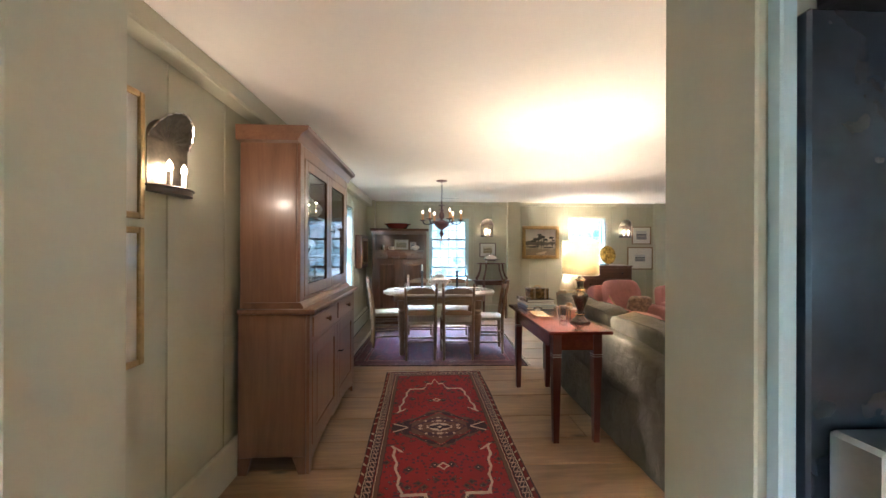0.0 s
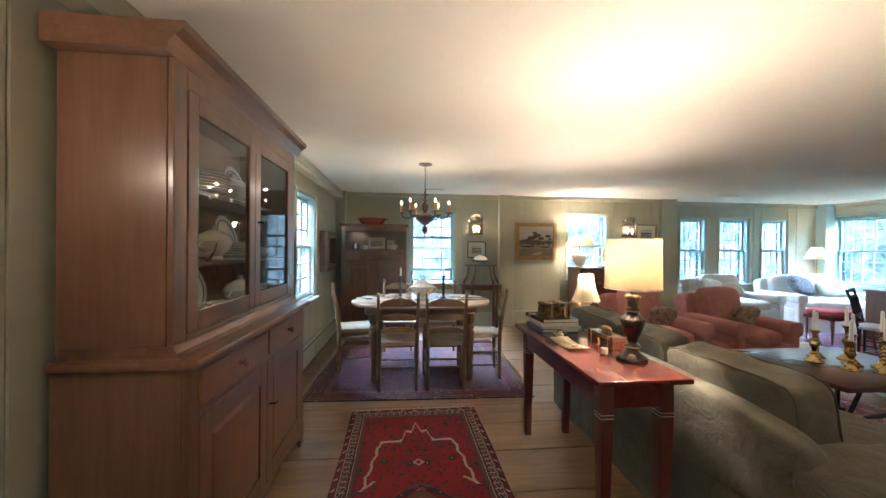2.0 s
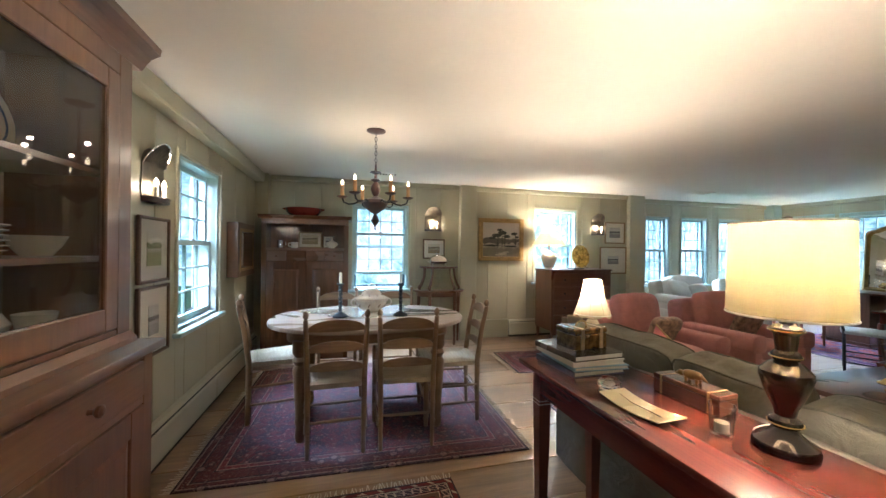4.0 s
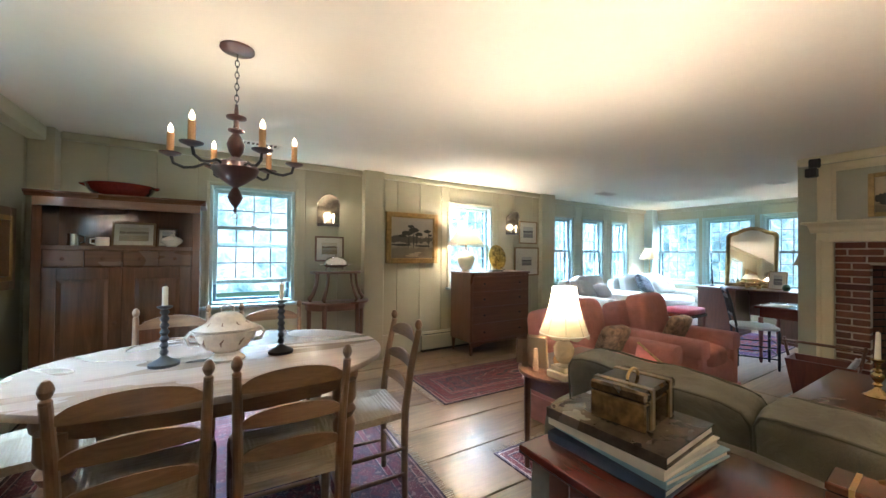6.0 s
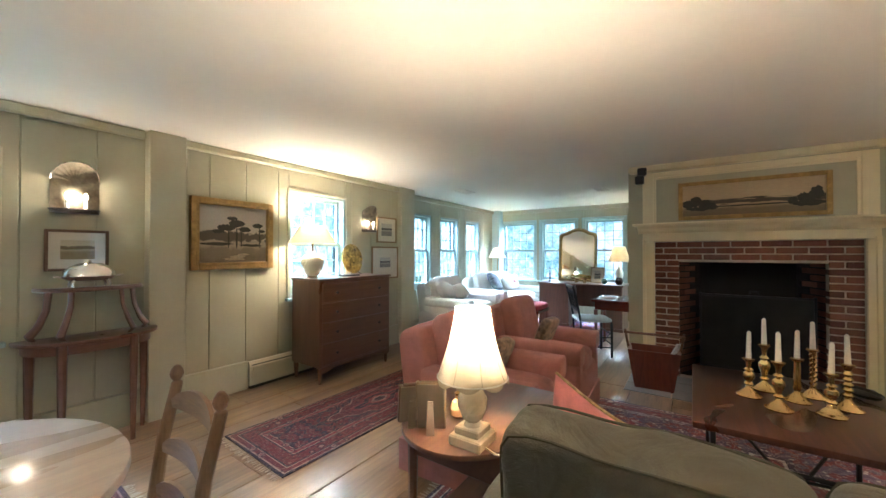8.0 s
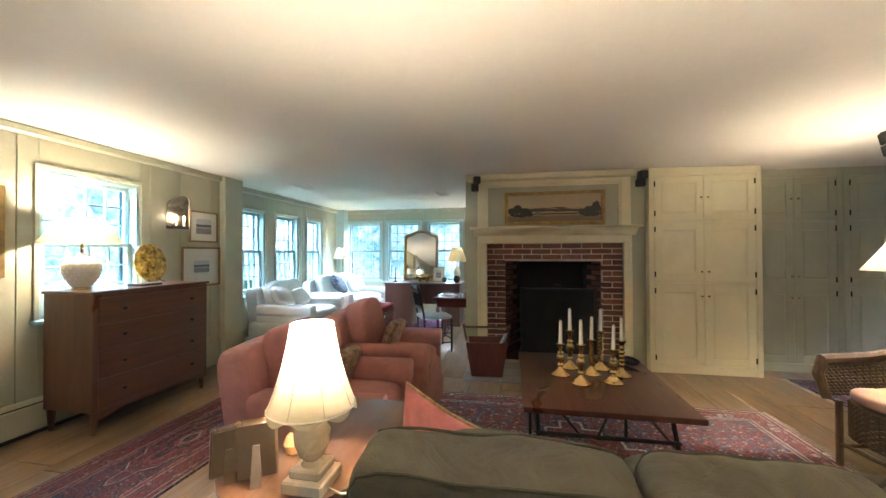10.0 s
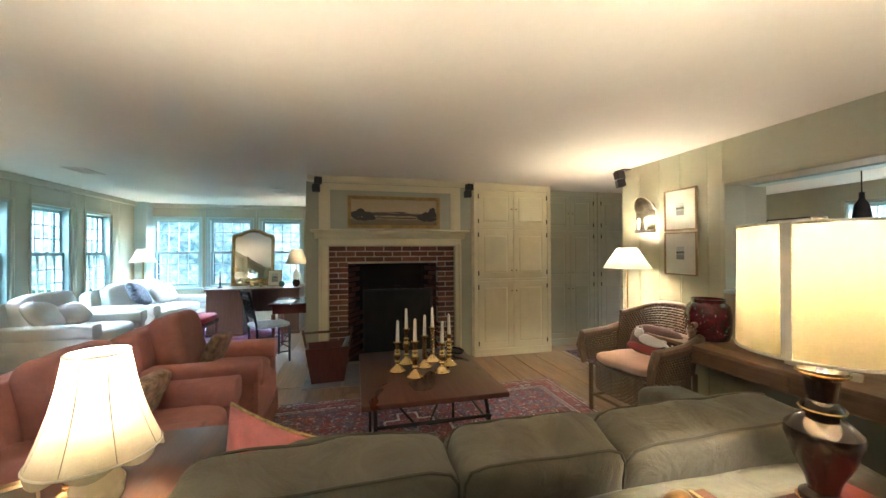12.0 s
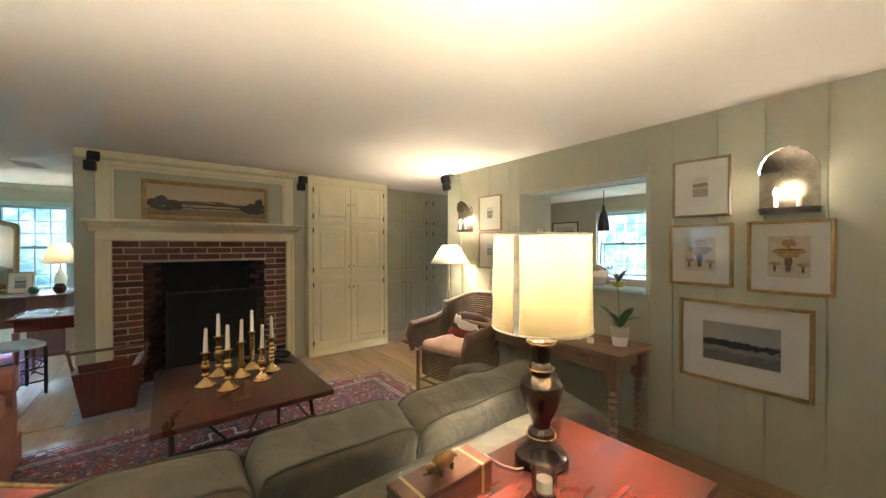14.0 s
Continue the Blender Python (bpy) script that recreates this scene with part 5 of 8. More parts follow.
oil = picture("landscape_painting", *on_north(1.865, 2.575, 1.115, 1.735), P_oil, "oil painting of pine trees in a gilt frame", M_gilt, 0.062, thick=0.04, glazed=False)
daub(oil, [(-0.07, 0.37, 0.075, 0.028), (0.02, 0.41, 0.07, 0.032), (-0.14, 0.335, 0.05, 0.018), (0.09, 0.36, 0.055, 0.024), (-0.02, 0.455, 0.045, 0.018), (-0.05, 0.28, 0.006, 0.09), (0.02, 0.28, 0.007, 0.10), (0.06, 0.27, 0.005, 0.08), (0.21, 0.40, 0.05, 0.02), (0.23, 0.30, 0.005, 0.10), (0.25, 0.35, 0.03, 0.015), (-0.14, 0.225, 0.13, 0.014), (0.15, 0.215, 0.11, 0.012)], "painted_woodland", M_paint_dark)
daub(oil, [(0.03, 0.11, 0.07, 0.012), (0.08, 0.13, 0.05, 0.010), (0.0, 0.09, 0.09, 0.012)], "painted_path", M_paint_pale)
picture("framed_study", *on_north(1.053, 1.365, 1.14, 1.415), P_study, "small framed landscape study with an ivory mat", M_walnut, 0.018, 0.055)
picture("framed_sketch", *on_north(4.01, 4.39, 1.395, 1.74), P_small, "framed pencil sketch with an ivory mat", M_lightfr, 0.02, 0.07)
picture("framed_photograph", *on_north(3.92, 4.425, 0.91, 1.345), P_small, "framed blue-grey print with a wide ivory mat", M_lightfr, 0.022, 0.13)
picture("framed_leaf_print", *on_west(4.60, 4.945, 1.062, 1.44), P_green, "framed green leaf print with an ivory mat", M_walnut, 0.018, 0.075)
picture("framed_fern_print", *on_west(4.60, 4.95, 0.64, 1.045), P_small, "framed grey fern print with an ivory mat", M_walnut, 0.018, 0.1)
picture("deep_framed_print", *on_west(6.09, 6.70, 0.985, 1.51), P_small, "small dark print in a deep wooden frame", M_walnut, 0.085, 0.075, 0.10)
picture("gilt_framed_print", *on_west(1.42, 1.89, 1.40, 1.88), P_study, "gilt-framed print beside the doorway", M_gilt, 0.025, 0.075)
picture("gilt_framed_drawing", *on_west(1.42, 1.89, 0.85, 1.37), P_small, "gilt-framed drawing beside the doorway", M_gilt, 0.025, 0.09)
picture("small_ink_print", *on_south(3.03, 3.352, 1.476, 1.835), P_small, "square framed small ink print with a wide mat", M_lightfr, 0.014, 0.1, image=(0.075, 0.11))
picture("small_ink_print", *on_south(3.03, 3.352, 1.092, 1.463), P_small, "square framed small ink print with a wide mat", M_lightfr, 0.014, 0.1, image=(0.075, 0.11))
picture("framed_flower_study", *on_south(1.21, 1.518, 1.50, 1.86), P_study, "gilt-edged framed flower study with an ivory mat", M_lightfr, 0.016, 0.1, image=(0.08, 0.12))
mush = picture("framed_mushroom_print", *on_south(1.197, 1.535, 1.075, 1.457), P_paper, "framed ochre mushroom print with an ivory mat", M_gilt, 0.018, 0.07)
mush_b = picture("framed_mushroom_print", *on_south(0.79, 1.135, 1.06, 1.458), P_paper, "framed ochre mushroom print reflecting a lamp", M_gilt, 0.018, 0.07)
picture("framed_etching", *on_south(0.86, 1.475, 0.50, 0.99), P_etch, "long grey city etching in a bright gilt frame", M_gilt, 0.02, 0.11)
M_ochre = surface("ochre_wash", (0.34, 0.22, 0.09), 0.7, vary=0.3, scale=60)
M_umber = surface("umber_wash", (0.13, 0.085, 0.04), 0.7, vary=0.3, scale=60)
for host, high in ((mush, 0.382), (mush_b, 0.398)):
    mid = high / 2
    daub(host, [(0.0, mid + 0.030, 0.068, 0.016), (0.0, mid + 0.012, 0.045, 0.016), (-0.055, mid - 0.035, 0.024, 0.010), (0.056, mid - 0.040, 0.026, 0.010), (0.0, mid + 0.075, 0.03, 0.022)], "painted_caps", M_ochre)
    daub(host, [(0.0, mid - 0.022, 0.016, 0.034), (-0.055, mid - 0.060, 0.006, 0.020), (0.056, mid - 0.064, 0.006, 0.020), (0.0, mid - 0.062, 0.012, 0.014), (0.0, mid + 0.042, 0.06, 0.004)], "painted_stems", M_umber)
lake = picture("mantel_painting", pose(4.985, 3.415, 1.586, 0, 0, -90), 1.09, 0.375, P_lake, "long dusk lake painting in a narrow gilt frame", M_gilt, 0.038, thick=0.035, glazed=False)


daub(lake, [(-0.46, 0.155, 0.05, 0.04), (-0.40, 0.18, 0.05, 0.05), (-0.33, 0.15, 0.05, 0.045), (-0.27, 0.13, 0.035, 0.035), (-0.36, 0.11, 0.13, 0.02), (0.30, 0.14, 0.03, 0.035), (0.38, 0.16, 0.05, 0.04), (0.45, 0.19, 0.045, 0.06), (0.40, 0.11, 0.11, 0.025), (0.02, 0.122, 0.38, 0.006), (0.05, 0.19, 0.09, 0.006), (0.0, 0.17, 0.05, 0.004)], "painted_woodland", M_paint_dark)


# ---- wall sconces ----
def sconce():
    s = thing("wall_sconce", Matrix(), "tin wall sconce with an arched top and two lit bulbs", "sconce", "tin wall sconces")
    w, h = 0.12, 0.22
    arch = [(-w, 0.0), (w, 0.0), (w, h)] + [(w * math.cos(a), h + 0.085 * math.sin(a)) for a in (math.pi * k / 16 for k in range(1, 16))] + [(-w, h)]
    part("back_plate", prism(arch, -0.004, -0.001, None, "y"), M_tin, s, "dimly mirrored tin back")
    # fluted scallop hood, leaning out from the wall
    bm = bmesh.new()
    n, rings = 44, 4
    rows = []
    for j in range(rings + 1):
        f = 0.22 + 0.78 * j / rings
        row = []
        for k in range(n + 1):
            b = math.pi * k / n
            g = f * (1.0 + 0.010 * f * (1 if k % 4 < 2 else -1))
            row.append(bm.verts.new((w * g * math.cos(b), -0.008 - 0.062 * f * f * math.sin(b) - 0.0012 * f * (1 if k % 4 < 2 else -1), h - 0.01 + 0.125 * g * math.sin(b))))
        rows.append(row)
    for a, b in zip(rows, rows[1:]):
        for k in range(n):
            bm.faces.new((a[k], a[k + 1], b[k + 1], b[k]))
    rim = [v.co.copy() for v in rows[-1]]
    bmesh.ops.solidify(bm, geom=bm.faces[:], thickness=0.0015)
    hood = part("hood", bm, M_tin, s, "fluted tin hood", smooth=False)
    part("crimped_rim", tube(rim, 0.0038, 6), M_silver, hood)
    tray = [(w * math.cos(a), -0.075 * math.sin(a)) for a in (math.pi * k / 14 for k in range(15))]
    part("tray", prism(tray, -0.006, 0.018), M_pewter, s)
    part("tray_rim", tube([(x * 1.02, y * 1.02, 0.02) for x, y in tray], 0.005, 6), M_pewter, s)
    for x in (-0.045, 0.045):
        part("candle_sleeve", lathe([(0.010, 0.018), (0.010, 0.085), (0.0, 0.086)], 10), M_wax, s, at=(x, -0.038, 0))
        part("flame_bulb", lathe([(0.006, 0.0), (0.0135, 0.014), (0.012, 0.028), (0.004, 0.044), (0.0, 0.05)], 10), M_flame, s, "lit flame-shaped bulb", at=(x, -0.038, 0.086))
    return s


sc0 = sconce()
sc0.matrix_basis = pose(1.195, 7.268, 1.53)
for m in (pose(3.88, 7.268, 1.53), pose(-1.048, 2.04, 1.52, 0, 0, 90), pose(-1.048, 4.77, 1.525, 0, 0, 90), pose(0.965, 1.152, 1.50, 0, 0, 180), pose(3.58, 1.152, 1.48, 0, 0, 180)):
    copy_thing(sc0, m)


# ---- pine glazed cabinet ----
cab = thing("glazed_cabinet", pose(-1.02, 2.56, 0), "tall waxed pine cabinet with glazed upper doors", "cabinet")
# local: x out into the room (front), y along the wall
L, D0, D1, ZC, ZT = 1.27, 0.40, 0.34, 0.945, 1.90
base = bmesh.new()
box(0.0, D0 - 0.022, 0.0, 0.024, 0.10, ZC - 0.03, 0.002, base)
box(0.0, D0 - 0.022, L - 0.024, L, 0.10, ZC - 0.03, 0.002, base)
box(0.0, 0.015, 0.024, L - 0.024, 0.10, ZC - 0.03, 0, base)
box(0.015, D0 - 0.022, 0.024, L - 0.024, 0.12, 0.14, 0, base)
part("lower_body", base, M_pine, cab, smooth=False)
for y0, y1 in ((0.0, 0.024), (L - 0.024, L)):
    part("side_foot", prism([(0.0, 0.0), (0.05, 0.0), (0.075, 0.098), (0.0, 0.098)], y0, y1, None, "y"), M_pine, cab, smooth=False)
    part("side_foot", prism([(D0 - 0.095, 0.098), (D0 - 0.06, 0.0), (D0 - 0.022, 0.0), (D0 - 0.022, 0.098)], y0, y1, None, "y"), M_pine, cab, smooth=False)
front = bmesh.new()
for y0, y1, z0, z1 in ((0, 0.055, 0.0, ZC - 0.03), (L - 0.055, L, 0.0, ZC - 0.03), (0.055, L - 0.055, ZC - 0.055, ZC - 0.03), (0.055, L - 0.055, 0.74, 0.765), (L / 2 - 0.02, L / 2 + 0.02, 0.765, ZC - 0.055)):
    box(D0 - 0.02, D0, y0, y1, z0, z1, 0.002, front)
part("face_frame", front, M_pine, cab, smooth=False)
skirt = [(0.055, 0.135)] + [(0.055 + (L - 0.11) * k / 24, 0.05 + 0.055 * (1 - abs(2 * k / 24 - 1) ** 3) + (0.018 if 10 <= k <= 14 else 0) * -1) for k in range(25)] + [(L - 0.055, 0.135)]
part("skirt", prism(skirt, D0 - 0.02, D0 - 0.001, None, "x"), M_pine_y, cab, "shaped pine skirt", smooth=False)
for k in range(2):
    y0 = 0.058 + k * (L / 2 - 0.038)
    y1 = y0 + L / 2 - 0.081
    dr = part("drawer", box(D0 - 0.016, D0 + 0.006, y0 + 0.002, y1 - 0.002, 0.768, ZC - 0.058, 0.004), M_pine_y, cab)
    part("knob", lathe([(0.008, 0.0), (0.007, 0.012), (0.017, 0.022), (0.017, 0.03), (0.008, 0.036), (0.0, 0.037)], 16), M_pine, dr, "turned wooden knob", at=Matrix.Translation((D0 + 0.006, (y0 + y1) / 2, 0.83)) @ pose(0, 0, 0, 0, 90, 0))
for k in range(2):
    y0 = 0.057 + k * (L / 2 - 0.055)
    y1 = y0 + L / 2 - 0.059
    d = bmesh.new()
    for a, b, lo, hi in ((y0, y0 + 0.075, 0.138, 0.737), (y1 - 0.075, y1, 0.138, 0.737), (y0 + 0.075, y1 - 0.075, 0.138, 0.22), (y0 + 0.075, y1 - 0.075, 0.655, 0.737)):
        box(D0 - 0.018, D0 + 0.003, a, b, lo, hi, 0.002, d)
    door = part("lower_door", d, M_pine, cab, smooth=False)
    f = box(D0 - 0.016, D0 - 0.006, y0 + 0.075, y1 - 0.075, 0.22, 0.655, 0)
    face = [q for q in f.faces if q.calc_center_median().x > D0 - 0.0065]
    bmesh.ops.inset_region(f, faces=face, thickness=0.035, depth=0.0)
    for v in {v for q in face for v in q.verts}:
        v.co.x = D0 + 0.001
    part("raised_panel", f, M_pine, door, smooth=False)
    if k == 1:
        part("latch", tube([(D0 + 0.003, y0 + 0.03, 0.52), (D0 + 0.03, y0 + 0.03, 0.52), (D0 + 0.034, y0 + 0.06, 0.52)], 0.005, 8), M_iron, door, "small iron turn latch")
part("counter", box(0.0, D0 + 0.035, -0.02, L + 0.02, ZC - 0.03, ZC, 0.008, steps=2), M_pine_y, cab, "thick moulded pine counter")
up = bmesh.new()
box(0.0, D1 - 0.022, 0.02, 0.044, ZC + 0.001, ZT, 0.002, up)
box(0.0, D1 - 0.022, L - 0.044, L - 0.02, ZC + 0.001, ZT, 0.002, up)
box(0.0, 0.012, 0.044, L - 0.044, ZC + 0.001, ZT, 0, up)
box(0.012, D1 - 0.022, 0.044, L - 0.044, ZT - 0.02, ZT, 0, up)
part("upper_body", up, M_pine, cab, smooth=False)
part("plinth_moulding", prism([(0.02, ZC), (D1 + 0.02, ZC), (D1 + 0.018, ZC + 0.015), (D1, ZC + 0.035), (0.02, ZC + 0.035)], 0.012, L - 0.012, None, "y"), M_pine_y, cab, smooth=False)
for z in (1.22, 1.50):
    part("shelf", box(0.012, D1 - 0.06, 0.045, L - 0.045, z, z + 0.018, 0.002), M_pine_y, cab)
front = bmesh.new()
for y0, y1, z0, z1 in ((0.02, 0.09, ZC + 0.036, ZT), (L - 0.09, L - 0.02, ZC + 0.036, ZT), (0.09, L - 0.09, ZT - 0.07, ZT), (0.09, L - 0.09, ZC + 0.036, ZC + 0.055)):
    box(D1 - 0.02, D1, y0, y1, z0, z1, 0.003, front)
part("upper_face_frame", front, M_pine, cab, smooth=False)
for k in range(2):
    y0 = 0.092 + k * (L / 2 - 0.091)
    y1 = y0 + L / 2 - 0.093
    d = bmesh.new()
    z0, z1, s = ZC + 0.058, ZT - 0.073, 0.062
    for a, b, lo, hi in ((y0, y0 + s, z0, z1), (y1 - s, y1, z0, z1), (y0 + s, y1 - s, z0, z0 + s + 0.01), (y0 + s, y1 - s, z1 - s, z1)):
        box(D1 - 0.018, D1 + 0.003, a, b, lo, hi, 0.003, d)
    door = part("glazed_door", d, M_pine, cab, smooth=False)
    g = part("pane", box(D1 - 0.010, D1 - 0.007, y0 + s, y1 - s, z0 + s + 0.01, z1 - s, 0), M_glass, door, "old clear glass pane", smooth=False)
    g.visible_shadow = False
    part("dark_bead", tube([(D1 - 0.005, y0 + s, z0 + s + 0.01), (D1 - 0.005, y1 - s, z0 + s + 0.01), (D1 - 0.005, y1 - s, z1 - s), (D1 - 0.005, y0 + s, z1 - s), (D1 - 0.005, y0 + s, z0 + s + 0.01)], 0.005, 6), M_hutch, door)
    if k == 1:
        part("latch", tube([(D1 + 0.003, y0 + 0.03, 1.42), (D1 + 0.028, y0 + 0.03, 1.42), (D1 + 0.032, y0 + 0.065, 1.42)], 0.005, 8), M_iron, door, "small iron turn latch")
part("crown", prism([(0.0, ZT), (D1, ZT), (D1 + 0.012, ZT + 0.02), (D1 + 0.03, ZT + 0.045), (D1 + 0.058, ZT + 0.062), (D1 + 0.062, ZT + 0.085), (0.0, ZT + 0.085)], -0.035, L + 0.035, None, "y"), M_pine_y, cab, "stepped crown moulding", smooth=False)
def dinner_plate(parent, r, at):
    part("plate", lathe([(0.0, 0.004), (r * 0.55, 0.004), (r * 0.68, 0.010), (r, 0.017), (r, 0.020), (r * 0.66, 0.014), (r * 0.5, 0.0), (0.0, 0.0)][::-1], 26), M_china, parent, at=at)


def plate_stack(y, z, r, count, label):
    st = thing("plate_stack", pose(-0.86, 2.56 + y, z), label, "plates", "china in the cabinet")
    for k in range(count):
        dinner_plate(st, r, pose(0.002 * (k % 3), 0.002 * (k % 2), k * 0.0125))


def show_plate(y, z, r, label):
    st = thing("standing_plate", pose(-0.975, 2.56 + y, z + r + 0.004), label, "plate", "china in the cabinet")
    dinner_plate(st, r, pose(0, 0, 0, 0, 76, 0))
    part("painted_band", tube([(0.016 + 0.25 * r * 0.8 * -math.sin(a), r * 0.8 * math.cos(a), r * 0.78 * math.sin(a)) for a in (2 * math.pi * k / 30 for k in range(31))], 0.004, 5, caps=False), M_bluepaint, st, "blue painted band")


def china_bowl(y, z, r, h, x=-0.84, mt=None):
    dish = tagged(part("china_bowl", lathe([(r * 0.5, 0.0), (r * 0.55, 0.006), (r * 0.8, h * 0.5), (r, h), (r * 0.96, h), (r * 0.75, h * 0.5), (r * 0.4, 0.012), (0.0, 0.01)], 20), mt or M_china), "pale china bowl on a cabinet shelf", "bowl", "china in the cabinet")
    dish.matrix_basis = pose(x, 2.56 + y, z)


def china_tureen(y, z, r):
    tu = thing("china_tureen", pose(-0.85, 2.56 + y, z), "lidded cream china tureen in the cabinet", "tureen", "china in the cabinet")
    part("bowl", lathe([(r * 0.5, 0.0), (r * 0.45, 0.015), (r * 0.85, 0.05), (r, 0.085), (0.0, 0.085)], 24, squash=(0.8, 1.15)), M_china, tu)
    part("lid", lathe([(r * 0.98, 0.086), (r * 0.8, 0.115), (r * 0.35, 0.135), (0.012, 0.14), (0.018, 0.155), (0.0, 0.165)], 24, squash=(0.8, 1.15)), M_china, tu)
    for e in (-1, 1):
        part("handle", tube([(0, e * r * 1.1, 0.05), (0, e * (r * 1.1 + 0.03), 0.06), (0, e * r * 1.1, 0.08)], 0.006, 6), M_china, tu)


M_bluepaint = surface("blue_china_paint", (0.12, 0.17, 0.28), 0.2)
for y, z in ((0.20, ZC + 0.037), (0.62, ZC + 0.037), (0.42, 1.239), (0.95, 1.239), (0.25, 1.519), (1.06, 1.519)):
    show_plate(y, z, 0.115 if z < 1.5 else 0.125, "cream plate with a blue band standing in the cabinet")
plate_stack(0.36, ZC + 0.037, 0.12, 5, "stack of cream china plates on the bottom shelf")
plate_stack(0.22, 1.239, 0.105, 9, "tall stack of cream china plates on the middle shelf")
plate_stack(0.85, 1.239, 0.11, 6, "stack of cream china plates on the middle shelf")
plate_stack(0.46, 1.519, 0.13, 7, "stack of broad cream platters on the top shelf")
china_tureen(0.60, 1.239, 0.095)
china_tureen(0.88, ZC + 0.037, 0.10)
china_tureen(0.78, 1.519, 0.10)
china_bowl(0.58, ZC + 0.037, 0.07, 0.06, -0.80)
china_bowl(0.22, ZC + 0.037, 0.065, 0.07, -0.79)
china_bowl(1.10, ZC + 0.037, 0.05, 0.09)
china_bowl(1.10, 1.239, 0.07, 0.06)
china_bowl(0.40, 1.239, 0.05, 0.075, -0.79, M_clear)

# ---- brown pine hutch ----
hut = thing("pine_hutch", pose(-0.88, 6.70, 0), "dark waxed pine hutch with an open top shelf", "hutch")
W, DP, H = 0.93, 0.40, 1.60
b = bmesh.new()
box(0.0, 0.024, 0.0, DP, 0.0, H, 0.002, b)
box(W - 0.024, W, 0.0, DP, 0.0, H, 0.002, b)
box(0.024, W - 0.024, DP - 0.015, DP, 0.1, H, 0, b)
for z in (0.12, 1.10, 1.245):
    box(0.024, W - 0.024, 0.0, DP - 0.015, z, z + 0.022, 0.002, b)
box(0.024, W - 0.024, 0.0, DP - 0.015, H - 0.022, H, 0, b)
part("body", b, M_hutch, hut, smooth=False)
part("crown", prism([(0.0, H), (-0.012, H), (-0.02, H + 0.012), (-0.045, H + 0.03), (-0.045, H + 0.04), (0.38, H + 0.04), (0.38, H)], -0.035, W + 0.035, None, "x"), M_hutch_x, hut, smooth=False)
part("top_rail", box(0.0, W, -0.012, -0.001, H - 0.06, H, 0.002), M_hutch_x, hut)
for x0, x1 in ((0.0, 0.05), (W - 0.05, W)):
    part("stile", box(x0, x1, -0.012, -0.001, 0.0, H - 0.061, 0.002), M_hutch, hut)
part("shelf_edge", box(0.05, W - 0.05, -0.02, -0.001, 1.242, 1.272, 0.004), M_hutch_x, hut)
for k in range(4):
    x0 = 0.054 + k * (W - 0.108) / 4
    dr = part("drawer", box(x0 + 0.002, x0 + (W - 0.108) / 4 - 0.003, -0.018, 0.0, 1.125, 1.238, 0.004), M_hutch_x, hut)
    part("knob", lathe([(0.006, 0.0), (0.006, 0.01), (0.012, 0.018), (0.0, 0.026)], 12), M_hutch, dr, at=Matrix.Translation((x0 + (W - 0.108) / 8, -0.018, 1.18)) @ pose(0, 0, 0, 90, 0, 0))
for k in range(2):
    x0 = 0.054 + k * (W - 0.108) / 2
    x1 = x0 + (W - 0.108) / 2 - 0.003
    d = bmesh.new()
    for a, b2, lo, hi in ((x0, x0 + 0.07, 0.10, 1.115), (x1 - 0.07, x1, 0.10, 1.115), (x0 + 0.07, x1 - 0.07, 0.10, 0.18), (x0 + 0.07, x1 - 0.07, 1.035, 1.115)):
        box(a, b2, -0.018, 0.0, lo, hi, 0.002, d)
    door = part("door", d, M_hutch, hut, smooth=False)
    f = box(x0 + 0.07, x1 - 0.07, -0.008, -0.001, 0.18, 1.035, 0)
    face = [q for q in f.faces if q.calc_center_median().y < -0.0075]
    bmesh.ops.inset_region(f, faces=face, thickness=0.035, depth=0.0)
    for v in {v for q in face for v in q.verts}:
        v.co.y = -0.015
    part("raised_panel", f, M_hutch, door, smooth=False)
    part("knob", lathe([(0.006, 0.0), (0.006, 0.01), (0.013, 0.02), (0.0, 0.028)], 12), M_hutch, door, at=Matrix.Translation((x1 - 0.03 if k == 0 else x0 + 0.03, -0.018, 0.72)) @ pose(0, 0, 0, 90, 0, 0))
part("plinth", box(0.05, W - 0.05, -0.012, 0.0, 0.0, 0.095, 0.003), M_hutch_x, hut)
M_redpot = surface("red_glazed_pottery", (0.16, 0.022, 0.014), 0.2, vary=0.25, scale=8, coat=0.5)
bowl = thing("red_bowl", pose(-0.46, 6.86, H + 0.04), "wide dark red glazed pottery bowl", "bowl")
part("bowl_body", lathe([(0.13, 0.0), (0.15, 0.005), (0.19, 0.05), (0.205, 0.085), (0.212, 0.09), (0.205, 0.094), (0.18, 0.05), (0.12, 0.015), (0.0, 0.012)], 36), M_redpot, bowl)
for s in (-1, 1):
    part("handle", tube([(s * 0.20, -0.035, 0.08), (s * 0.225, -0.02, 0.088), (s * 0.225, 0.02, 0.088), (s * 0.20, 0.035, 0.08)], 0.008, 8), M_redpot, bowl)
jug = thing("pewter_jug", pose(-0.71, 6.83, 1.267), "small pewter tankard on the hutch shelf", "tankard")
part("jug_body", lathe([(0.035, 0.0), (0.037, 0.01), (0.032, 0.05), (0.034, 0.09), (0.03, 0.092), (0.0, 0.02)], 18), M_silver, jug)
part("handle", tube([(0.03, 0, 0.075), (0.058, 0, 0.07), (0.058, 0, 0.03), (0.03, 0, 0.02)], 0.005, 6), M_silver, jug)
mug = thing("cream_mug", pose(-0.55, 6.80, 1.267), "cream pottery mug on the hutch shelf", "mug")
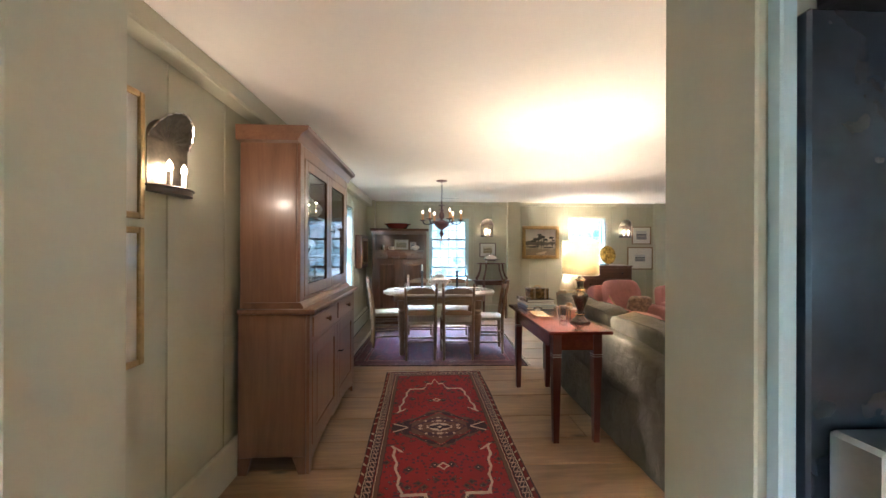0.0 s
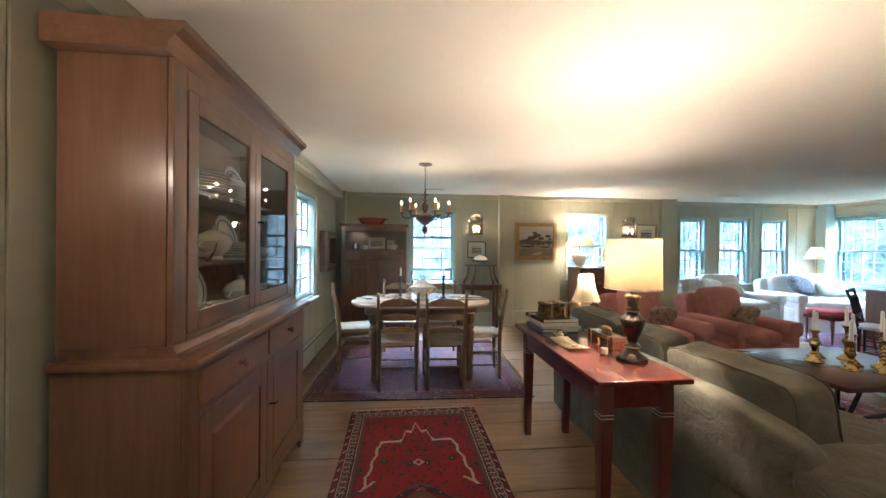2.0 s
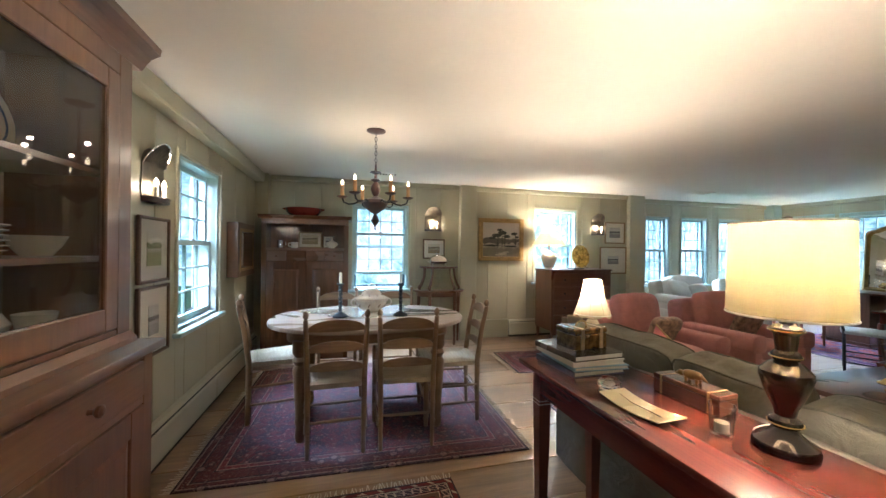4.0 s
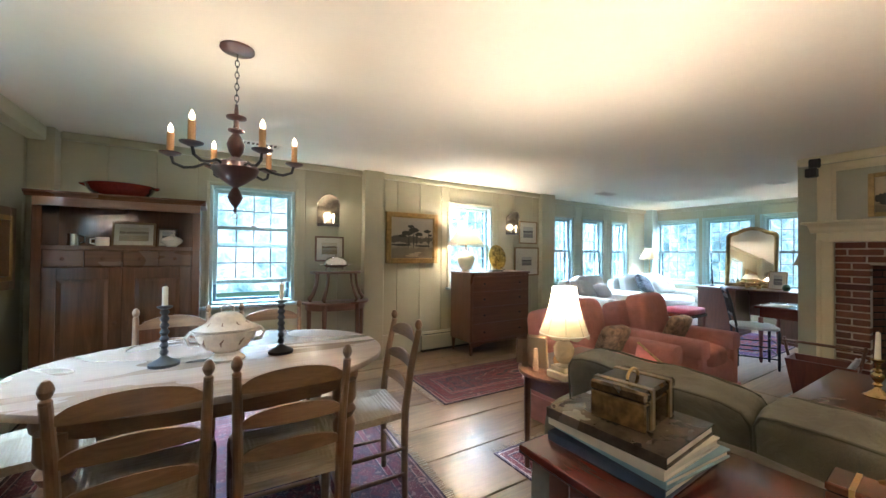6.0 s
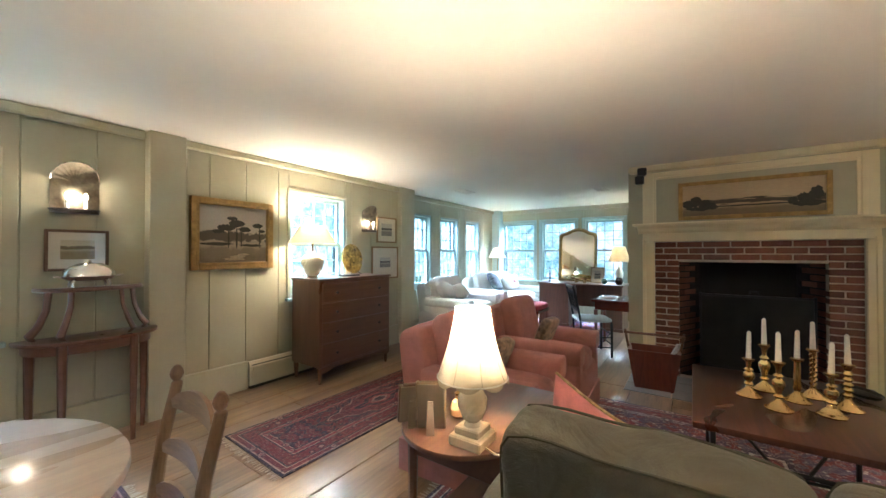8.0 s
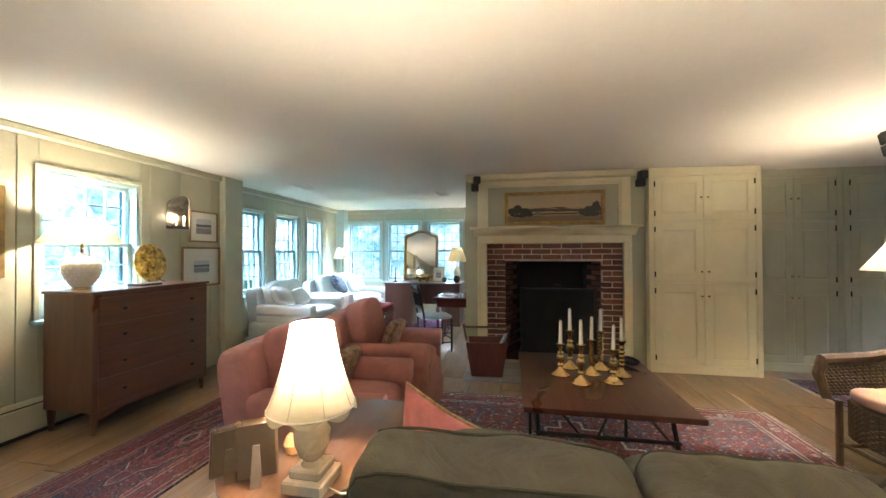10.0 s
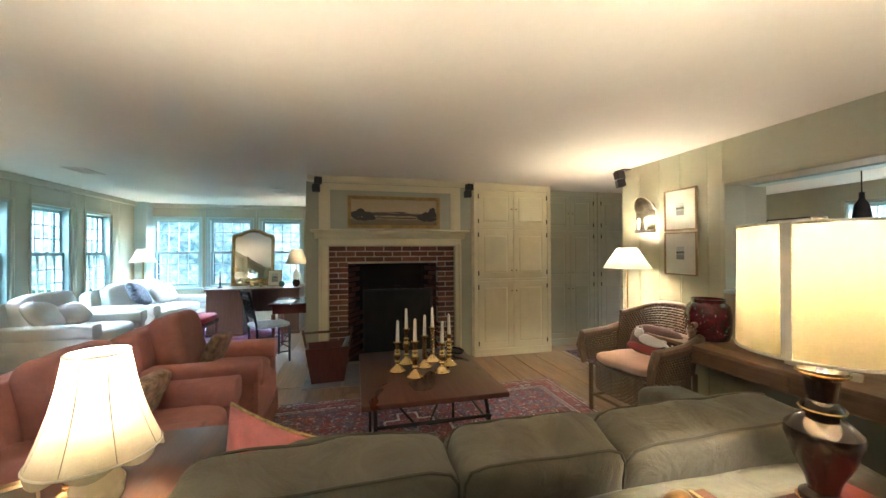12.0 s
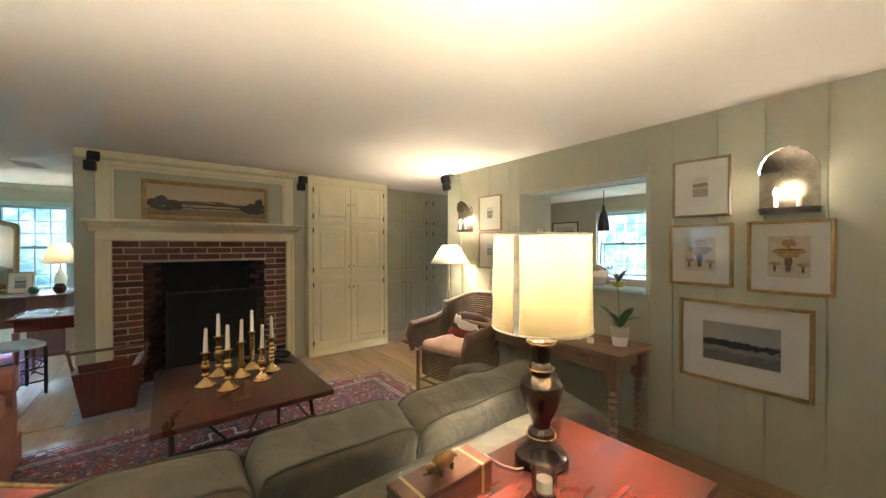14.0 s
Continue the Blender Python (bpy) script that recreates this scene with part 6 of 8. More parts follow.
part("mug_body", lathe([(0.036, 0.0), (0.04, 0.01), (0.04, 0.07), (0.036, 0.07), (0.034, 0.012), (0.0, 0.01)], 18), M_china, mug)
part("handle", tube([(-0.038, 0, 0.06), (-0.065, 0, 0.055), (-0.065, 0, 0.025), (-0.038, 0, 0.018)], 0.006, 6), M_china, mug)
picture("standing_print", pose(-0.40, 6.98, 1.267), 0.27, 0.20, P_study, "pale framed document leaning on the hutch shelf", M_lightfr, 0.014, 0.03, lean=-12)
picture("standing_photo", pose(-0.19, 7.0, 1.267), 0.13, 0.16, P_small, "small framed photograph on the hutch shelf", M_walnut, 0.012, 0.02, lean=-12)
st = thing("small_tureen", pose(-0.14, 6.80, 1.267), "small white china tureen on the hutch shelf", "tureen")
part("bowl", lathe([(0.035, 0.0), (0.03, 0.012), (0.055, 0.035), (0.065, 0.055), (0.0, 0.055)], 20, squash=(1.15, 0.85)), M_china, st)
part("lid", lathe([(0.065, 0.056), (0.055, 0.07), (0.025, 0.088), (0.01, 0.092), (0.012, 0.104), (0.0, 0.108)], 20, squash=(1.15, 0.85)), M_china, st)

# ---- two-tier wall table ----
tt = thing("tiered_side_table", pose(1.265, 7.21, 0), "dark wooden two-tier half-round side table", "side table")
half = lambda r, d, p=2.4, n=22: [(r * math.copysign(abs(math.cos(a)) ** (2 / p), math.cos(a)), -d * abs(math.sin(a)) ** (2 / p)) for a in (math.pi * k / n for k in range(n + 1))]
part("lower_shelf", prism(half(0.355, 0.30), 0.70, 0.722, None, "z", 0.004), M_chest, tt)
part("upper_shelf", prism(half(0.27, 0.22), 1.015, 1.035, None, "z", 0.004), M_chest, tt)
part("gallery", tube([(x, y + 0.004, 1.038) for x, y in half(0.262, 0.212)], 0.004, 6), M_chest, tt)
for s in (-1, 1):
    part("scroll_bracket", tube([(s * 0.27, -0.06, 0.722), (s * 0.285, -0.07, 0.75), (s * 0.25, -0.07, 0.80), (s * 0.215, -0.07, 0.90), (s * 0.205, -0.06, 1.015)], [0.022, 0.03, 0.026, 0.022, 0.024], 10, flat=0.6), M_chest_z, tt)
    part("scroll_bracket", tube([(s * 0.16, -0.20, 0.722), (s * 0.175, -0.215, 0.75), (s * 0.15, -0.195, 0.82), (s * 0.125, -0.175, 0.92), (s * 0.12, -0.165, 1.015)], [0.018, 0.024, 0.02, 0.017, 0.018], 10, flat=0.6), M_chest_z, tt)
    part("leg", tube([(s * 0.28, -0.04, 0.70), (s * 0.28, -0.04, 0.35), (s * 0.275, -0.04, 0.0)], [0.026, 0.021, 0.014], 8), M_chest_z, tt)
    part("leg", tube([(s * 0.17, -0.24, 0.70), (s * 0.17, -0.24, 0.35), (s * 0.17, -0.235, 0.0)], [0.026, 0.021, 0.014], 8), M_chest_z, tt)
part("apron", prism(half(0.315, 0.265), 0.64, 0.699), M_chest, tt)
dome = thing("silver_dish_cover", pose(1.24, 7.11, 1.036), "domed silver breakfast dish on four feet", "serving dish")
part("dish", lathe([(0.0, 0.035), (0.10, 0.045), (0.135, 0.065), (0.142, 0.072), (0.0, 0.072)], 28, squash=(1, 0.62)), M_silver, dome)
part("cover", lathe([(0.132, 0.073), (0.125, 0.105), (0.10, 0.135), (0.06, 0.155), (0.0, 0.162)], 28, squash=(1, 0.62)), M_silver, dome)
part("finial", lathe([(0.004, 0.16), (0.010, 0.172), (0.0, 0.18)], 10), M_silver, dome)
for s in (-1, 1):
    part("handle", tube([(s * 0.135, -0.02, 0.07), (s * 0.165, -0.015, 0.075), (s * 0.165, 0.015, 0.075), (s * 0.135, 0.02, 0.07)], 0.005, 6), M_silver, dome)
    for y in (-0.05, 0.05):
        part("foot", tube([(s * 0.08, y, 0.05), (s * 0.09, y * 1.1, 0.02), (s * 0.085, y * 1.1, 0.0)], 0.007, 6), M_silver, dome)

# ---- chest of drawers ----
chs = thing("chest_of_drawers", pose(2.76, 6.76, 0), "dark walnut chest of four drawers", "chest of drawers")
W, DP, H = 0.96, 0.44, 1.01
part("carcass", box(0.0, W, 0.0, DP, 0.16, H - 0.022, 0.003), M_chest_z, chs, smooth=False)
part("top", box(-0.014, W + 0.014, -0.018, DP + 0.004, H - 0.022, H, 0.005), M_chest, chs)
part("base_rail", prism([(0.0, 0.16), (0.0, 0.11), (0.06, 0.10), (0.2, 0.135), (W - 0.2, 0.135), (W - 0.06, 0.10), (W, 0.11), (W, 0.16)], 0.0, 0.02, None, "y"), M_chest, chs, smooth=False)
for x in (0.03, W - 0.03):
    for y in (0.03, DP - 0.03):
        part("leg", tube([(x, y, 0.16), (x, y, 0.08), (x, y, 0.0)], [0.026, 0.021, 0.014], 10), M_chest_z, chs)
zs = [0.175, 0.385, 0.585, 0.775, 0.965]
for z0, z1 in zip(zs, zs[1:]):
    dr = part("drawer", box(0.03, W - 0.03, -0.014, 0.001, z0 + 0.004, z1 - 0.004, 0.004), M_chest, chs)
    for x in (0.19, W - 0.19):
        part("knob", lathe([(0.006, 0.0), (0.006, 0.008), (0.014, 0.016), (0.012, 0.024), (0.0, 0.027)], 14), M_iron, dr, "dark round knob", at=Matrix.Translation((x, -0.014, (z0 + z1) / 2)) @ pose(0, 0, 0, 90, 0, 0))

# ---- console behind the sofa ----
con = thing("console_table", pose(0.84, 2.755, 0), "long red mahogany console table behind the sofa", "table")
W, LN = 0.425, 1.155
part("tabletop", box(0.0, W, 0.0, LN, 0.736, 0.76, 0.006, steps=2), M_mahog, con, "polished red-brown top")
for x0, x1, y0, y1 in ((0.05, 0.07, 0.11, LN - 0.11), (W - 0.07, W - 0.05, 0.11, LN - 0.11), (0.085, W - 0.085, 0.065, 0.085), (0.085, W - 0.085, LN - 0.085, LN - 0.065)):
    part("apron", box(x0, x1, y0, y1, 0.62, 0.735, 0.002), M_mahog, con)
for x in (0.075, W - 0.075):
    for y in (0.09, LN - 0.09):
        bm = bmesh.new()
        tube([(x, y, 0.0), (x, y, 0.60), (x, y, 0.735)], [0.026, 0.041, 0.041], 4, bm)
        bmesh.ops.rotate(bm, verts=bm.verts[:], cent=(x, y, 0), matrix=Matrix.Rotation(radians(45), 3, "Z"))
        leg = part("leg", bm, M_mahog_z, con, smooth=False)
        for z in (0.575, 0.59):
            part("inlay_line", box(x - 0.0297, x + 0.0297, y - 0.0297, y + 0.0297, z, z + 0.003, 0), M_mat_white, leg, smooth=False)

# ---- sofa ----
sofa = thing("sofa", pose(1.33, 2.25, 0.006), "olive green linen slipcovered three-seat sofa", "sofa")
LS, DS = 2.08, 0.92
bm = bmesh.new()
n, zl = 60, 8
ring = []
for j in range(zl + 1):
    z = 0.60 * j / zl
    row = []
    per = [(0.0, 0.0, 1, 0), (DS, 0.0, 0, 1), (DS, LS, -1, 0), (0.0, LS, 0, -1)]
    for q in range(4):
        (xa, ya, *_), (xb, yb, *_) = per[q], per[(q + 1) % 4]
        m = 30 if q % 2 else 14
        for k in range(m):
            u = k / m
            x, y = xa + (xb - xa) * u, ya + (yb - ya) * u
            w = 0.010 * noise.noise(Vector((x * 7, y * 7, 0.3))) + 0.016 * noise.noise(Vector((x * 3, y * 3, z * 4))) * (1 - 0.4 * z)
            flare = 0.02 * (1 - z / 0.6)
            nx, ny = ((0, -1), (1, 0), (0, 1), (-1, 0))[q]
            row.append(bm.verts.new((x + nx * (w + flare), y + ny * (w + flare), z)))
    ring.append(row)
for a, b in zip(ring, ring[1:]):
    for k in range(len(a)):
        bm.faces.new((a[k], a[(k + 1) % len(a)], b[(k + 1) % len(b)], b[k]))
bm.faces.new(ring[-1])
for v in ring[-1]:
    v.co.z = 0.38
for v in ring[-2]:
    v.co.z = min(v.co.z, 0.37)
part("slipcover_base", bm, M_sofa, sofa, "loose creased olive slipcover to the floor")
part("back", pad(0.075, LS / 2 - 0.13, 0.19, 5.0, 12, 0, 3, 0.010, None, (0.06, LS / 2, 0.51)), M_sofa, sofa)
for s, y in ((0, 0.13), (1, LS - 0.13)):
    bm = pad(DS / 2 - 0.005, 0.125, 0.15, 5.5, 14, 0, s + 7, 0.014, None, (DS / 2, y, 0.475))
    part("arm", bm, M_sofa, sofa)
for k in range(3):
    y = 0.26 + (LS - 0.52) * (k + 0.5) / 3
    part("seat_cushion", pad(0.34, (LS - 0.54) / 6, 0.085, 4.0, 9, 0.0, k, 0.008, None, (0.56, y, 0.45)), M_sofa, sofa)
for k, (y0, y1) in enumerate(((0.25, 0.935), (0.945, 1.385), (1.393, 2.01))):
    yc, hy = (y0 + y1) / 2, (y1 - y0) / 2
    cus = part("back_cushion", pad(0.092, hy, 0.185, 9.0, 21, 0, 20 + k, 0.018, None, (0, 0, 0)), M_sofa, sofa, at=pose(0.222, yc, 0.630 + 0.006 * (k - 1), 1.5 * (k - 1), -8, k * 2 - 2))
    for side in (-0.078, 0.078):
        line = []
        for j in range(49):
            a = 2 * math.pi * j / 48
            c, s_ = math.cos(a), math.sin(a)
            far = (abs(c) ** 9 + abs(s_) ** 9) ** (1 / 9)
            p = Vector((side, hy * 0.985 * c / far, 0.183 * s_ / far))
            p.z += 0.013 * noise.noise(p * 6 + Vector(((20 + k) * 3.1, 0, 0)))
            line.append(p)
        part("piping", tube(line, 0.0042, 6, caps=False), M_piping, cus, "dark corded piping")


# ---- terracotta armchairs ----
def arm_chair(name, m, label, group, cover, wide=0.78, deep=0.80, trimmed=True):
    """Faces -y; origin at the middle of the base."""
    c = thing(name, m, label, "armchair", group)
    hw, hd = wide / 2, deep / 2
    part("base", pad(hw - 0.02, hd - 0.01, 0.20, 12.0, 9, 0, 2, 0.006, None, (0, 0, 0.2)), cover, c)
    part("skirt", prism([(-hw + 0.01, -hd), (hw - 0.01, -hd), (hw - 0.01, hd - 0.02), (-hw + 0.01, hd - 0.02)], 0.0, 0.18), cover, c, smooth=False)
    for s in (-1, 1):
        bm = bmesh.new()
        roll = [(s * (hw - 0.02 - 0.075) + 0.08 * math.copysign(abs(math.cos(a)) ** 0.5, math.cos(a)), 0.53 + 0.07 * math.copysign(abs(math.sin(a)) ** 0.5, math.sin(a))) for a in (2 * math.pi * (k + 0.5) / 24 for k in range(24))]
        prism(roll, -hd, hd - 0.16, bm, "y", 0.012)
        box(min(s * (hw - 0.15), s * (hw - 0.035)), max(s * (hw - 0.15), s * (hw - 0.035)), -hd + 0.01, hd - 0.14, 0.10, 0.52, 0.02, bm)
        part("arm", bm, cover, c)
    part("back", pad(hw - 0.05, 0.10, 0.31, 9.0, 11, 0, 5, 0.006), cover, c, at=pose(0, hd - 0.10, 0.50, -9, 0, 0))
    part("seat_cushion", pad(hw - 0.165, hd - 0.13, 0.085, 4.5, 9, 0, 4, 0.006, None, (0, -0.12, 0.43)), cover, c)
    part("back_cushion", pad(hw - 0.165, 0.095, 0.235, 5.0, 11, 0, 9, 0.014), cover, c, at=pose(0, hd - 0.235, 0.655, -12, 0, 0))
    return c


M_tapestry = surface("tapestry_cloth", (0.34, 0.23, 0.16), 0.95, vary=0.6, scale=22, fine=120, bump=0.4, sheen=0.2)
for (x, y, tn) in ((2.60, 4.90, 3), (3.53, 4.89, 2)):
    arm_chair("armchair", pose(x, y, 0.004, 0, 0, tn), "terracotta linen armchair with rolled arms", "terracotta armchairs", M_pink)
    cu = tagged(part("throw_cushion", pad(0.14, 0.042, 0.115, 4.5, 9, 0, 3, 0.006), M_tapestry), "small brown tapestry throw cushion on an armchair", "cushion", "tapestry cushions")
    cu.matrix_basis = pose(x + 0.12, y - 0.02, 0.60, 22, 0, tn - 8)

# ---- end table with its lamp ----
et = thing("end_table", pose(1.88, 4.56, 0.004), "round-ended walnut end table with a drawer", "side table")
top = [(0.38, -0.25), (0.38, 0.25)] + [(-0.05 + 0.29 * math.cos(a), 0.25 * math.sin(a)) for a in (math.pi / 2 + math.pi * k / 20 for k in range(21))]
part("tabletop", prism(top, 0.60, 0.62, None, "z", 0.004), M_chest, et)
part("drawer_box", box(-0.16, 0.37, -0.22, 0.22, 0.46, 0.599, 0.003), M_chest, et)
for x, y in ((-0.16, -0.2), (-0.16, 0.2), (0.35, -0.2), (0.35, 0.2)):
    part("leg", tube([(x, y, 0.0), (x, y, 0.46), (x, y, 0.599)], [0.014, 0.02, 0.022], 8), M_chest_z, et)
part("lower_shelf", box(-0.15, 0.36, -0.2, 0.2, 0.14, 0.158, 0.003), M_chest, et)


def lamp_shade(r0, r1, z0, z1, bell=0.0, panels=0, seg=40):
    """An open shade of thin cloth, wider below; panels give it scalloped gores."""
    bm = bmesh.new()
    rows = []
    for j in range(13):
        u = j / 12
        r = r0 + (r1 - r0) * u - bell * math.sin(math.pi * u)
        row = []
        for k in range(seg):
            a = 2 * math.pi * k / seg
            g = 1 - (0.045 * abs(math.sin(a * panels / 2)) ** 0.5 if panels else 0) * -1 * (1 - 0.6 * u) - (0.03 if panels else 0)
            dz = -0.02 * abs(math.sin(a * panels / 2)) * (1 - u) ** 4 if panels else 0
            row.append(bm.verts.new((r * g * math.cos(a), r * g * math.sin(a), z0 + (z1 - z0) * u + dz)))
        rows.append(row)
    for a, b in zip(rows, rows[1:]):
        for k in range(seg):
            bm.faces.new((a[k], a[(k + 1) % seg], b[(k + 1) % seg], b[k]))
    return bm


def shade_wires(parent, r1, z1, r0, z0, hub):
    part("top_ring", tube([(r1 * math.cos(a), r1 * math.sin(a), z1) for a in (2 * math.pi * k / 30 for k in range(31))], 0.003, 5, caps=False), M_mat_white, parent)
    part("bottom_ring", tube([(r0 * math.cos(a), r0 * math.sin(a), z0) for a in (2 * math.pi * k / 30 for k in range(31))], 0.003, 5, caps=False), M_mat_white, parent)
    for k in range(3):
        a = 2 * math.pi * k / 3
        part("spider_wire", tube([(0, 0, hub), (r1 * math.cos(a), r1 * math.sin(a), z1)], 0.0018, 5), M_brass, parent)


M_alab = surface("cream_alabaster", (0.72, 0.60, 0.42), 0.25, vary=0.1, scale=10, coat=0.3, bump=0.02)
lm = thing("alabaster_lamp", pose(1.665, 4.457, 0.624), "lit table lamp with a fluted bell shade", "lamp")
bs = bmesh.new()
box(-0.06, 0.06, -0.06, 0.06, 0.0, 0.035, 0.005, bs)
box(-0.045, 0.045, -0.045, 0.045, 0.035, 0.06, 0.004, bs)
part("plinth", bs, M_alab, lm)
part("turned_body", lathe([(0.03, 0.06), (0.02, 0.072), (0.034, 0.085), (0.048, 0.12), (0.05, 0.15), (0.036, 0.175), (0.026, 0.185), (0.05, 0.195), (0.052, 0.21), (0.03, 0.225), (0.012, 0.235), (0.012, 0.27), (0.0, 0.27)], 26), M_alab, lm)
sh = part("shade", lamp_shade(0.121, 0.060, 0.225, 0.45, 0.010, 8, 64), M_shade, lm, "fluted white silk bell shade")
shade_wires(lm, 0.058, 0.45, 0.118, 0.222, 0.44)
for k in range(8):
    a = 2 * math.pi * k / 8
    part("shade_rib", tube([(r * math.cos(a), r * math.sin(a), 0.225 + 0.225 * u) for u, r in ((j / 6, 0.955 * (0.121 - 0.061 * j / 6 - 0.010 * math.sin(math.pi * j / 6))) for j in range(7))], 0.0022, 5), M_tin, sh, "thin wire rib inside the shade")
part("bulb", lathe([(0.012, 0.27), (0.016, 0.30), (0.03, 0.335), (0.028, 0.36), (0.0, 0.375)], 14), glowing("frosted_bulb", (1.0, 0.85, 0.6), 6.0), lm)
part("cord", tube([(-0.02, -0.06, 0.008), (-0.03, -0.10, 0.004), (-0.02, -0.135, 0.004), (-0.01, -0.152, -0.01), (-0.005, -0.158, -0.2), (-0.005, -0.16, -0.6)], 0.003, 6), M_wax, lm, "pale lamp cord")
picture("desk_photograph", pose(1.655, 4.725, 0.624, 0, 0, 140), 0.085, 0.155, P_small, "wooden standing photograph frame on the end table", M_walnut, 0.014, lean=-14)
picture("desk_photograph", pose(1.66, 4.625, 0.624, 0, 0, 122), 0.105, 0.185, P_small, "wooden standing photograph frame on the end table", M_lightfr, 0.014, lean=-14)
pf = thing("perfume_bottle", pose(1.80, 4.60, 0.624), "small amber glass bottle with a stopper", "bottle")
part("bottle_body", lathe([(0.02, 0.0), (0.03, 0.01), (0.034, 0.035), (0.024, 0.06), (0.01, 0.07), (0.012, 0.078), (0.0, 0.08)], 18), surface("amber_ceramic", (0.45, 0.25, 0.10), 0.15, coat=0.5), pf)
part("stopper", lathe([(0.008, 0.08), (0.012, 0.092), (0.0, 0.104)], 10), M_brass, pf)

# ---- coffee table with brass candlesticks ----
ct = thing("coffee_table", pose(2.92, 3.465, 0.008), "square dark mahogany coffee table on black iron legs", "coffee table")
part("tabletop", box(-0.475, 0.475, -0.385, 0.385, 0.522, 0.55, 0.005, steps=2), timber("coffee_mahogany", (0.055, 0.018, 0.012), (0.12, 0.042, 0.024), "x", 0.28, 0.3, 1.0, 0.0, 0.0, 0.1), ct)
for y in (-0.31, 0.31):
    for s in (-1, 1):
        part("iron_leg", tube([(s * 0.40, y, 0.0), (s * 0.40, y, 0.30), (s * 0.30, y, 0.49), (s * 0.30, y, 0.521)], 0.011, 8), M_iron, ct, "bent black iron leg")
    part("side_bar", tube([(-0.38, y, 0.35), (0.38, y, 0.35)], 0.008, 8), M_iron, ct)
for s in (-1, 1):
    part("cross_bar", tube([(s * 0.395, -0.31, 0.40), (s * 0.395, 0.31, 0.40)], 0.009, 8), M_iron, ct)
for y in (-0.20, 0.20):
    part("brace", tube([(-0.39, y * 1.5, 0.40), (0.0, y * 0.2, 0.20), (0.39, y * 1.5, 0.40)], 0.008, 8), M_iron, ct)


def brass_stick(m, high, style):
    c = thing("brass_candlestick", m, "polished brass candlestick with an ivory taper", "candlestick", "brass candlesticks on the coffee table")
    foot = [(0.050, 0.0), (0.052, 0.005), (0.047, 0.009), (0.036, 0.014), (0.030, 0.024), (0.016, 0.036), (0.011, 0.05)]
    if style == "column":
        mid = [(0.014, 0.055), (0.016, 0.06), (0.0115, high - 0.02), (0.018, high - 0.016)]
        seg = 20
    elif style == "beehive":
        mid = []
        for k in range(5):
            mid += [(0.010, 0.055 + k * (high - 0.09) / 5), (0.021 - 0.001 * k, 0.055 + (k + 0.5) * (high - 0.09) / 5)]
        mid += [(0.010, high - 0.03)]
    else:
        mid = [(0.020, 0.06), (0.010, 0.07), (0.016, high * 0.42), (0.025, high * 0.52), (0.022, high * 0.60), (0.009, high * 0.66), (0.02, high * 0.70), (0.009, high * 0.75), (0.012, high * 0.9)]
    cap = [(0.024, high - 0.008), (0.025, high - 0.003), (0.014, high), (0.0, high)]
    bm = lathe(foot + ([] if style == "twist" else mid) + ([(0.012, 0.06)] if style == "twist" else cap), 8 if style == "octagon" else 22)
    if style == "twist":
        for ph in (0, math.pi):
            tube([(0.009 * math.cos(ph + u * 22), 0.009 * math.sin(ph + u * 22), 0.055 + u * (high - 0.075)) for u in (k / 50 for k in range(51))], 0.0065, 6, bm)
        lathe([(0.012, high - 0.025), (0.014, high - 0.015)] + cap, 20, bm)
    part("stick", bm, M_brass, c)
    part("candle", lathe([(0.0115, 0.0), (0.0105, 0.04), (0.0085, 0.125), (0.003, 0.132), (0.0, 0.133)], 12), M_wax, c, "white wax taper", at=pose(0, 0, high, random.uniform(-1.5, 1.5), random.uniform(-1.5, 1.5), 0))
    part("wick", tube([(0, 0, high + 0.13), (0.001, 0, high + 0.142)], 0.0012, 5), M_black, c)
    return c


for x, y, h, st in ((2.93, 3.62, 0.185, "baluster"), (3.07, 3.545, 0.235, "baluster"), (2.80, 3.53, 0.215, "baluster"), (2.97, 3.44, 0.205, "column"), (3.08, 3.365, 0.235, "twist"), (2.84, 3.355, 0.185, "octagon"), (2.97, 3.275, 0.205, "beehive")):
    brass_stick(pose(x, y, 0.558), h, st)
tray = thing("small_tray", pose(3.27, 3.16, 0.558, 0, 0, 20), "small dark oval tray on the coffee table", "tray")
part("tray_body", lathe([(0.0, 0.004), (0.085, 0.004), (0.098, 0.016), (0.102, 0.016), (0.088, 0.0), (0.0, 0.0)][::-1], 26, squash=(1, 0.6)), M_iron, tray)


# ---- more lamps ----
M_bronze = surface("dark_bronze", (0.022, 0.014, 0.009), 0.24, 0.3, 0.3, 8, 60, 0.04, coat=0.4)
M_bulb = bpy.data.materials["frosted_bulb"]
l2 = thing("drum_shade_lamp", pose(1.155, 3.015, 0.76), "lit bronze urn lamp with a cream drum shade", "lamp")
part("base", lathe([(0.068, 0.0), (0.07, 0.008), (0.066, 0.022), (0.05, 0.032), (0.034, 0.045), (0.026, 0.06), (0.0, 0.06)], 30), M_bronze, l2)
part("urn_body", lathe([(0.024, 0.058), (0.036, 0.068), (0.034, 0.08), (0.022, 0.09), (0.026, 0.11), (0.044, 0.15), (0.056, 0.19), (0.055, 0.205), (0.036, 0.225), (0.024, 0.232), (0.032, 0.24), (0.03, 0.25), (0.022, 0.26), (0.026, 0.30), (0.036, 0.31), (0.036, 0.318), (0.016, 0.328), (0.011, 0.36), (0.0, 0.36)], 30), M_bronze, l2)
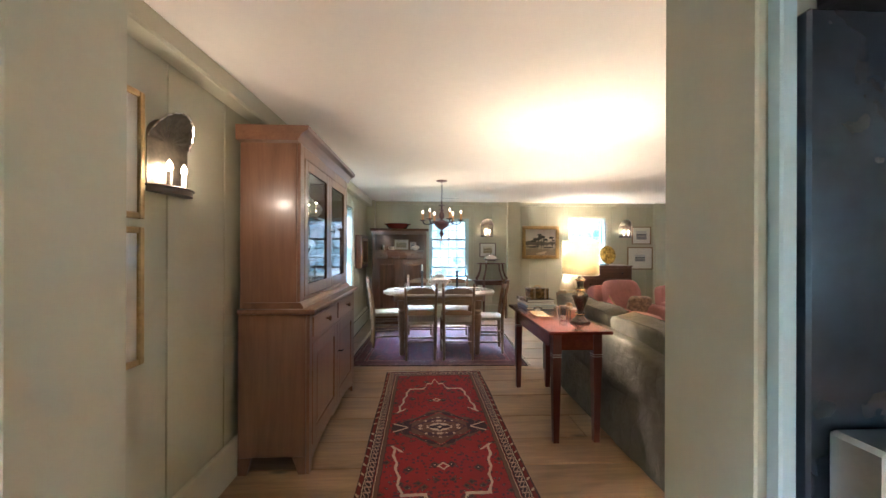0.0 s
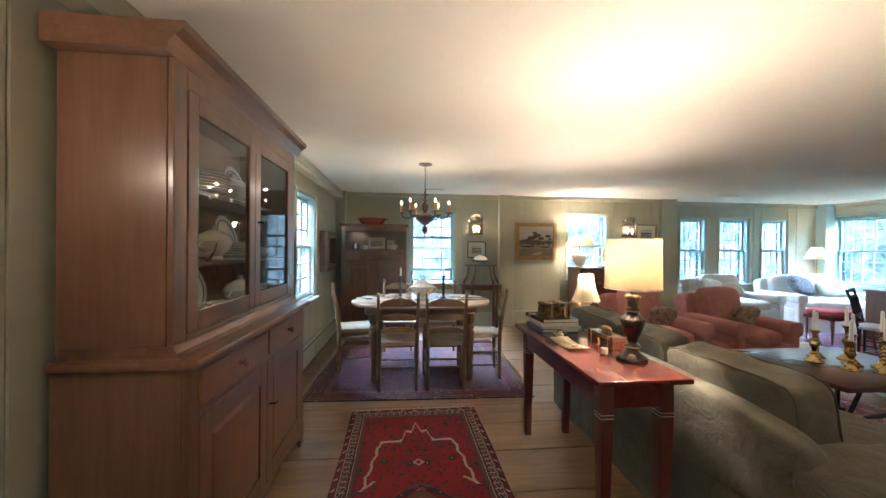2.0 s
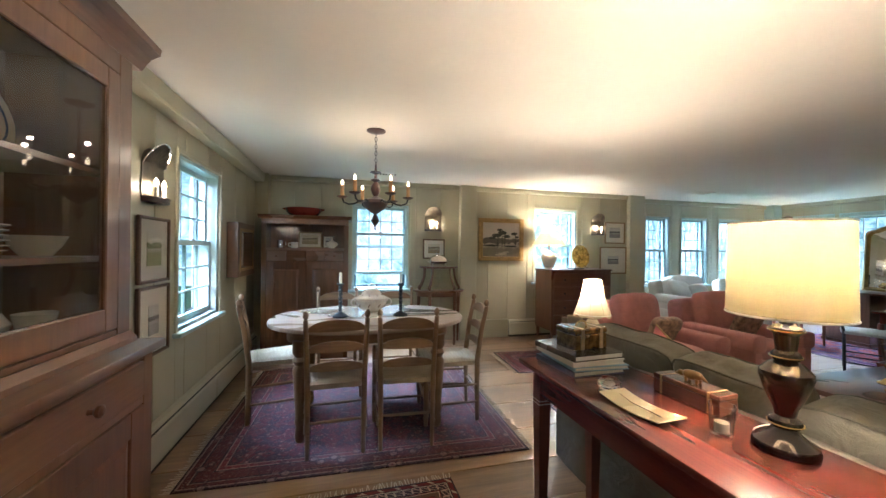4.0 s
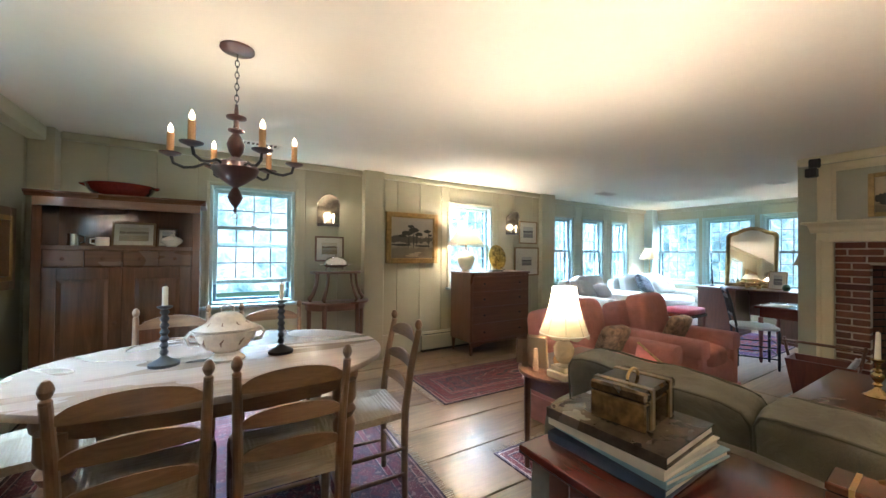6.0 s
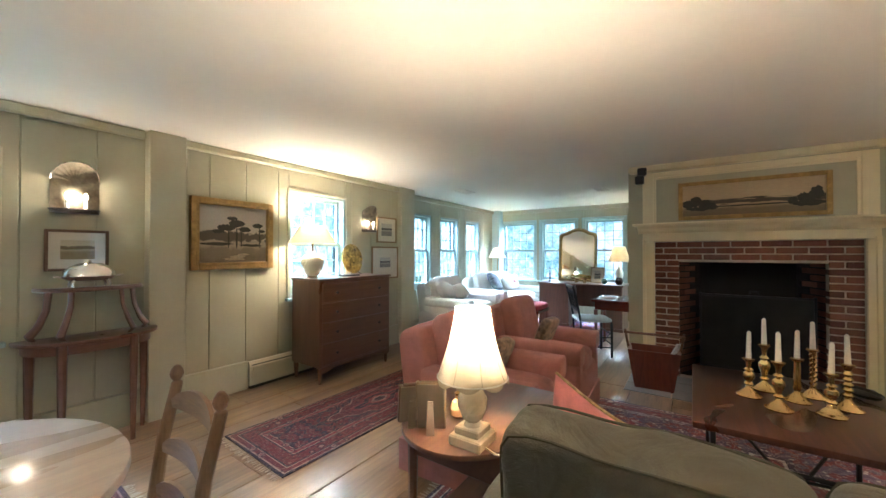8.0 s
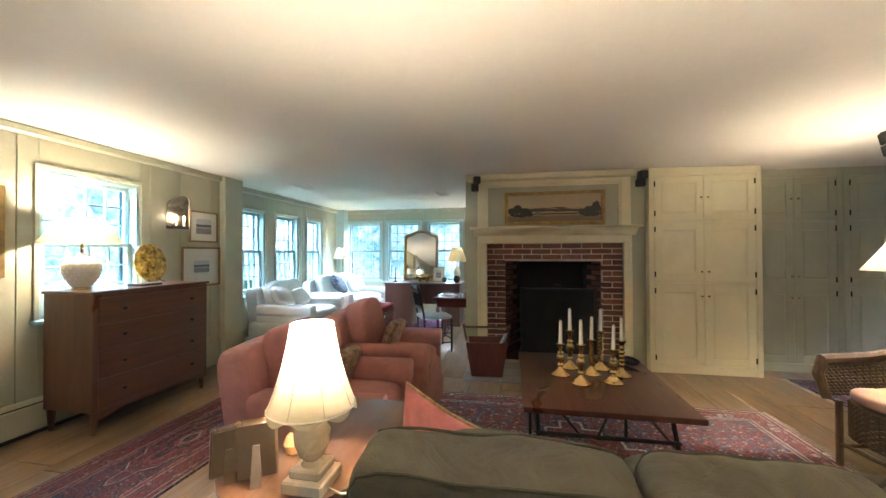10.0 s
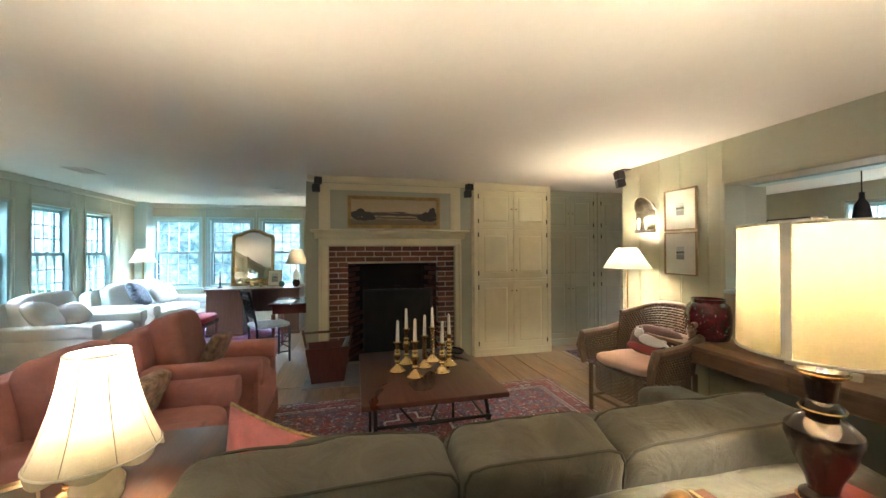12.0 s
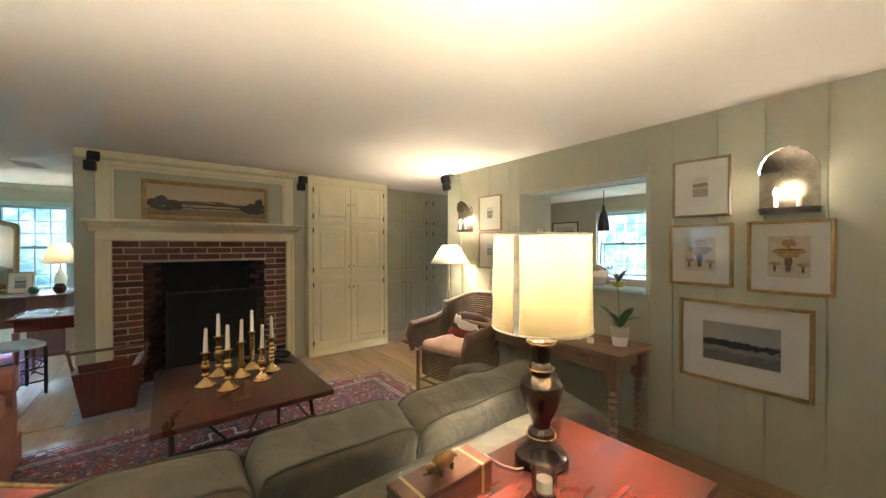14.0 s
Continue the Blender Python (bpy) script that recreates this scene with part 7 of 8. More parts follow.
for z, r in ((0.07, 0.0365), (0.243, 0.033), (0.312, 0.037)):
    part("brass_ring", tube([(r * math.cos(a), r * math.sin(a), z) for a in (2 * math.pi * k / 28 for k in range(29))], 0.0025, 6, caps=False), M_brass, l2)
part("shade", lamp_shade(0.127, 0.123, 0.352, 0.592, 0, 0, 56), M_drum, l2, "cream linen drum shade with a seam")
part("shade_seam", prism([(math.cos(a) * 0.1285, math.sin(a) * 0.1285) for a in (1.70, 1.74, 1.78, 1.82)] + [(math.cos(a) * 0.127, math.sin(a) * 0.127) for a in (1.82, 1.78, 1.74, 1.70)], 0.353, 0.591), M_wax, l2)
shade_wires(l2, 0.123, 0.592, 0.127, 0.352, 0.58)
part("finial", lathe([(0.006, 0.575), (0.006, 0.592), (0.011, 0.598), (0.011, 0.606), (0.0, 0.612)], 14), M_tin, l2)
part("bulb", lathe([(0.012, 0.36), (0.016, 0.39), (0.03, 0.425), (0.028, 0.45), (0.0, 0.465)], 14), M_bulb, l2)
part("cord", tube([(0.0, 0.06, 0.004), (0.01, 0.085, 0.004), (0.04, 0.10, 0.004), (0.075, 0.105, 0.004), (0.104, 0.105, 0.004)], 0.0018, 6), M_wax, l2, "pale lamp cord")

l3 = thing("white_jar_lamp", pose(2.885, 7.04, 1.01), "lit lamp with a white studded jar base", "lamp")
M_stud = surface("white_studded_ceramic", (0.70, 0.66, 0.56), 0.3, vary=0.05, coat=0.3, bump=0.0)
part("base", lathe([(0.055, 0.0), (0.057, 0.014), (0.05, 0.018), (0.0, 0.018)], 26), M_brass, l3)
jar = part("jar", lathe([(0.05, 0.018), (0.062, 0.03), (0.095, 0.09), (0.112, 0.15), (0.108, 0.19), (0.085, 0.22), (0.045, 0.235), (0.03, 0.25), (0.028, 0.27), (0.0, 0.27)], 30), M_stud, l3)
bm = bmesh.new()
for j in range(6):
    z = 0.055 + j * 0.026
    r = (0.075, 0.092, 0.103, 0.110, 0.1115, 0.106)[j]
    for k in range(16):
        a = 2 * math.pi * (k + (j % 2) / 2) / 16
        lathe([(0.008, -0.004), (0.006, 0.003), (0.0, 0.006)], 6, bm, (0, 0, 0))
        for v in bm.verts[-13:]:
            p = v.co.copy()
            v.co = Vector((math.cos(a) * (r + p.z) - math.sin(a) * p.x, math.sin(a) * (r + p.z) + math.cos(a) * p.x, z + p.y))
tagged(part("studs", bm, M_stud, jar), kind="stuff")
part("shade", lamp_shade(0.235, 0.125, 0.345, 0.52, 0, 0, 48), M_shade, l3, "white empire shade")
shade_wires(l3, 0.125, 0.52, 0.235, 0.345, 0.505)
part("neck", lathe([(0.01, 0.27), (0.01, 0.505), (0.0, 0.505)], 10), M_brass, l3)
plate = thing("painted_plate", pose(3.45, 7.06, 1.01, -10, 0, 0), "yellow painted plate standing on a stand", "plate")
part("plate_disc", prism(oval(0.15, 0.172, 40, (0, 0.185)), -0.012, 0.004, None, "y", 0.004), surface("yellow_black_glaze", (0.36, 0.25, 0.05), 0.2, vary=0.85, scale=16, fine=40, coat=0.6), plate)
part("stand", tube([(-0.07, -0.05, 0.003), (-0.06, -0.02, 0.02), (0, 0.02, 0.10), (0.06, -0.02, 0.02), (0.07, -0.05, 0.003)], 0.004, 6), M_iron, plate)
tagged(part("flat_book", box(3.16, 3.34, 6.84, 6.98, 1.011, 1.026, 0.002), M_iron), "thin dark closed book on the chest", "book")

fl = thing("floor_lamp", pose(3.52, 1.42, 0), "lit standing lamp with a white cone shade", "floor lamp")
part("base", lathe([(0.125, 0.0), (0.127, 0.012), (0.11, 0.022), (0.02, 0.035), (0.012, 0.05)], 30), M_brass, fl)
part("pole", tube([(0, 0, 0.04), (0, 0, 1.29)], 0.009, 10), M_brass, fl)
part("shade", lamp_shade(0.205, 0.085, 1.145, 1.33, 0, 0, 44), M_shade, fl, "white cone shade")
shade_wires(fl, 0.085, 1.33, 0.205, 1.145, 1.29)

# ---- things on the console ----
def book(m, wide, deep, thick, colour, label):
    b = thing("book", m, label, "book", "books stacked on the console")
    part("cover", prism([(0, 0), (0, thick), (wide, thick), (wide, thick - 0.003), (0.004, thick - 0.003), (0.004, 0.003), (wide, 0.003), (wide, 0)], 0, deep, None, "y"), colour, b, smooth=False)
    part("pages", box(0.005, wide - 0.004, 0.004, deep - 0.004, 0.0035, thick - 0.0035, 0.001), M_mat_white, b, "cream paper pages")
    return b


M_blue = surface("pale_blue_cover", (0.22, 0.36, 0.42), 0.4)
M_dkblue = surface("navy_cover", (0.03, 0.05, 0.09), 0.4)
M_grey = surface("grey_photo_cover", (0.085, 0.062, 0.045), 0.25, vary=0.5, scale=9)
M_ivory = surface("ivory_cover", (0.6, 0.55, 0.45), 0.4)
z = 0.7605
for k, (t, mt, dx, tn) in enumerate(((0.022, M_dkblue, 0, 2), (0.018, M_blue, 0.004, -3), (0.02, M_ivory, -0.003, 1), (0.024, M_grey, 0.004, 4))):
    book(pose(0.93 + dx, 3.60, z, 0, 0, tn), 0.25, 0.285, t, mt, "large picture book in a stack on the console")
    z += t + 0.0004
M_shell = surface("tortoiseshell", (0.11, 0.065, 0.025), 0.18, vary=0.85, scale=22, fine=60, coat=0.6, bump=0.05)
bx = thing("tortoiseshell_box", pose(1.065, 3.745, z, 0, 0, 8), "small tortoiseshell box with dull leather straps", "box")
bx.scale = (1.16, 1.16, 1.16)
M_strap = surface("dull_brown_leather", (0.17, 0.115, 0.055), 0.45, vary=0.3, scale=30)
part("box_body", box(-0.075, 0.075, -0.055, 0.055, 0.0, 0.055, 0.003), M_shell, bx)
part("lid", box(-0.077, 0.077, -0.057, 0.057, 0.056, 0.078, 0.005), M_shell, bx)
for x in (-0.045, 0.045):
    part("strap", box(x - 0.008, x + 0.008, -0.0585, 0.0585, 0.001, 0.0795, 0.001), M_strap, bx, "dull brown leather strap")
part("handle", tube([(0.026 * math.cos(a), 0, 0.079 + 0.018 * math.sin(a)) for a in (math.pi * k / 10 for k in range(11))], 0.0035, 6), M_gilt, bx, "gilt bow handle")
pw = thing("glass_paperweight", pose(0.99, 3.47, 0.7605), "clear glass paperweight on the console", "paperweight")
part("glass_body", lathe([(0.0, 0.0), (0.03, 0.0), (0.043, 0.012), (0.042, 0.026), (0.028, 0.043), (0.0, 0.05)], 24), M_clear, pw)
part("inner_flower", lathe([(0.0, 0.008), (0.016, 0.014), (0.012, 0.022), (0.0, 0.024)], 10), M_ivory, pw)
bm = bmesh.new()
n = 12
rows = []
for k in range(n + 1):
    u = -1 + 2 * k / n
    rows.append([bm.verts.new((x, u * 0.12, 0.004 + 0.013 * u * u + dz)) for x, dz in ((-0.055, 0.0), (0.055, 0.0), (0.055, 0.004), (-0.055, 0.004))])
for a, b in zip(rows, rows[1:]):
    for j in range(4):
        bm.faces.new((a[j], a[(j + 1) % 4], b[(j + 1) % 4], b[j]))
bm.faces.new(rows[0][::-1])
bm.faces.new(rows[-1])
bmesh.ops.recalc_face_normals(bm, faces=bm.faces[:])
dishy = thing("ceramic_tray", pose(0.965, 3.30, 0.7605, 0, 0, 3), "long pale yellow ceramic tray with a stem drawn on it", "tray")
part("tray_body", bm, surface("pale_yellow_glaze", (0.66, 0.58, 0.34), 0.25, vary=0.05, coat=0.3), dishy)
part("drawn_stem", tube([(-0.01, -0.09, 0.0155), (0.004, -0.03, 0.0095), (0.0, 0.03, 0.0095), (0.008, 0.09, 0.0155)], 0.0014, 5), M_hutch, dishy)
lb = thing("wooden_pencil_box", pose(1.195, 3.312, 0.7605, 0, 0, 3), "long jointed mahogany box with brass corners", "box")
part("box_body", box(-0.042, 0.042, -0.118, 0.118, 0.0, 0.048, 0.002), timber("box_mahogany", (0.07, 0.027, 0.015), (0.14, 0.058, 0.032), "y", 0.25, 0.4, 2.0, 0.0), lb)
part("lid", box(-0.043, 0.043, -0.119, 0.119, 0.049, 0.066, 0.003), bpy.data.materials["box_mahogany"], lb)
for y in (-0.085, 0.085):
    part("brass_band", box(-0.0438, 0.0438, y - 0.004, y + 0.004, 0.001, 0.0668, 0), M_gilt, lb, "thin brass band")
ar = thing("brass_animal_figure", pose(1.195, 3.31, 0.8275, 0, 0, 100), "small aged brass animal figure on the box", "figurine")
ar.scale = (0.8, 0.8, 0.8)
bm = pad(0.042, 0.022, 0.022, 2.2, 6, 0, 2, 0.004, None, (0, 0, 0.030))
pad(0.018, 0.013, 0.013, 2.2, 4, 0, 2, 0.0, bm, (0.048, 0, 0.026))
tube([(0.058, 0, 0.024), (0.075, 0, 0.02)], [0.009, 0.004], 8, bm)
tube([(-0.04, 0, 0.028), (-0.06, 0, 0.014)], [0.007, 0.002], 6, bm)
for x in (-0.022, 0.022):
    for y in (-0.013, 0.013):
        tube([(x, y, 0.02), (x, y, 0.0)], [0.008, 0.006], 6, bm)
part("figure_body", bm, surface("aged_brass", (0.20, 0.12, 0.045), 0.34, 0.9, 0.3, 20), ar)
vg = thing("votive_glass", pose(1.07, 3.115, 0.7605), "clear glass votive with a candle stub", "candle holder")
part("tumbler", lathe([(0.0, 0.0), (0.026, 0.0), (0.033, 0.085), (0.0305, 0.085), (0.024, 0.008), (0.0, 0.008)], 24), M_clear, vg)
part("candle", lathe([(0.0, 0.009), (0.018, 0.009), (0.018, 0.035), (0.0, 0.035)], 16), M_wax, vg)

# cushions on the sofa
M_silk = cloth("pink_silk", (0.55, 0.16, 0.15), 0.3, 300, 0.35, 0.25, 0.3, 7)
M_gold_trim = surface("gold_braid", (0.40, 0.28, 0.12), 0.6, vary=0.3, scale=60)
pl = thing("pink_silk_cushion", pose(1.97, 4.13, 0.53), "pink silk cushion with a braided edge", "cushion")
low_n, low_s, tip, far_s = Vector((-0.06, 0.15, 0.0)), Vector((-0.05, -0.17, 0.0)), Vector((0.06, 0.16, 0.26)), Vector((0.05, -0.19, 0.09))
bm = bmesh.new()
n = 18
for side in (1, -1):
    grid = []
    for i in range(n + 1):
        row = []
        for j in range(n + 1):
            u, v = i / n, j / n
            p = (low_n * (1 - u) + low_s * u) * (1 - v) + (tip * (1 - u) + far_s * u) * v
            puff = (max(0.0, (1 - (2 * u - 1) ** 2) * (1 - (2 * v - 1) ** 2))) ** 0.6
            p.x += side * 0.065 * puff + 0.012 * noise.noise(Vector((u * 5, v * 5, side * 3))) * (0.3 + puff)
            p.z -= 0.025 * math.sin(math.pi * u) * v
            row.append(bm.verts.new(p))
        grid.append(row)
    for i in range(n):
        for j in range(n):
            f = (grid[i][j], grid[i + 1][j], grid[i + 1][j + 1], grid[i][j + 1])
            bm.faces.new(f if side > 0 else f[::-1])
bmesh.ops.remove_doubles(bm, verts=bm.verts[:], dist=0.001)
bmesh.ops.recalc_face_normals(bm, faces=bm.faces[:])
pillow_mesh = part("cover", bm, M_silk, pl)
part("braid", tube([tuple(tip * (1 - k / 16) + far_s * (k / 16) + Vector((0, 0, -0.02 * math.sin(math.pi * k / 16)))) for k in range(17)], 0.006, 6), M_gold_trim, pl, "gold braid trim")
ol = thing("olive_cushion", pose(1.86, 3.98, 0.55, 58, 0, -86), "olive linen cushion leaning on the sofa", "cushion")
part("cover", pad(0.19, 0.16, 0.07, 2.8, 9, 0, 8, 0.01), M_sofa, ol)

# ---- log box ----
lg = thing("log_box", pose(4.53, 4.15, 0.002, 0, 0, 4), "dark red wooden log box with a bar handle", "log box")
bm = bmesh.new()
lo = [(-0.10, -0.155), (0.10, -0.155), (0.10, 0.155), (-0.10, 0.155)]
hi = [(-0.15, -0.21), (0.15, -0.21), (0.15, 0.21), (-0.15, 0.21)]
a = [bm.verts.new((x, y, 0.0)) for x, y in lo]
b = [bm.verts.new((x, y, 0.36)) for x, y in hi]
c = [bm.verts.new((x * 0.9, y * 0.93, 0.36)) for x, y in hi]
d = [bm.verts.new((x * 0.9, y * 0.93, 0.03)) for x, y in lo]
for k in range(4):
    j = (k + 1) % 4
    bm.faces.new((a[k], a[j], b[j], b[k]))
    bm.faces.new((b[k], b[j], c[j], c[k]))
    bm.faces.new((c[k], c[j], d[j], d[k]))
bm.faces.new(a[::-1])
bm.faces.new(d)
part("box_body", bm, M_mahog_z, lg, smooth=False)
for s in (-1, 1):
    part("handle_post", tube([(0, s * 0.20, 0.30), (0, s * 0.225, 0.42), (0, s * 0.24, 0.52)], 0.011, 8), M_chest_z, lg)
part("handle_bar", tube([(0, -0.25, 0.49), (0, 0.25, 0.49)], 0.012, 8), M_chest, lg)
nw = thing("rolled_newspapers", pose(4.53, 4.04, 0.25, 0, 0, 10), "rolled newspapers standing in the log box", "newspaper")
for k in range(3):
    part("roll", tube([(0.02 * k, 0, 0.0), (0.02 * k + 0.02, -0.09 - 0.02 * k, 0.17)], 0.014, 10), surface("newsprint_%s" % "abc"[k], (0.45, 0.47, 0.48), 0.8, vary=0.3, scale=40), nw)

# ---- wicker chair ----
M_wick = timber("woven_wicker", (0.075, 0.042, 0.023), (0.20, 0.125, 0.07), "z", 0.55, 0.1, 2.2, 0.0, 0.4)
M_seatc = cloth("pale_coral_cushion", (0.55, 0.34, 0.25), 0.1)
wk = thing("wicker_armchair", pose(3.04, 1.715, 0, 0, 0, 187), "brown wicker armchair with a coral seat cushion", "armchair")
wk.scale = (0.92, 1.0, 1.0)
# local: faces -y
def weave(path_low, path_high, name, rows=16, cols=60, parent=wk):
    """A woven sheet between two curves: upright stakes and horizontal strands that pass in and out."""
    bm = bmesh.new()
    m = len(path_low) - 1

    def at(path, u):
        k = min(int(u * m), m - 1)
        f = u * m - k
        return Vector(path[k]).lerp(Vector(path[k + 1]), f)
    for i in range(cols // 3 + 1):
        u = i / (cols // 3)
        tube([at(path_low, u), at(path_high, u)], 0.0045, 5, bm)
    for j in range(rows):
        v = (j + 0.5) / rows
        pts = []
        for i in range(cols + 1):
            u = i / cols
            p = at(path_low, u).lerp(at(path_high, u), v)
            q = at(path_low, min(1, u + 0.02)) - at(path_low, max(0, u - 0.02))
            nrm = Vector((q.y, -q.x, 0)).normalized()
            pts.append(p + nrm * (0.005 if (i // 1 + j) % 2 else -0.005))
        gap = (at(path_high, 0.5) - at(path_low, 0.5)).length / rows
        tube(pts, gap * 0.46, 5, bm)
    return tagged(part(name, bm, M_wick, parent), kind="stuff")


arc = lambda rx, ry, z, a0, a1, n=14, cy=0.0, sq=3.0: [(rx * math.copysign(abs(math.cos(a)) ** (2 / sq), math.cos(a)), cy + ry * math.copysign(abs(math.sin(a)) ** (2 / sq), math.sin(a)), z) for a in (a0 + (a1 - a0) * k / n for k in range(n + 1))]
weave(arc(0.31, 0.28, 0.20, -0.02, 2 * math.pi - 0.02, 28), arc(0.31, 0.28, 0.40, -0.02, 2 * math.pi - 0.02, 28), "seat_skirt", 14, 110)
part("seat_deck", prism([(x, y) for x, y, _ in arc(0.305, 0.275, 0, 0, 2 * math.pi, 30)][:-1], 0.385, 0.40), M_wick, wk)
weave(arc(0.33, 0.30, 0.40, 0.10, math.pi - 0.10, 20), [(x * 1.03, y + 0.06, 0.86 - 0.10 * abs(x / 0.33) ** 2.5) for x, y, _ in arc(0.33, 0.30, 0, 0.10, math.pi - 0.10, 20)], "back", 22, 70)
for s in (-1, 1):
    weave([(s * 0.335, -0.26, 0.40), (s * 0.345, 0.10, 0.40)], [(s * 0.37, -0.27, 0.585), (s * 0.37, 0.12, 0.62)], "arm_panel", 11, 30)
    part("arm_roll", tube([(s * 0.335, -0.27, 0.38), (s * 0.37, -0.29, 0.52), (s * 0.375, -0.26, 0.60), (s * 0.375, 0.0, 0.615), (s * 0.36, 0.18, 0.66), (s * 0.35, 0.26, 0.74)], [0.025, 0.03, 0.038, 0.038, 0.034, 0.028], 10), M_wick, wk)
part("back_roll", tube([(x * 1.03, y + 0.07, 0.865 - 0.10 * abs(x / 0.33) ** 2.5) for x, y, _ in arc(0.33, 0.30, 0, 0.10, math.pi - 0.10, 20)], 0.022, 10), M_wick, wk)
for x in (-0.28, 0.28):
    for y in (-0.25, 0.24):
        part("leg", tube([(x, y, 0.0), (x, y, 0.39)], 0.018, 10), M_wick, wk)
    part("stretcher", tube([(x, -0.25, 0.12), (x, 0.24, 0.12)], 0.011, 8), M_wick, wk)
part("stretcher", tube([(-0.28, -0.25, 0.14), (0.28, -0.25, 0.14)], 0.011, 8), M_wick, wk)
part("seat_cushion", pad(0.27, 0.255, 0.042, 4.0, 11, 0, 6, 0.012, None, (0, -0.02, 0.445)), M_seatc, wk, "tufted pale coral seat cushion")
M_rugpil = cloth("brown_hooked_wool", (0.07, 0.035, 0.025), 0.3)
cp = thing("animal_cushion", pose(3.03, 1.585, 0.585, 68, 0, 187), "dark hooked wool cushion with a white animal shape", "cushion")
part("cover", pad(0.215, 0.125, 0.05, 3.2, 9, 0, 3, 0.006), M_rugpil, cp)
part("red_band", pad(0.205, 0.035, 0.012, 3.0, 6, 0, 2, 0.0, None, (0, -0.075, 0.043)), cloth("red_hooked_wool", (0.20, 0.03, 0.03), 0.2), cp)
bm = pad(0.12, 0.048, 0.014, 2.3, 7, 0, 5, 0.004, None, (0.01, 0.0, 0.048))
pad(0.045, 0.040, 0.014, 2.2, 6, 0, 2, 0.002, bm, (-0.12, 0.035, 0.046))
for x in (-0.145, -0.105):
    tube([(x, 0.06, 0.05), (x, 0.085, 0.048)], [0.013, 0.003], 6, bm)
tube([(0.10, 0.0, 0.05), (0.16, -0.03, 0.045), (0.175, 0.0, 0.042)], [0.014, 0.012, 0.008], 6, bm)
part("white_shape", bm, M_white, cp, "white hooked animal shape")

# ---- table under the pass-through ----
pt = thing("hall_table", pose(2.385, 1.405, 0), "long worn brown table with turned legs", "table")
HW, HD = 0.76, 0.22
for k in range(3):
    part("plank", box(-HW, HW, -HD + k * HD * 2 / 3 + 0.001, -HD + (k + 1) * HD * 2 / 3 - 0.001, 0.627, 0.65, 0.003), M_rust, pt, smooth=False)
for y in (-HD + 0.04, HD - 0.06):
    part("apron", box(-HW + 0.10, HW - 0.10, y, y + 0.02, 0.52, 0.626, 0.002), M_rust, pt)
part("drawer", box(-0.26, 0.22, HD - 0.04, HD - 0.03, 0.535, 0.612, 0.002), M_rust, pt)
part("drawer_knob", lathe([(0.006, 0.0), (0.006, 0.01), (0.014, 0.018), (0.0, 0.028)], 12), M_rust_z, pt, at=Matrix.Translation((0.0, HD - 0.03, 0.573)) @ pose(0, 0, 0, -90, 0, 0))
for x in (-HW + 0.075, HW - 0.075):
    part("end_rail", box(x - 0.01, x + 0.01, -HD + 0.075, HD - 0.075, 0.52, 0.626, 0.002), M_rust, pt)
    for y in (-HD + 0.05, HD - 0.05):
        prof = [(0.02, 0.0), (0.03, 0.02), (0.022, 0.045)]
        for k in range(8):
            prof += [(0.017, 0.06 + k * 0.044), (0.031, 0.082 + k * 0.044)]
        prof += [(0.018, 0.415), (0.034, 0.43), (0.034, 0.44)]
        leg = part("turned_leg", lathe(prof, 18), M_rust_z, pt, at=(x, y, 0))
        part("leg_block", box(-0.035, 0.035, -0.035, 0.035, 0.44, 0.626, 0.003), M_rust_z, leg)
vs = thing("red_vase", pose(2.78, 1.36, 0.65), "squat speckled dark red glazed pot", "vase")
part("vase_body", lathe([(0.10, 0.0), (0.125, 0.01), (0.142, 0.06), (0.145, 0.18), (0.132, 0.25), (0.105, 0.275), (0.105, 0.295), (0.112, 0.30), (0.10, 0.302), (0.095, 0.27), (0.0, 0.20)], 40), surface("speckled_red_glaze", (0.10, 0.012, 0.018), 0.12, vary=0.5, scale=30, fine=120, coat=0.7, bump=0.02), vs)
bm = bmesh.new()
srng = random.Random(4)
for k in range(90):
    a, zz = srng.uniform(0, 2 * math.pi), srng.uniform(0.05, 0.2)
    rr = 0.1435
    lathe([(srng.uniform(0.0015, 0.004), 0.0), (0.001, 0.0012), (0.0, 0.0014)], 6, bm)
    for v in bm.verts[-13:]:
        p = v.co.copy()
        v.co = Vector((math.cos(a) * (rr + p.z) - math.sin(a) * p.x, math.sin(a) * (rr + p.z) + math.cos(a) * p.x, zz + p.y))
tagged(part("glaze_specks", bm, M_china, vs), kind="stuff")
pp = thing("potted_orchid", pose(1.765, 1.36, 0.65), "orchid with broad leaves in a two-tone pot", "plant")
part("pot", lathe([(0.0, 0.0), (0.044, 0.0), (0.052, 0.06)], 26), surface("white_pot_glaze", (0.68, 0.68, 0.64), 0.4), pp)
part("pot_rim", lathe([(0.0521, 0.06), (0.060, 0.13), (0.056, 0.13), (0.05, 0.07), (0.0, 0.10)], 26), surface("grey_pot_glaze", (0.36, 0.32, 0.27), 0.6), pp)
M_leaf = surface("orchid_leaf", (0.05, 0.14, 0.035), 0.3, vary=0.25, scale=8, coat=0.3)


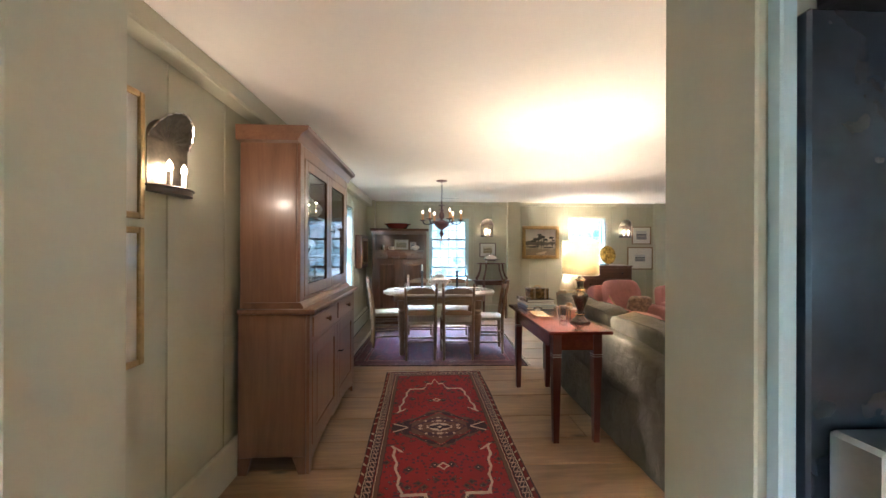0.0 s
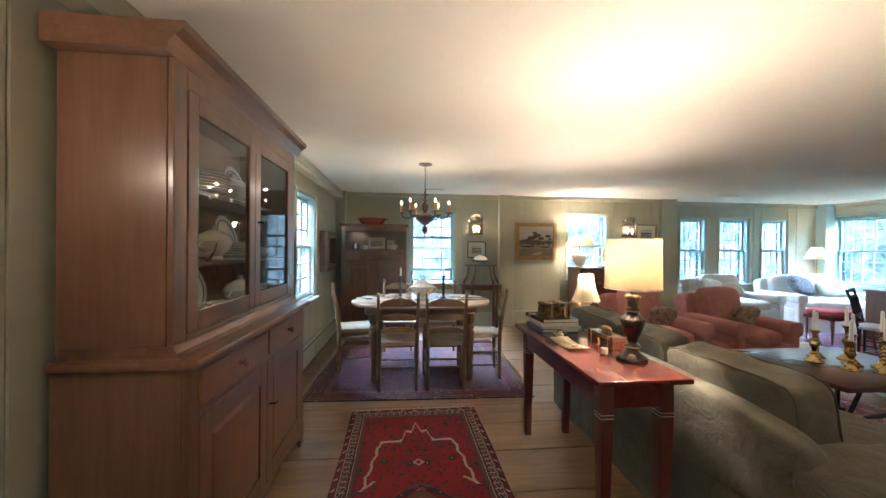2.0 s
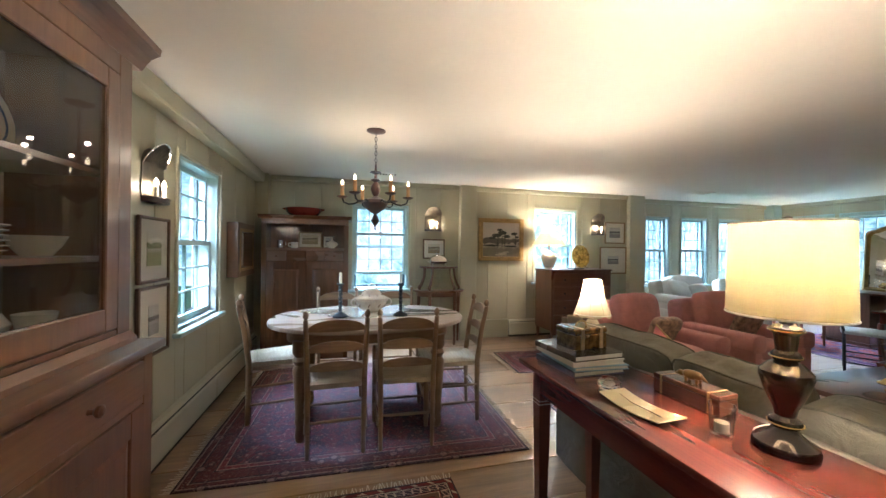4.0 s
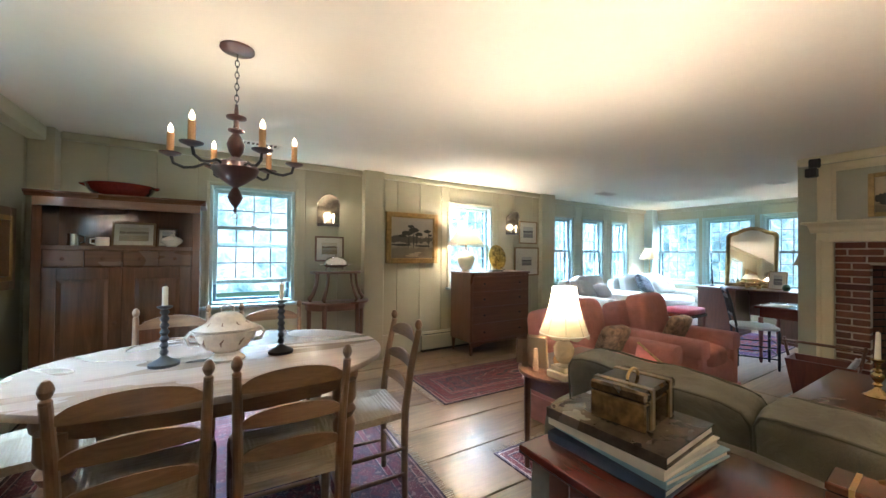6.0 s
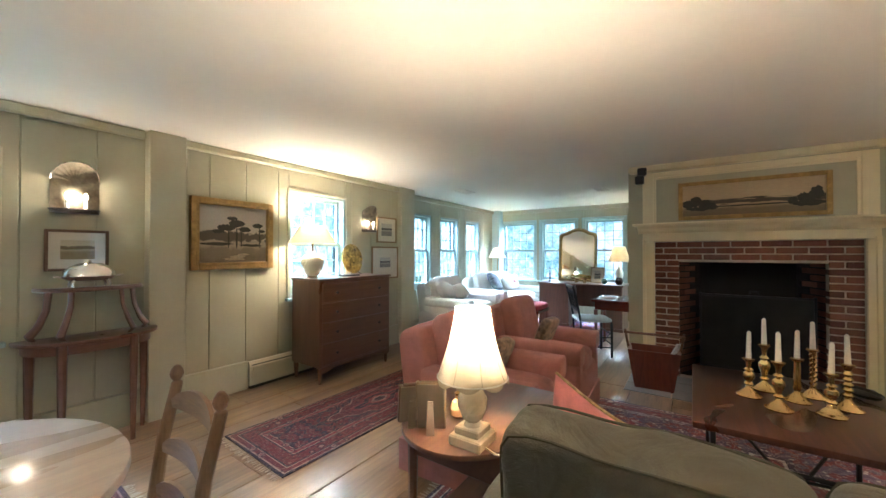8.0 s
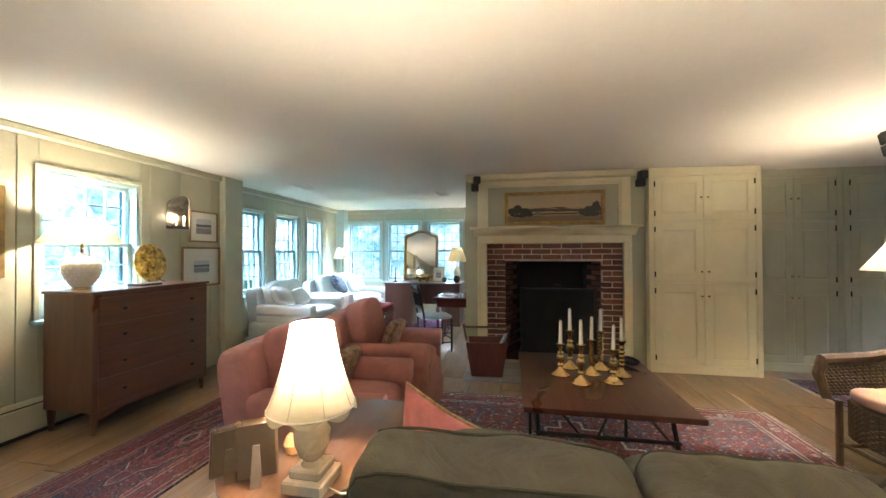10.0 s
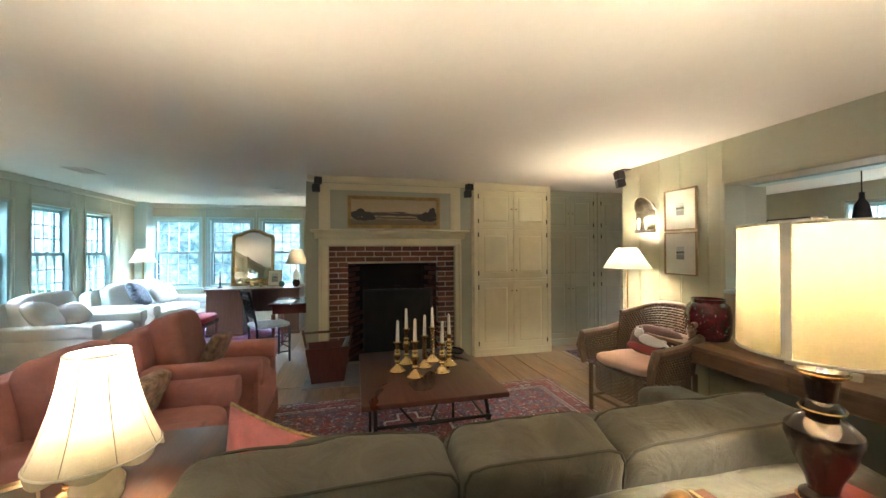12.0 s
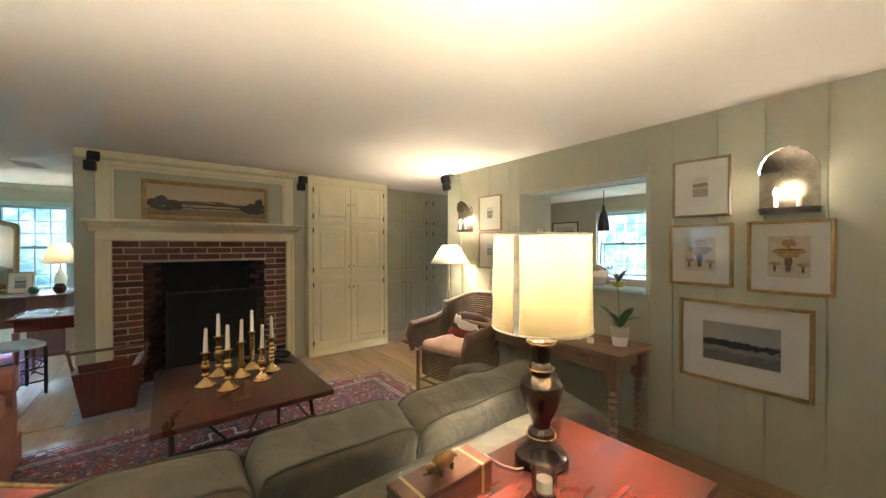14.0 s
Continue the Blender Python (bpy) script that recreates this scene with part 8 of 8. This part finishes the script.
def leaf(parent, a, length, wide, lift, droop, z0=0.12):
    bm = bmesh.new()
    rows = []
    for k in range(9):
        u = k / 8
        r, z = length * u * 0.85, z0 + lift * u - droop * u * u
        w = wide * math.sin(math.pi * min(1, 0.12 + u * 0.88)) ** 0.7
        c, s = math.cos(a), math.sin(a)
        rows.append([bm.verts.new((r * c - t * w * s, r * s + t * w * c, z + abs(t) * 0.25 * w)) for t in (-1, -0.5, 0, 0.5, 1)])
    for p, q in zip(rows, rows[1:]):
        for j in range(4):
            bm.faces.new((p[j], p[j + 1], q[j + 1], q[j]))
    bmesh.ops.solidify(bm, geom=bm.faces[:], thickness=0.0015)
    part("leaf", bm, M_leaf, parent)


for a, ln, w, li, dr in ((0.2, 0.16, 0.035, 0.20, 0.06), (1.3, 0.12, 0.034, 0.17, 0.06), (2.6, 0.17, 0.036, 0.22, 0.06), (3.6, 0.15, 0.034, 0.15, 0.08), (4.8, 0.13, 0.03, 0.12, 0.08), (5.6, 0.14, 0.032, 0.11, 0.09)):
    leaf(pp, a, ln, w, li, dr)
part("flower_stem", tube([(0, 0, 0.10), (0.02, -0.02, 0.35), (0.06, -0.05, 0.50), (0.14, -0.08, 0.52)], 0.0028, 6), M_leaf, pp)
for x, dz in ((0.09, 0.52), (0.12, 0.515), (0.145, 0.505)):
    part("bud", pad(0.008, 0.008, 0.011, 2.0, 3, 0, 0, 0, None, (x, -0.075, dz)), M_leaf, pp)
book(pose(2.02, 1.30, 0.6505, 0, 0, 5), 0.22, 0.16, 0.02, M_ivory, "pale book lying on the hall table")
book(pose(2.03, 1.31, 0.671, 0, 0, -4), 0.20, 0.15, 0.016, surface("red_book_cover", (0.2, 0.04, 0.03), 0.4), "red book lying on the hall table")
vt = thing("votive_candle", pose(1.92, 1.46, 0.6505), "tiny white votive candle on the hall table", "candle")
part("cup", lathe([(0.0, 0.0), (0.022, 0.0), (0.026, 0.035), (0.023, 0.035), (0.0, 0.02)], 16), M_china, vt)

# ---- speakers, vents, outlet ----
def speaker(m):
    s = thing("wall_speaker", m, "small black double-cube loudspeaker on a bracket", "loudspeaker", "black satellite speakers")
    part("lower_cube", box(-0.04, 0.04, -0.10, -0.02, -0.085, -0.005, 0.006), M_black, s)
    part("upper_cube", box(-0.035, 0.045, -0.105, -0.025, 0.0, 0.078, 0.006), M_black, s, at=pose(0, 0, 0, 0, 0, 14))
    part("bracket", tube([(0, -0.03, -0.01), (0, 0.0, 0.0)], 0.01, 8), M_iron, s)
    return s


sp0 = speaker(pose(4.975, 4.30, 2.07, 0, 0, -90))
copy_thing(sp0, pose(4.925, 2.54, 2.05, 0, 0, -90))
copy_thing(sp0, pose(3.84, 1.155, 2.06, 12, 0, 160))
hb = tagged(part("speaker_shelf", box(3.76, 3.90, 1.154, 1.24, 2.125, 2.135, 0.002), M_iron), "thin black bracket plate over the speaker", "bracket")


def vent(m, wide, deep):
    v = thing("ceiling_vent", m, "white slatted ceiling air vent", "vent", "ceiling vents")
    f = bmesh.new()
    for x0, x1, y0, y1 in ((-wide, -wide + 0.02, -deep, deep), (wide - 0.02, wide, -deep, deep), (-wide + 0.02, wide - 0.02, -deep, -deep + 0.02), (-wide + 0.02, wide - 0.02, deep - 0.02, deep)):
        box(x0, x1, y0, y1, -0.008, -0.0005, 0.002, f)
    part("frame", f, M_ceiling, v, smooth=False)
    part("backing", box(-wide + 0.02, wide - 0.02, -deep + 0.02, deep - 0.02, -0.002, -0.0005, 0), M_grey, v)
    n = int(wide * 2 / 0.035)
    for k in range(n):
        x = -wide + 0.03 + k * (2 * wide - 0.06) / (n - 1)
        part("slat", box(x - 0.006, x + 0.006, -deep + 0.02, deep - 0.02, -0.007, -0.003, 0), M_ceiling, v, smooth=False)


vent(pose(0.47, 6.75, CEIL), 0.17, 0.07)
vent(pose(5.25, 6.66, CEIL, 0, 0, 0), 0.16, 0.10)
vent(pose(6.20, 4.92, CEIL, 0, 0, 0), 0.16, 0.10)
ou = thing("wall_outlet", pose(1.10, 1.151, 0.36, 0, 0, 180), "ivory wall outlet cover plate", "outlet")
part("cover_plate", box(-0.036, 0.036, -0.006, -0.001, 0, 0.115, 0.002), M_trim, ou)
for z in (0.028, 0.072):
    part("socket", prism(oval(0.014, 0.012, 16, (0, z + 0.008)), -0.008, -0.006, None, "y"), M_trim, ou)


# ---- sunroom ----
arm_chair("white_armchair", pose(5.42, 6.86, 0, 0, 0, 2), "white slipcovered armchair under the bay windows", "white seats", M_white, 1.08, 0.92)
arm_chair("white_loveseat", pose(7.02, 6.86, 0, 0, 0, -8), "white slipcovered loveseat in the sunroom corner", "white seats", M_white, 1.45, 0.94)
M_dkpat = surface("black_white_ikat", (0.09, 0.09, 0.10), 0.95, vary=0.95, scale=28, fine=60, bump=0.3)
M_pale = cloth("pale_linen", (0.62, 0.58, 0.52), 0.08)
for nm, m, s, mt, lb in (("patterned_cushion", pose(6.86, 6.96, 0.71, 58, 14, 4), (0.24, 0.17, 0.065), M_dkpat, "black and white patterned cushion on the loveseat"),
                         ("lettered_cushion", pose(7.30, 6.84, 0.67, 60, -4, -14), (0.21, 0.15, 0.06), M_pale, "pale cushion with embroidered red letters"),
                         ("white_cushion", pose(5.20, 6.96, 0.68, 52, 10, 6), (0.23, 0.15, 0.065), M_white, "plump white cushion on the armchair"),
                         ("linen_cushion", pose(5.48, 6.90, 0.64, 50, -8, -8), (0.17, 0.13, 0.055), M_pale, "small linen cushion on the armchair")):
    cu = thing(nm, m, lb, "cushion")
    part("cover", pad(*s, 3.6, 9, 0, 4, 0.010), mt, cu)
    if nm == "lettered_cushion":
        crv = bpy.data.curves.new("letters", "FONT")
        crv.body, crv.size, crv.extrude, crv.align_x, crv.align_y = "TFB", 0.13, 0.002, "CENTER", "CENTER"
        ob = new("letters", crv)
        mesh = bpy.data.meshes.new_from_object(ob)
        bpy.data.objects.remove(ob)
        mesh.materials.append(cloth("red_thread", (0.45, 0.05, 0.06), 0.1))
        tx = new("embroidered_letters", mesh)
        tx.parent = cu
        tx.matrix_basis = pose(0, 0, 0.061)

fb = thing("sunroom_lamp", pose(7.46, 7.20, 0), "standing lamp with a white pleated shade", "floor lamp")
part("base", lathe([(0.12, 0.0), (0.122, 0.012), (0.02, 0.03), (0.01, 0.05)], 26), M_brass, fb)
part("pole", tube([(0, 0, 0.03), (0, 0, 1.33)], 0.009, 10), M_brass, fb)
part("shade", lamp_shade(0.18, 0.075, 1.17, 1.37, 0.0, 16, 48), M_shade, fb, "white pleated cone shade")
shade_wires(fb, 0.075, 1.37, 0.18, 1.17, 1.33)

dk = thing("writing_desk", pose(7.18, 5.43, 0), "dark mahogany desk with a solid back panel", "desk")
part("desktop", box(-0.31, 0.31, -0.69, 0.69, 0.715, 0.74, 0.005), M_chest, dk)
for y0, y1 in ((0.16, 0.67), (-0.67, -0.35)):
    part("pedestal", box(-0.29, 0.29, y0, y1, 0.05, 0.714, 0.004), M_chest_z, dk)
    part("plinth", box(-0.30, 0.30, y0 - 0.008, y1 + 0.008, 0.0, 0.05, 0.004), M_chest_z, dk)
part("back_panel", box(0.24, 0.26, -0.35, 0.16, 0.30, 0.714, 0.003), M_chest_z, dk)

mi = thing("gilt_mirror", pose(7.40, 5.57, 0.741, 0, 0, -90) @ pose(0, 0, 0, -5, 0, 0), "tall arched gilt mirror leaning on the window", "mirror")
def arch_line(w, h, n=18):
    side = [(w, 0.0), (w, h - 0.14)]
    top = [(w * 0.92, h - 0.10), (w * 0.82, h - 0.085), (w * 0.70, h - 0.08), (w * 0.52, h - 0.05), (w * 0.28, h - 0.012), (0.0, h)]
    half_l = side + top
    return half_l + [(-x, z) for x, z in half_l[-2::-1]]
outer, inner = arch_line(0.335, 0.97), [(x * 0.84, 0.055 + z * 0.885) for x, z in arch_line(0.335, 0.97)]
bm = bmesh.new()
fr = [[bm.verts.new((x, y, z)) for x, z in ln] for ln, y in ((outer, 0.0), (outer, -0.035), ([((a[0] + b[0]) / 2, (a[1] + b[1]) / 2) for a, b in zip(outer, inner)], -0.05), (inner, -0.02), (inner, 0.0))]
for a, b in zip(fr, fr[1:]):
    for k in range(len(a)):
        j = (k + 1) % len(a)
        bm.faces.new((a[k], a[j], b[j], b[k]))
bmesh.ops.recalc_face_normals(bm, faces=bm.faces[:])
part("frame", bm, M_gilt, mi)
m_mir, tr_, bs_ = shader("mirror_silver")
bs_.inputs["Base Color"].default_value, bs_.inputs["Metallic"].default_value, bs_.inputs["Roughness"].default_value = (0.86, 0.86, 0.85, 1), 1.0, 0.03
part("mirror_glass", prism(inner, -0.016, -0.006, None, "y"), m_mir, mi, smooth=False)
part("back_board", prism([(x * 0.97, 0.01 + z * 0.97) for x, z in outer], -0.005, 0.003, None, "y"), M_walnut, mi, smooth=False)

fp = thing("gold_pig_figure", pose(7.14, 5.45, 0.741, 0, 0, 78), "shiny gold pig figure on the desk", "figurine")
bm = pad(0.12, 0.055, 0.055, 2.4, 7, 0, 2, 0.004, None, (0, 0, 0.095))
pad(0.05, 0.042, 0.045, 2.2, 5, 0, 2, 0, bm, (0.13, 0, 0.10))
tube([(0.16, 0, 0.095), (0.19, 0, 0.09)], 0.02, 8, bm)
for x in (-0.075, 0.075):
    for y in (-0.03, 0.03):
        tube([(x, y, 0.07), (x, y, 0.0)], [0.02, 0.013], 8, bm)
part("figure_body", bm, M_brass, fp)
picture("desk_print", pose(7.26, 5.20, 0.741, 0, 0, -90), 0.22, 0.27, P_small, "pale framed print leaning on the desk", M_lightfr, 0.012, 0.05, lean=-10)
for nm, x, y, r, h, mt, lb in (("green_pot", 7.10, 5.06, 0.05, 0.09, surface("dark_green_glaze", (0.03, 0.09, 0.05), 0.3), "small dark green pot on the desk"), ("brown_jar", 7.05, 4.83, 0.062, 0.12, surface("dark_brown_glaze", (0.05, 0.025, 0.015), 0.25), "round dark brown jar on the desk")):
    p = thing(nm, pose(x, y, 0.741), lb, "pot")
    part("pot_body", lathe([(r * 0.6, 0.0), (r * 0.95, h * 0.3), (r, h * 0.6), (r * 0.7, h * 0.92), (r * 0.72, h), (r * 0.6, h), (0.0, h * 0.8)], 22), mt, p)
cs = thing("desk_candlestick", pose(7.12, 5.98, 0.741), "slim black candlestick on the desk", "candlestick")
part("stem", lathe([(0.04, 0.0), (0.04, 0.01), (0.01, 0.03), (0.014, 0.08), (0.008, 0.12), (0.02, 0.15), (0.0, 0.152)], 14), M_iron, cs)
part("candle", lathe([(0.009, 0.15), (0.007, 0.27), (0.0, 0.272)], 10), M_iron, cs)
ld = thing("desk_lamp", pose(7.30, 4.86, 0.741), "desk lamp with a white empire shade", "lamp")
part("base", lathe([(0.06, 0.0), (0.06, 0.012), (0.025, 0.03), (0.06, 0.12), (0.065, 0.18), (0.03, 0.26), (0.012, 0.30), (0.01, 0.56), (0.0, 0.56)], 24), M_china, ld)
part("shade", lamp_shade(0.175, 0.09, 0.37, 0.62, 0, 0, 40), M_shade, ld, "white empire shade")
shade_wires(ld, 0.09, 0.62, 0.175, 0.37, 0.56)
picture("dark_oil_portrait_frame", pose(5.95, 4.372, 1.18, 0, 0, 180), 0.5, 0.55, P_oil, "dark framed painting on the sunroom end wall", M_walnut, 0.05, thick=0.04)


def side_chair(m):
    c = thing("black_side_chair", m, "black painted side chair with a pale rush seat", "chair")
    for x in (-0.18, 0.18):
        part("back_post", tube([(x, 0.17, 0.0), (x, 0.175, 0.43), (x * 1.04, 0.23, 0.72), (x * 1.05, 0.27, 0.86)], 0.013, 8), M_black, c)
        part("front_leg", lathe([(0.010, 0.0), (0.014, 0.06), (0.012, 0.2), (0.016, 0.40), (0.0, 0.44)], 10), M_black, c, at=(x * 1.1, -0.18, 0))
        for z in (0.12, 0.24):
            part("stretcher", tube([(x * 1.05, -0.18, z), (x, 0.17, z)], 0.007, 6), M_black, c)
    part("seat", pad(0.22, 0.205, 0.022, 5.0, 7, 0, 1, 0.003, None, (0, 0, 0.44)), surface("pale_blue_rush", (0.40, 0.42, 0.40), 0.7, vary=0.15, scale=40), c, "pale woven seat")
    for z, y in ((0.84, 0.263), (0.77, 0.245), (0.56, 0.20)):
        part("back_rail", box(-0.185, 0.185, y - 0.008, y + 0.008, z - 0.018, z + 0.018, 0.004), M_black, c)
    for k in range(5):
        x = -0.13 + k * 0.065
        part("spindle", tube([(x, 0.203, 0.575), (x, 0.243, 0.755)], 0.006, 6), M_black, c)
    for z in (0.16, 0.28):
        part("stretcher", tube([(-0.198, -0.18, z), (0.198, -0.18, z)], 0.007, 6), M_black, c)
    return c


side_chair(pose(5.42, 4.90, 0, 0, 0, 28))
wt = thing("small_writing_table", pose(5.86, 4.66, 0), "small dark writing table with turned legs", "table")
part("tabletop", box(-0.34, 0.34, -0.25, 0.27, 0.635, 0.66, 0.004), M_mahog, wt)
part("apron", box(-0.29, 0.29, -0.21, 0.23, 0.53, 0.634, 0.003), M_mahog, wt)
for x in (-0.28, 0.28):
    for y in (-0.2, 0.22):
        part("leg", lathe([(0.012, 0.0), (0.02, 0.04), (0.014, 0.1), (0.024, 0.38), (0.018, 0.44), (0.026, 0.46), (0.026, 0.53), (0.0, 0.53)], 12), M_mahog_z, wt, at=(x, y, 0))
tagged(part("paper_sheet", box(5.62, 5.92, 4.66, 4.88, 0.661, 0.663, 0), M_mat_white), "white sheet of paper on the writing table", "paper")
so = thing("red_footstool", pose(6.15, 5.95, 0.004), "low footstool with a red cushion top", "stool")
part("cushion_top", pad(0.26, 0.20, 0.05, 4.5, 7, 0, 1, 0.004, None, (0, 0, 0.42)), cloth("crimson_cloth", (0.28, 0.03, 0.035), 0.15), so, "crimson cushion top")
part("frame", box(-0.25, 0.25, -0.19, 0.19, 0.33, 0.375, 0.004), M_mahog, so)
for x in (-0.22, 0.22):
    for y in (-0.16, 0.16):
        part("leg", tube([(x, y, 0.0), (x, y, 0.33)], [0.012, 0.02], 8), M_mahog_z, so)
fig = thing("black_bird_figure", pose(6.12, 7.44, 0.697), "small black figure on the bay window sill", "figurine")
part("figure_body", lathe([(0.03, 0.0), (0.035, 0.01), (0.02, 0.04), (0.032, 0.08), (0.026, 0.12), (0.012, 0.14), (0.018, 0.16), (0.0, 0.18)], 14), M_black, fig)

# ---- kitchen seen through the openings ----
trim("kitchen_beam", box(-1.04, 3.79, -0.62, -0.42, CEIL - 0.16, CEIL - 0.001, 0.008), "pale painted kitchen ceiling beam", M_sash)
pd = thing("pendant_lamp", pose(3.10, -0.90, CEIL - 0.04), "narrow black metal kitchen pendant lamp", "pendant lamp")
part("canopy", lathe([(0.0, -0.03), (0.03, -0.022), (0.075, -0.006), (0.075, 0.0)], 22), M_black, pd)
part("rod", tube([(0, 0, -0.02), (0, 0, -0.30)], 0.005, 8), M_black, pd)
part("shade", lathe([(0.07, -0.62), (0.075, -0.60), (0.06, -0.46), (0.05, -0.40), (0.02, -0.34), (0.02, -0.28), (0.0, -0.28)], 24), M_black, pd)
picture("kitchen_print", pose(3.798, -0.10, 1.55, 0, 0, -90), 0.26, 0.34, P_small, "black framed print on the kitchen wall", M_black, 0.016, 0.05)
picture("kitchen_print", pose(3.798, -0.10, 1.17, 0, 0, -90), 0.26, 0.34, P_small, "black framed print on the kitchen wall", M_black, 0.016, 0.05)
picture("kitchen_landscape", pose(4.55, -2.198, 1.36, 0, 0, 180), 0.55, 0.40, P_small, "dark framed landscape print on the kitchen wall", M_black, 0.02, 0.07)
rj = thing("round_jar", pose(2.10, 1.06, PASS[2] + 0.0225), "round cream pottery jar on the opening's shelf", "jar")
part("jar_body", lathe([(0.04, 0.0), (0.07, 0.02), (0.09, 0.07), (0.085, 0.12), (0.05, 0.155), (0.03, 0.165), (0.0, 0.16)], 24), M_china, rj)
yb = thing("yellow_planter", pose(1.93, 1.05, PASS[2] + 0.0225), "small yellow bowl planted with trailing green leaves", "plant")
part("bowl", lathe([(0.03, 0.0), (0.045, 0.01), (0.06, 0.045), (0.055, 0.045), (0.0, 0.03)], 20), surface("yellow_glaze", (0.45, 0.34, 0.06), 0.3), yb)
for a in range(7):
    leaf(yb, a * 0.9, 0.09 + 0.02 * (a % 3), 0.014, 0.10 + 0.03 * (a % 2), 0.03, 0.035)
M_soap = surface("black_soapstone", (0.02, 0.027, 0.034), 0.2, vary=0.25, scale=3, fine=24, bump=0.05, twist=1.2)
tagged(part("soapstone_slab", box(0.562, 1.60, 0.925, 0.955, 0.90, 1.62, 0.004), M_soap), "black veined soapstone splashback on the kitchen wall", "splashback", kind="structure")
hd = tagged(part("range_hood_shelf", box(0.60, 1.60, 0.60, 0.955, 1.63, 1.75, 0.006), M_black), "black shelf over the kitchen range", "shelf", kind="structure")
rg = thing("kitchen_range", pose(0.575, 0.55, 0), "stainless steel kitchen range beside the doorway", "range")
M_steel = surface("brushed_steel", (0.5, 0.5, 0.5), 0.3, 1.0, 0.1, 6, 90, 0.05)
part("range_body", box(0, 0.75, 0.0, 0.36, 0.10, 0.90, 0.006), M_steel, rg)
part("back_guard", box(0, 0.75, 0.30, 0.365, 0.901, 1.055, 0.006), M_steel, rg)
part("cooktop", box(0.01, 0.74, 0.01, 0.295, 0.901, 0.92, 0.004), M_black, rg)
part("plinth", box(0.02, 0.73, 0.03, 0.34, 0.0, 0.099, 0.002), M_black, rg)
part("towel_rail", tube([(0.05, -0.03, 0.80), (0.70, -0.03, 0.80)], 0.009, 8), M_steel, rg)
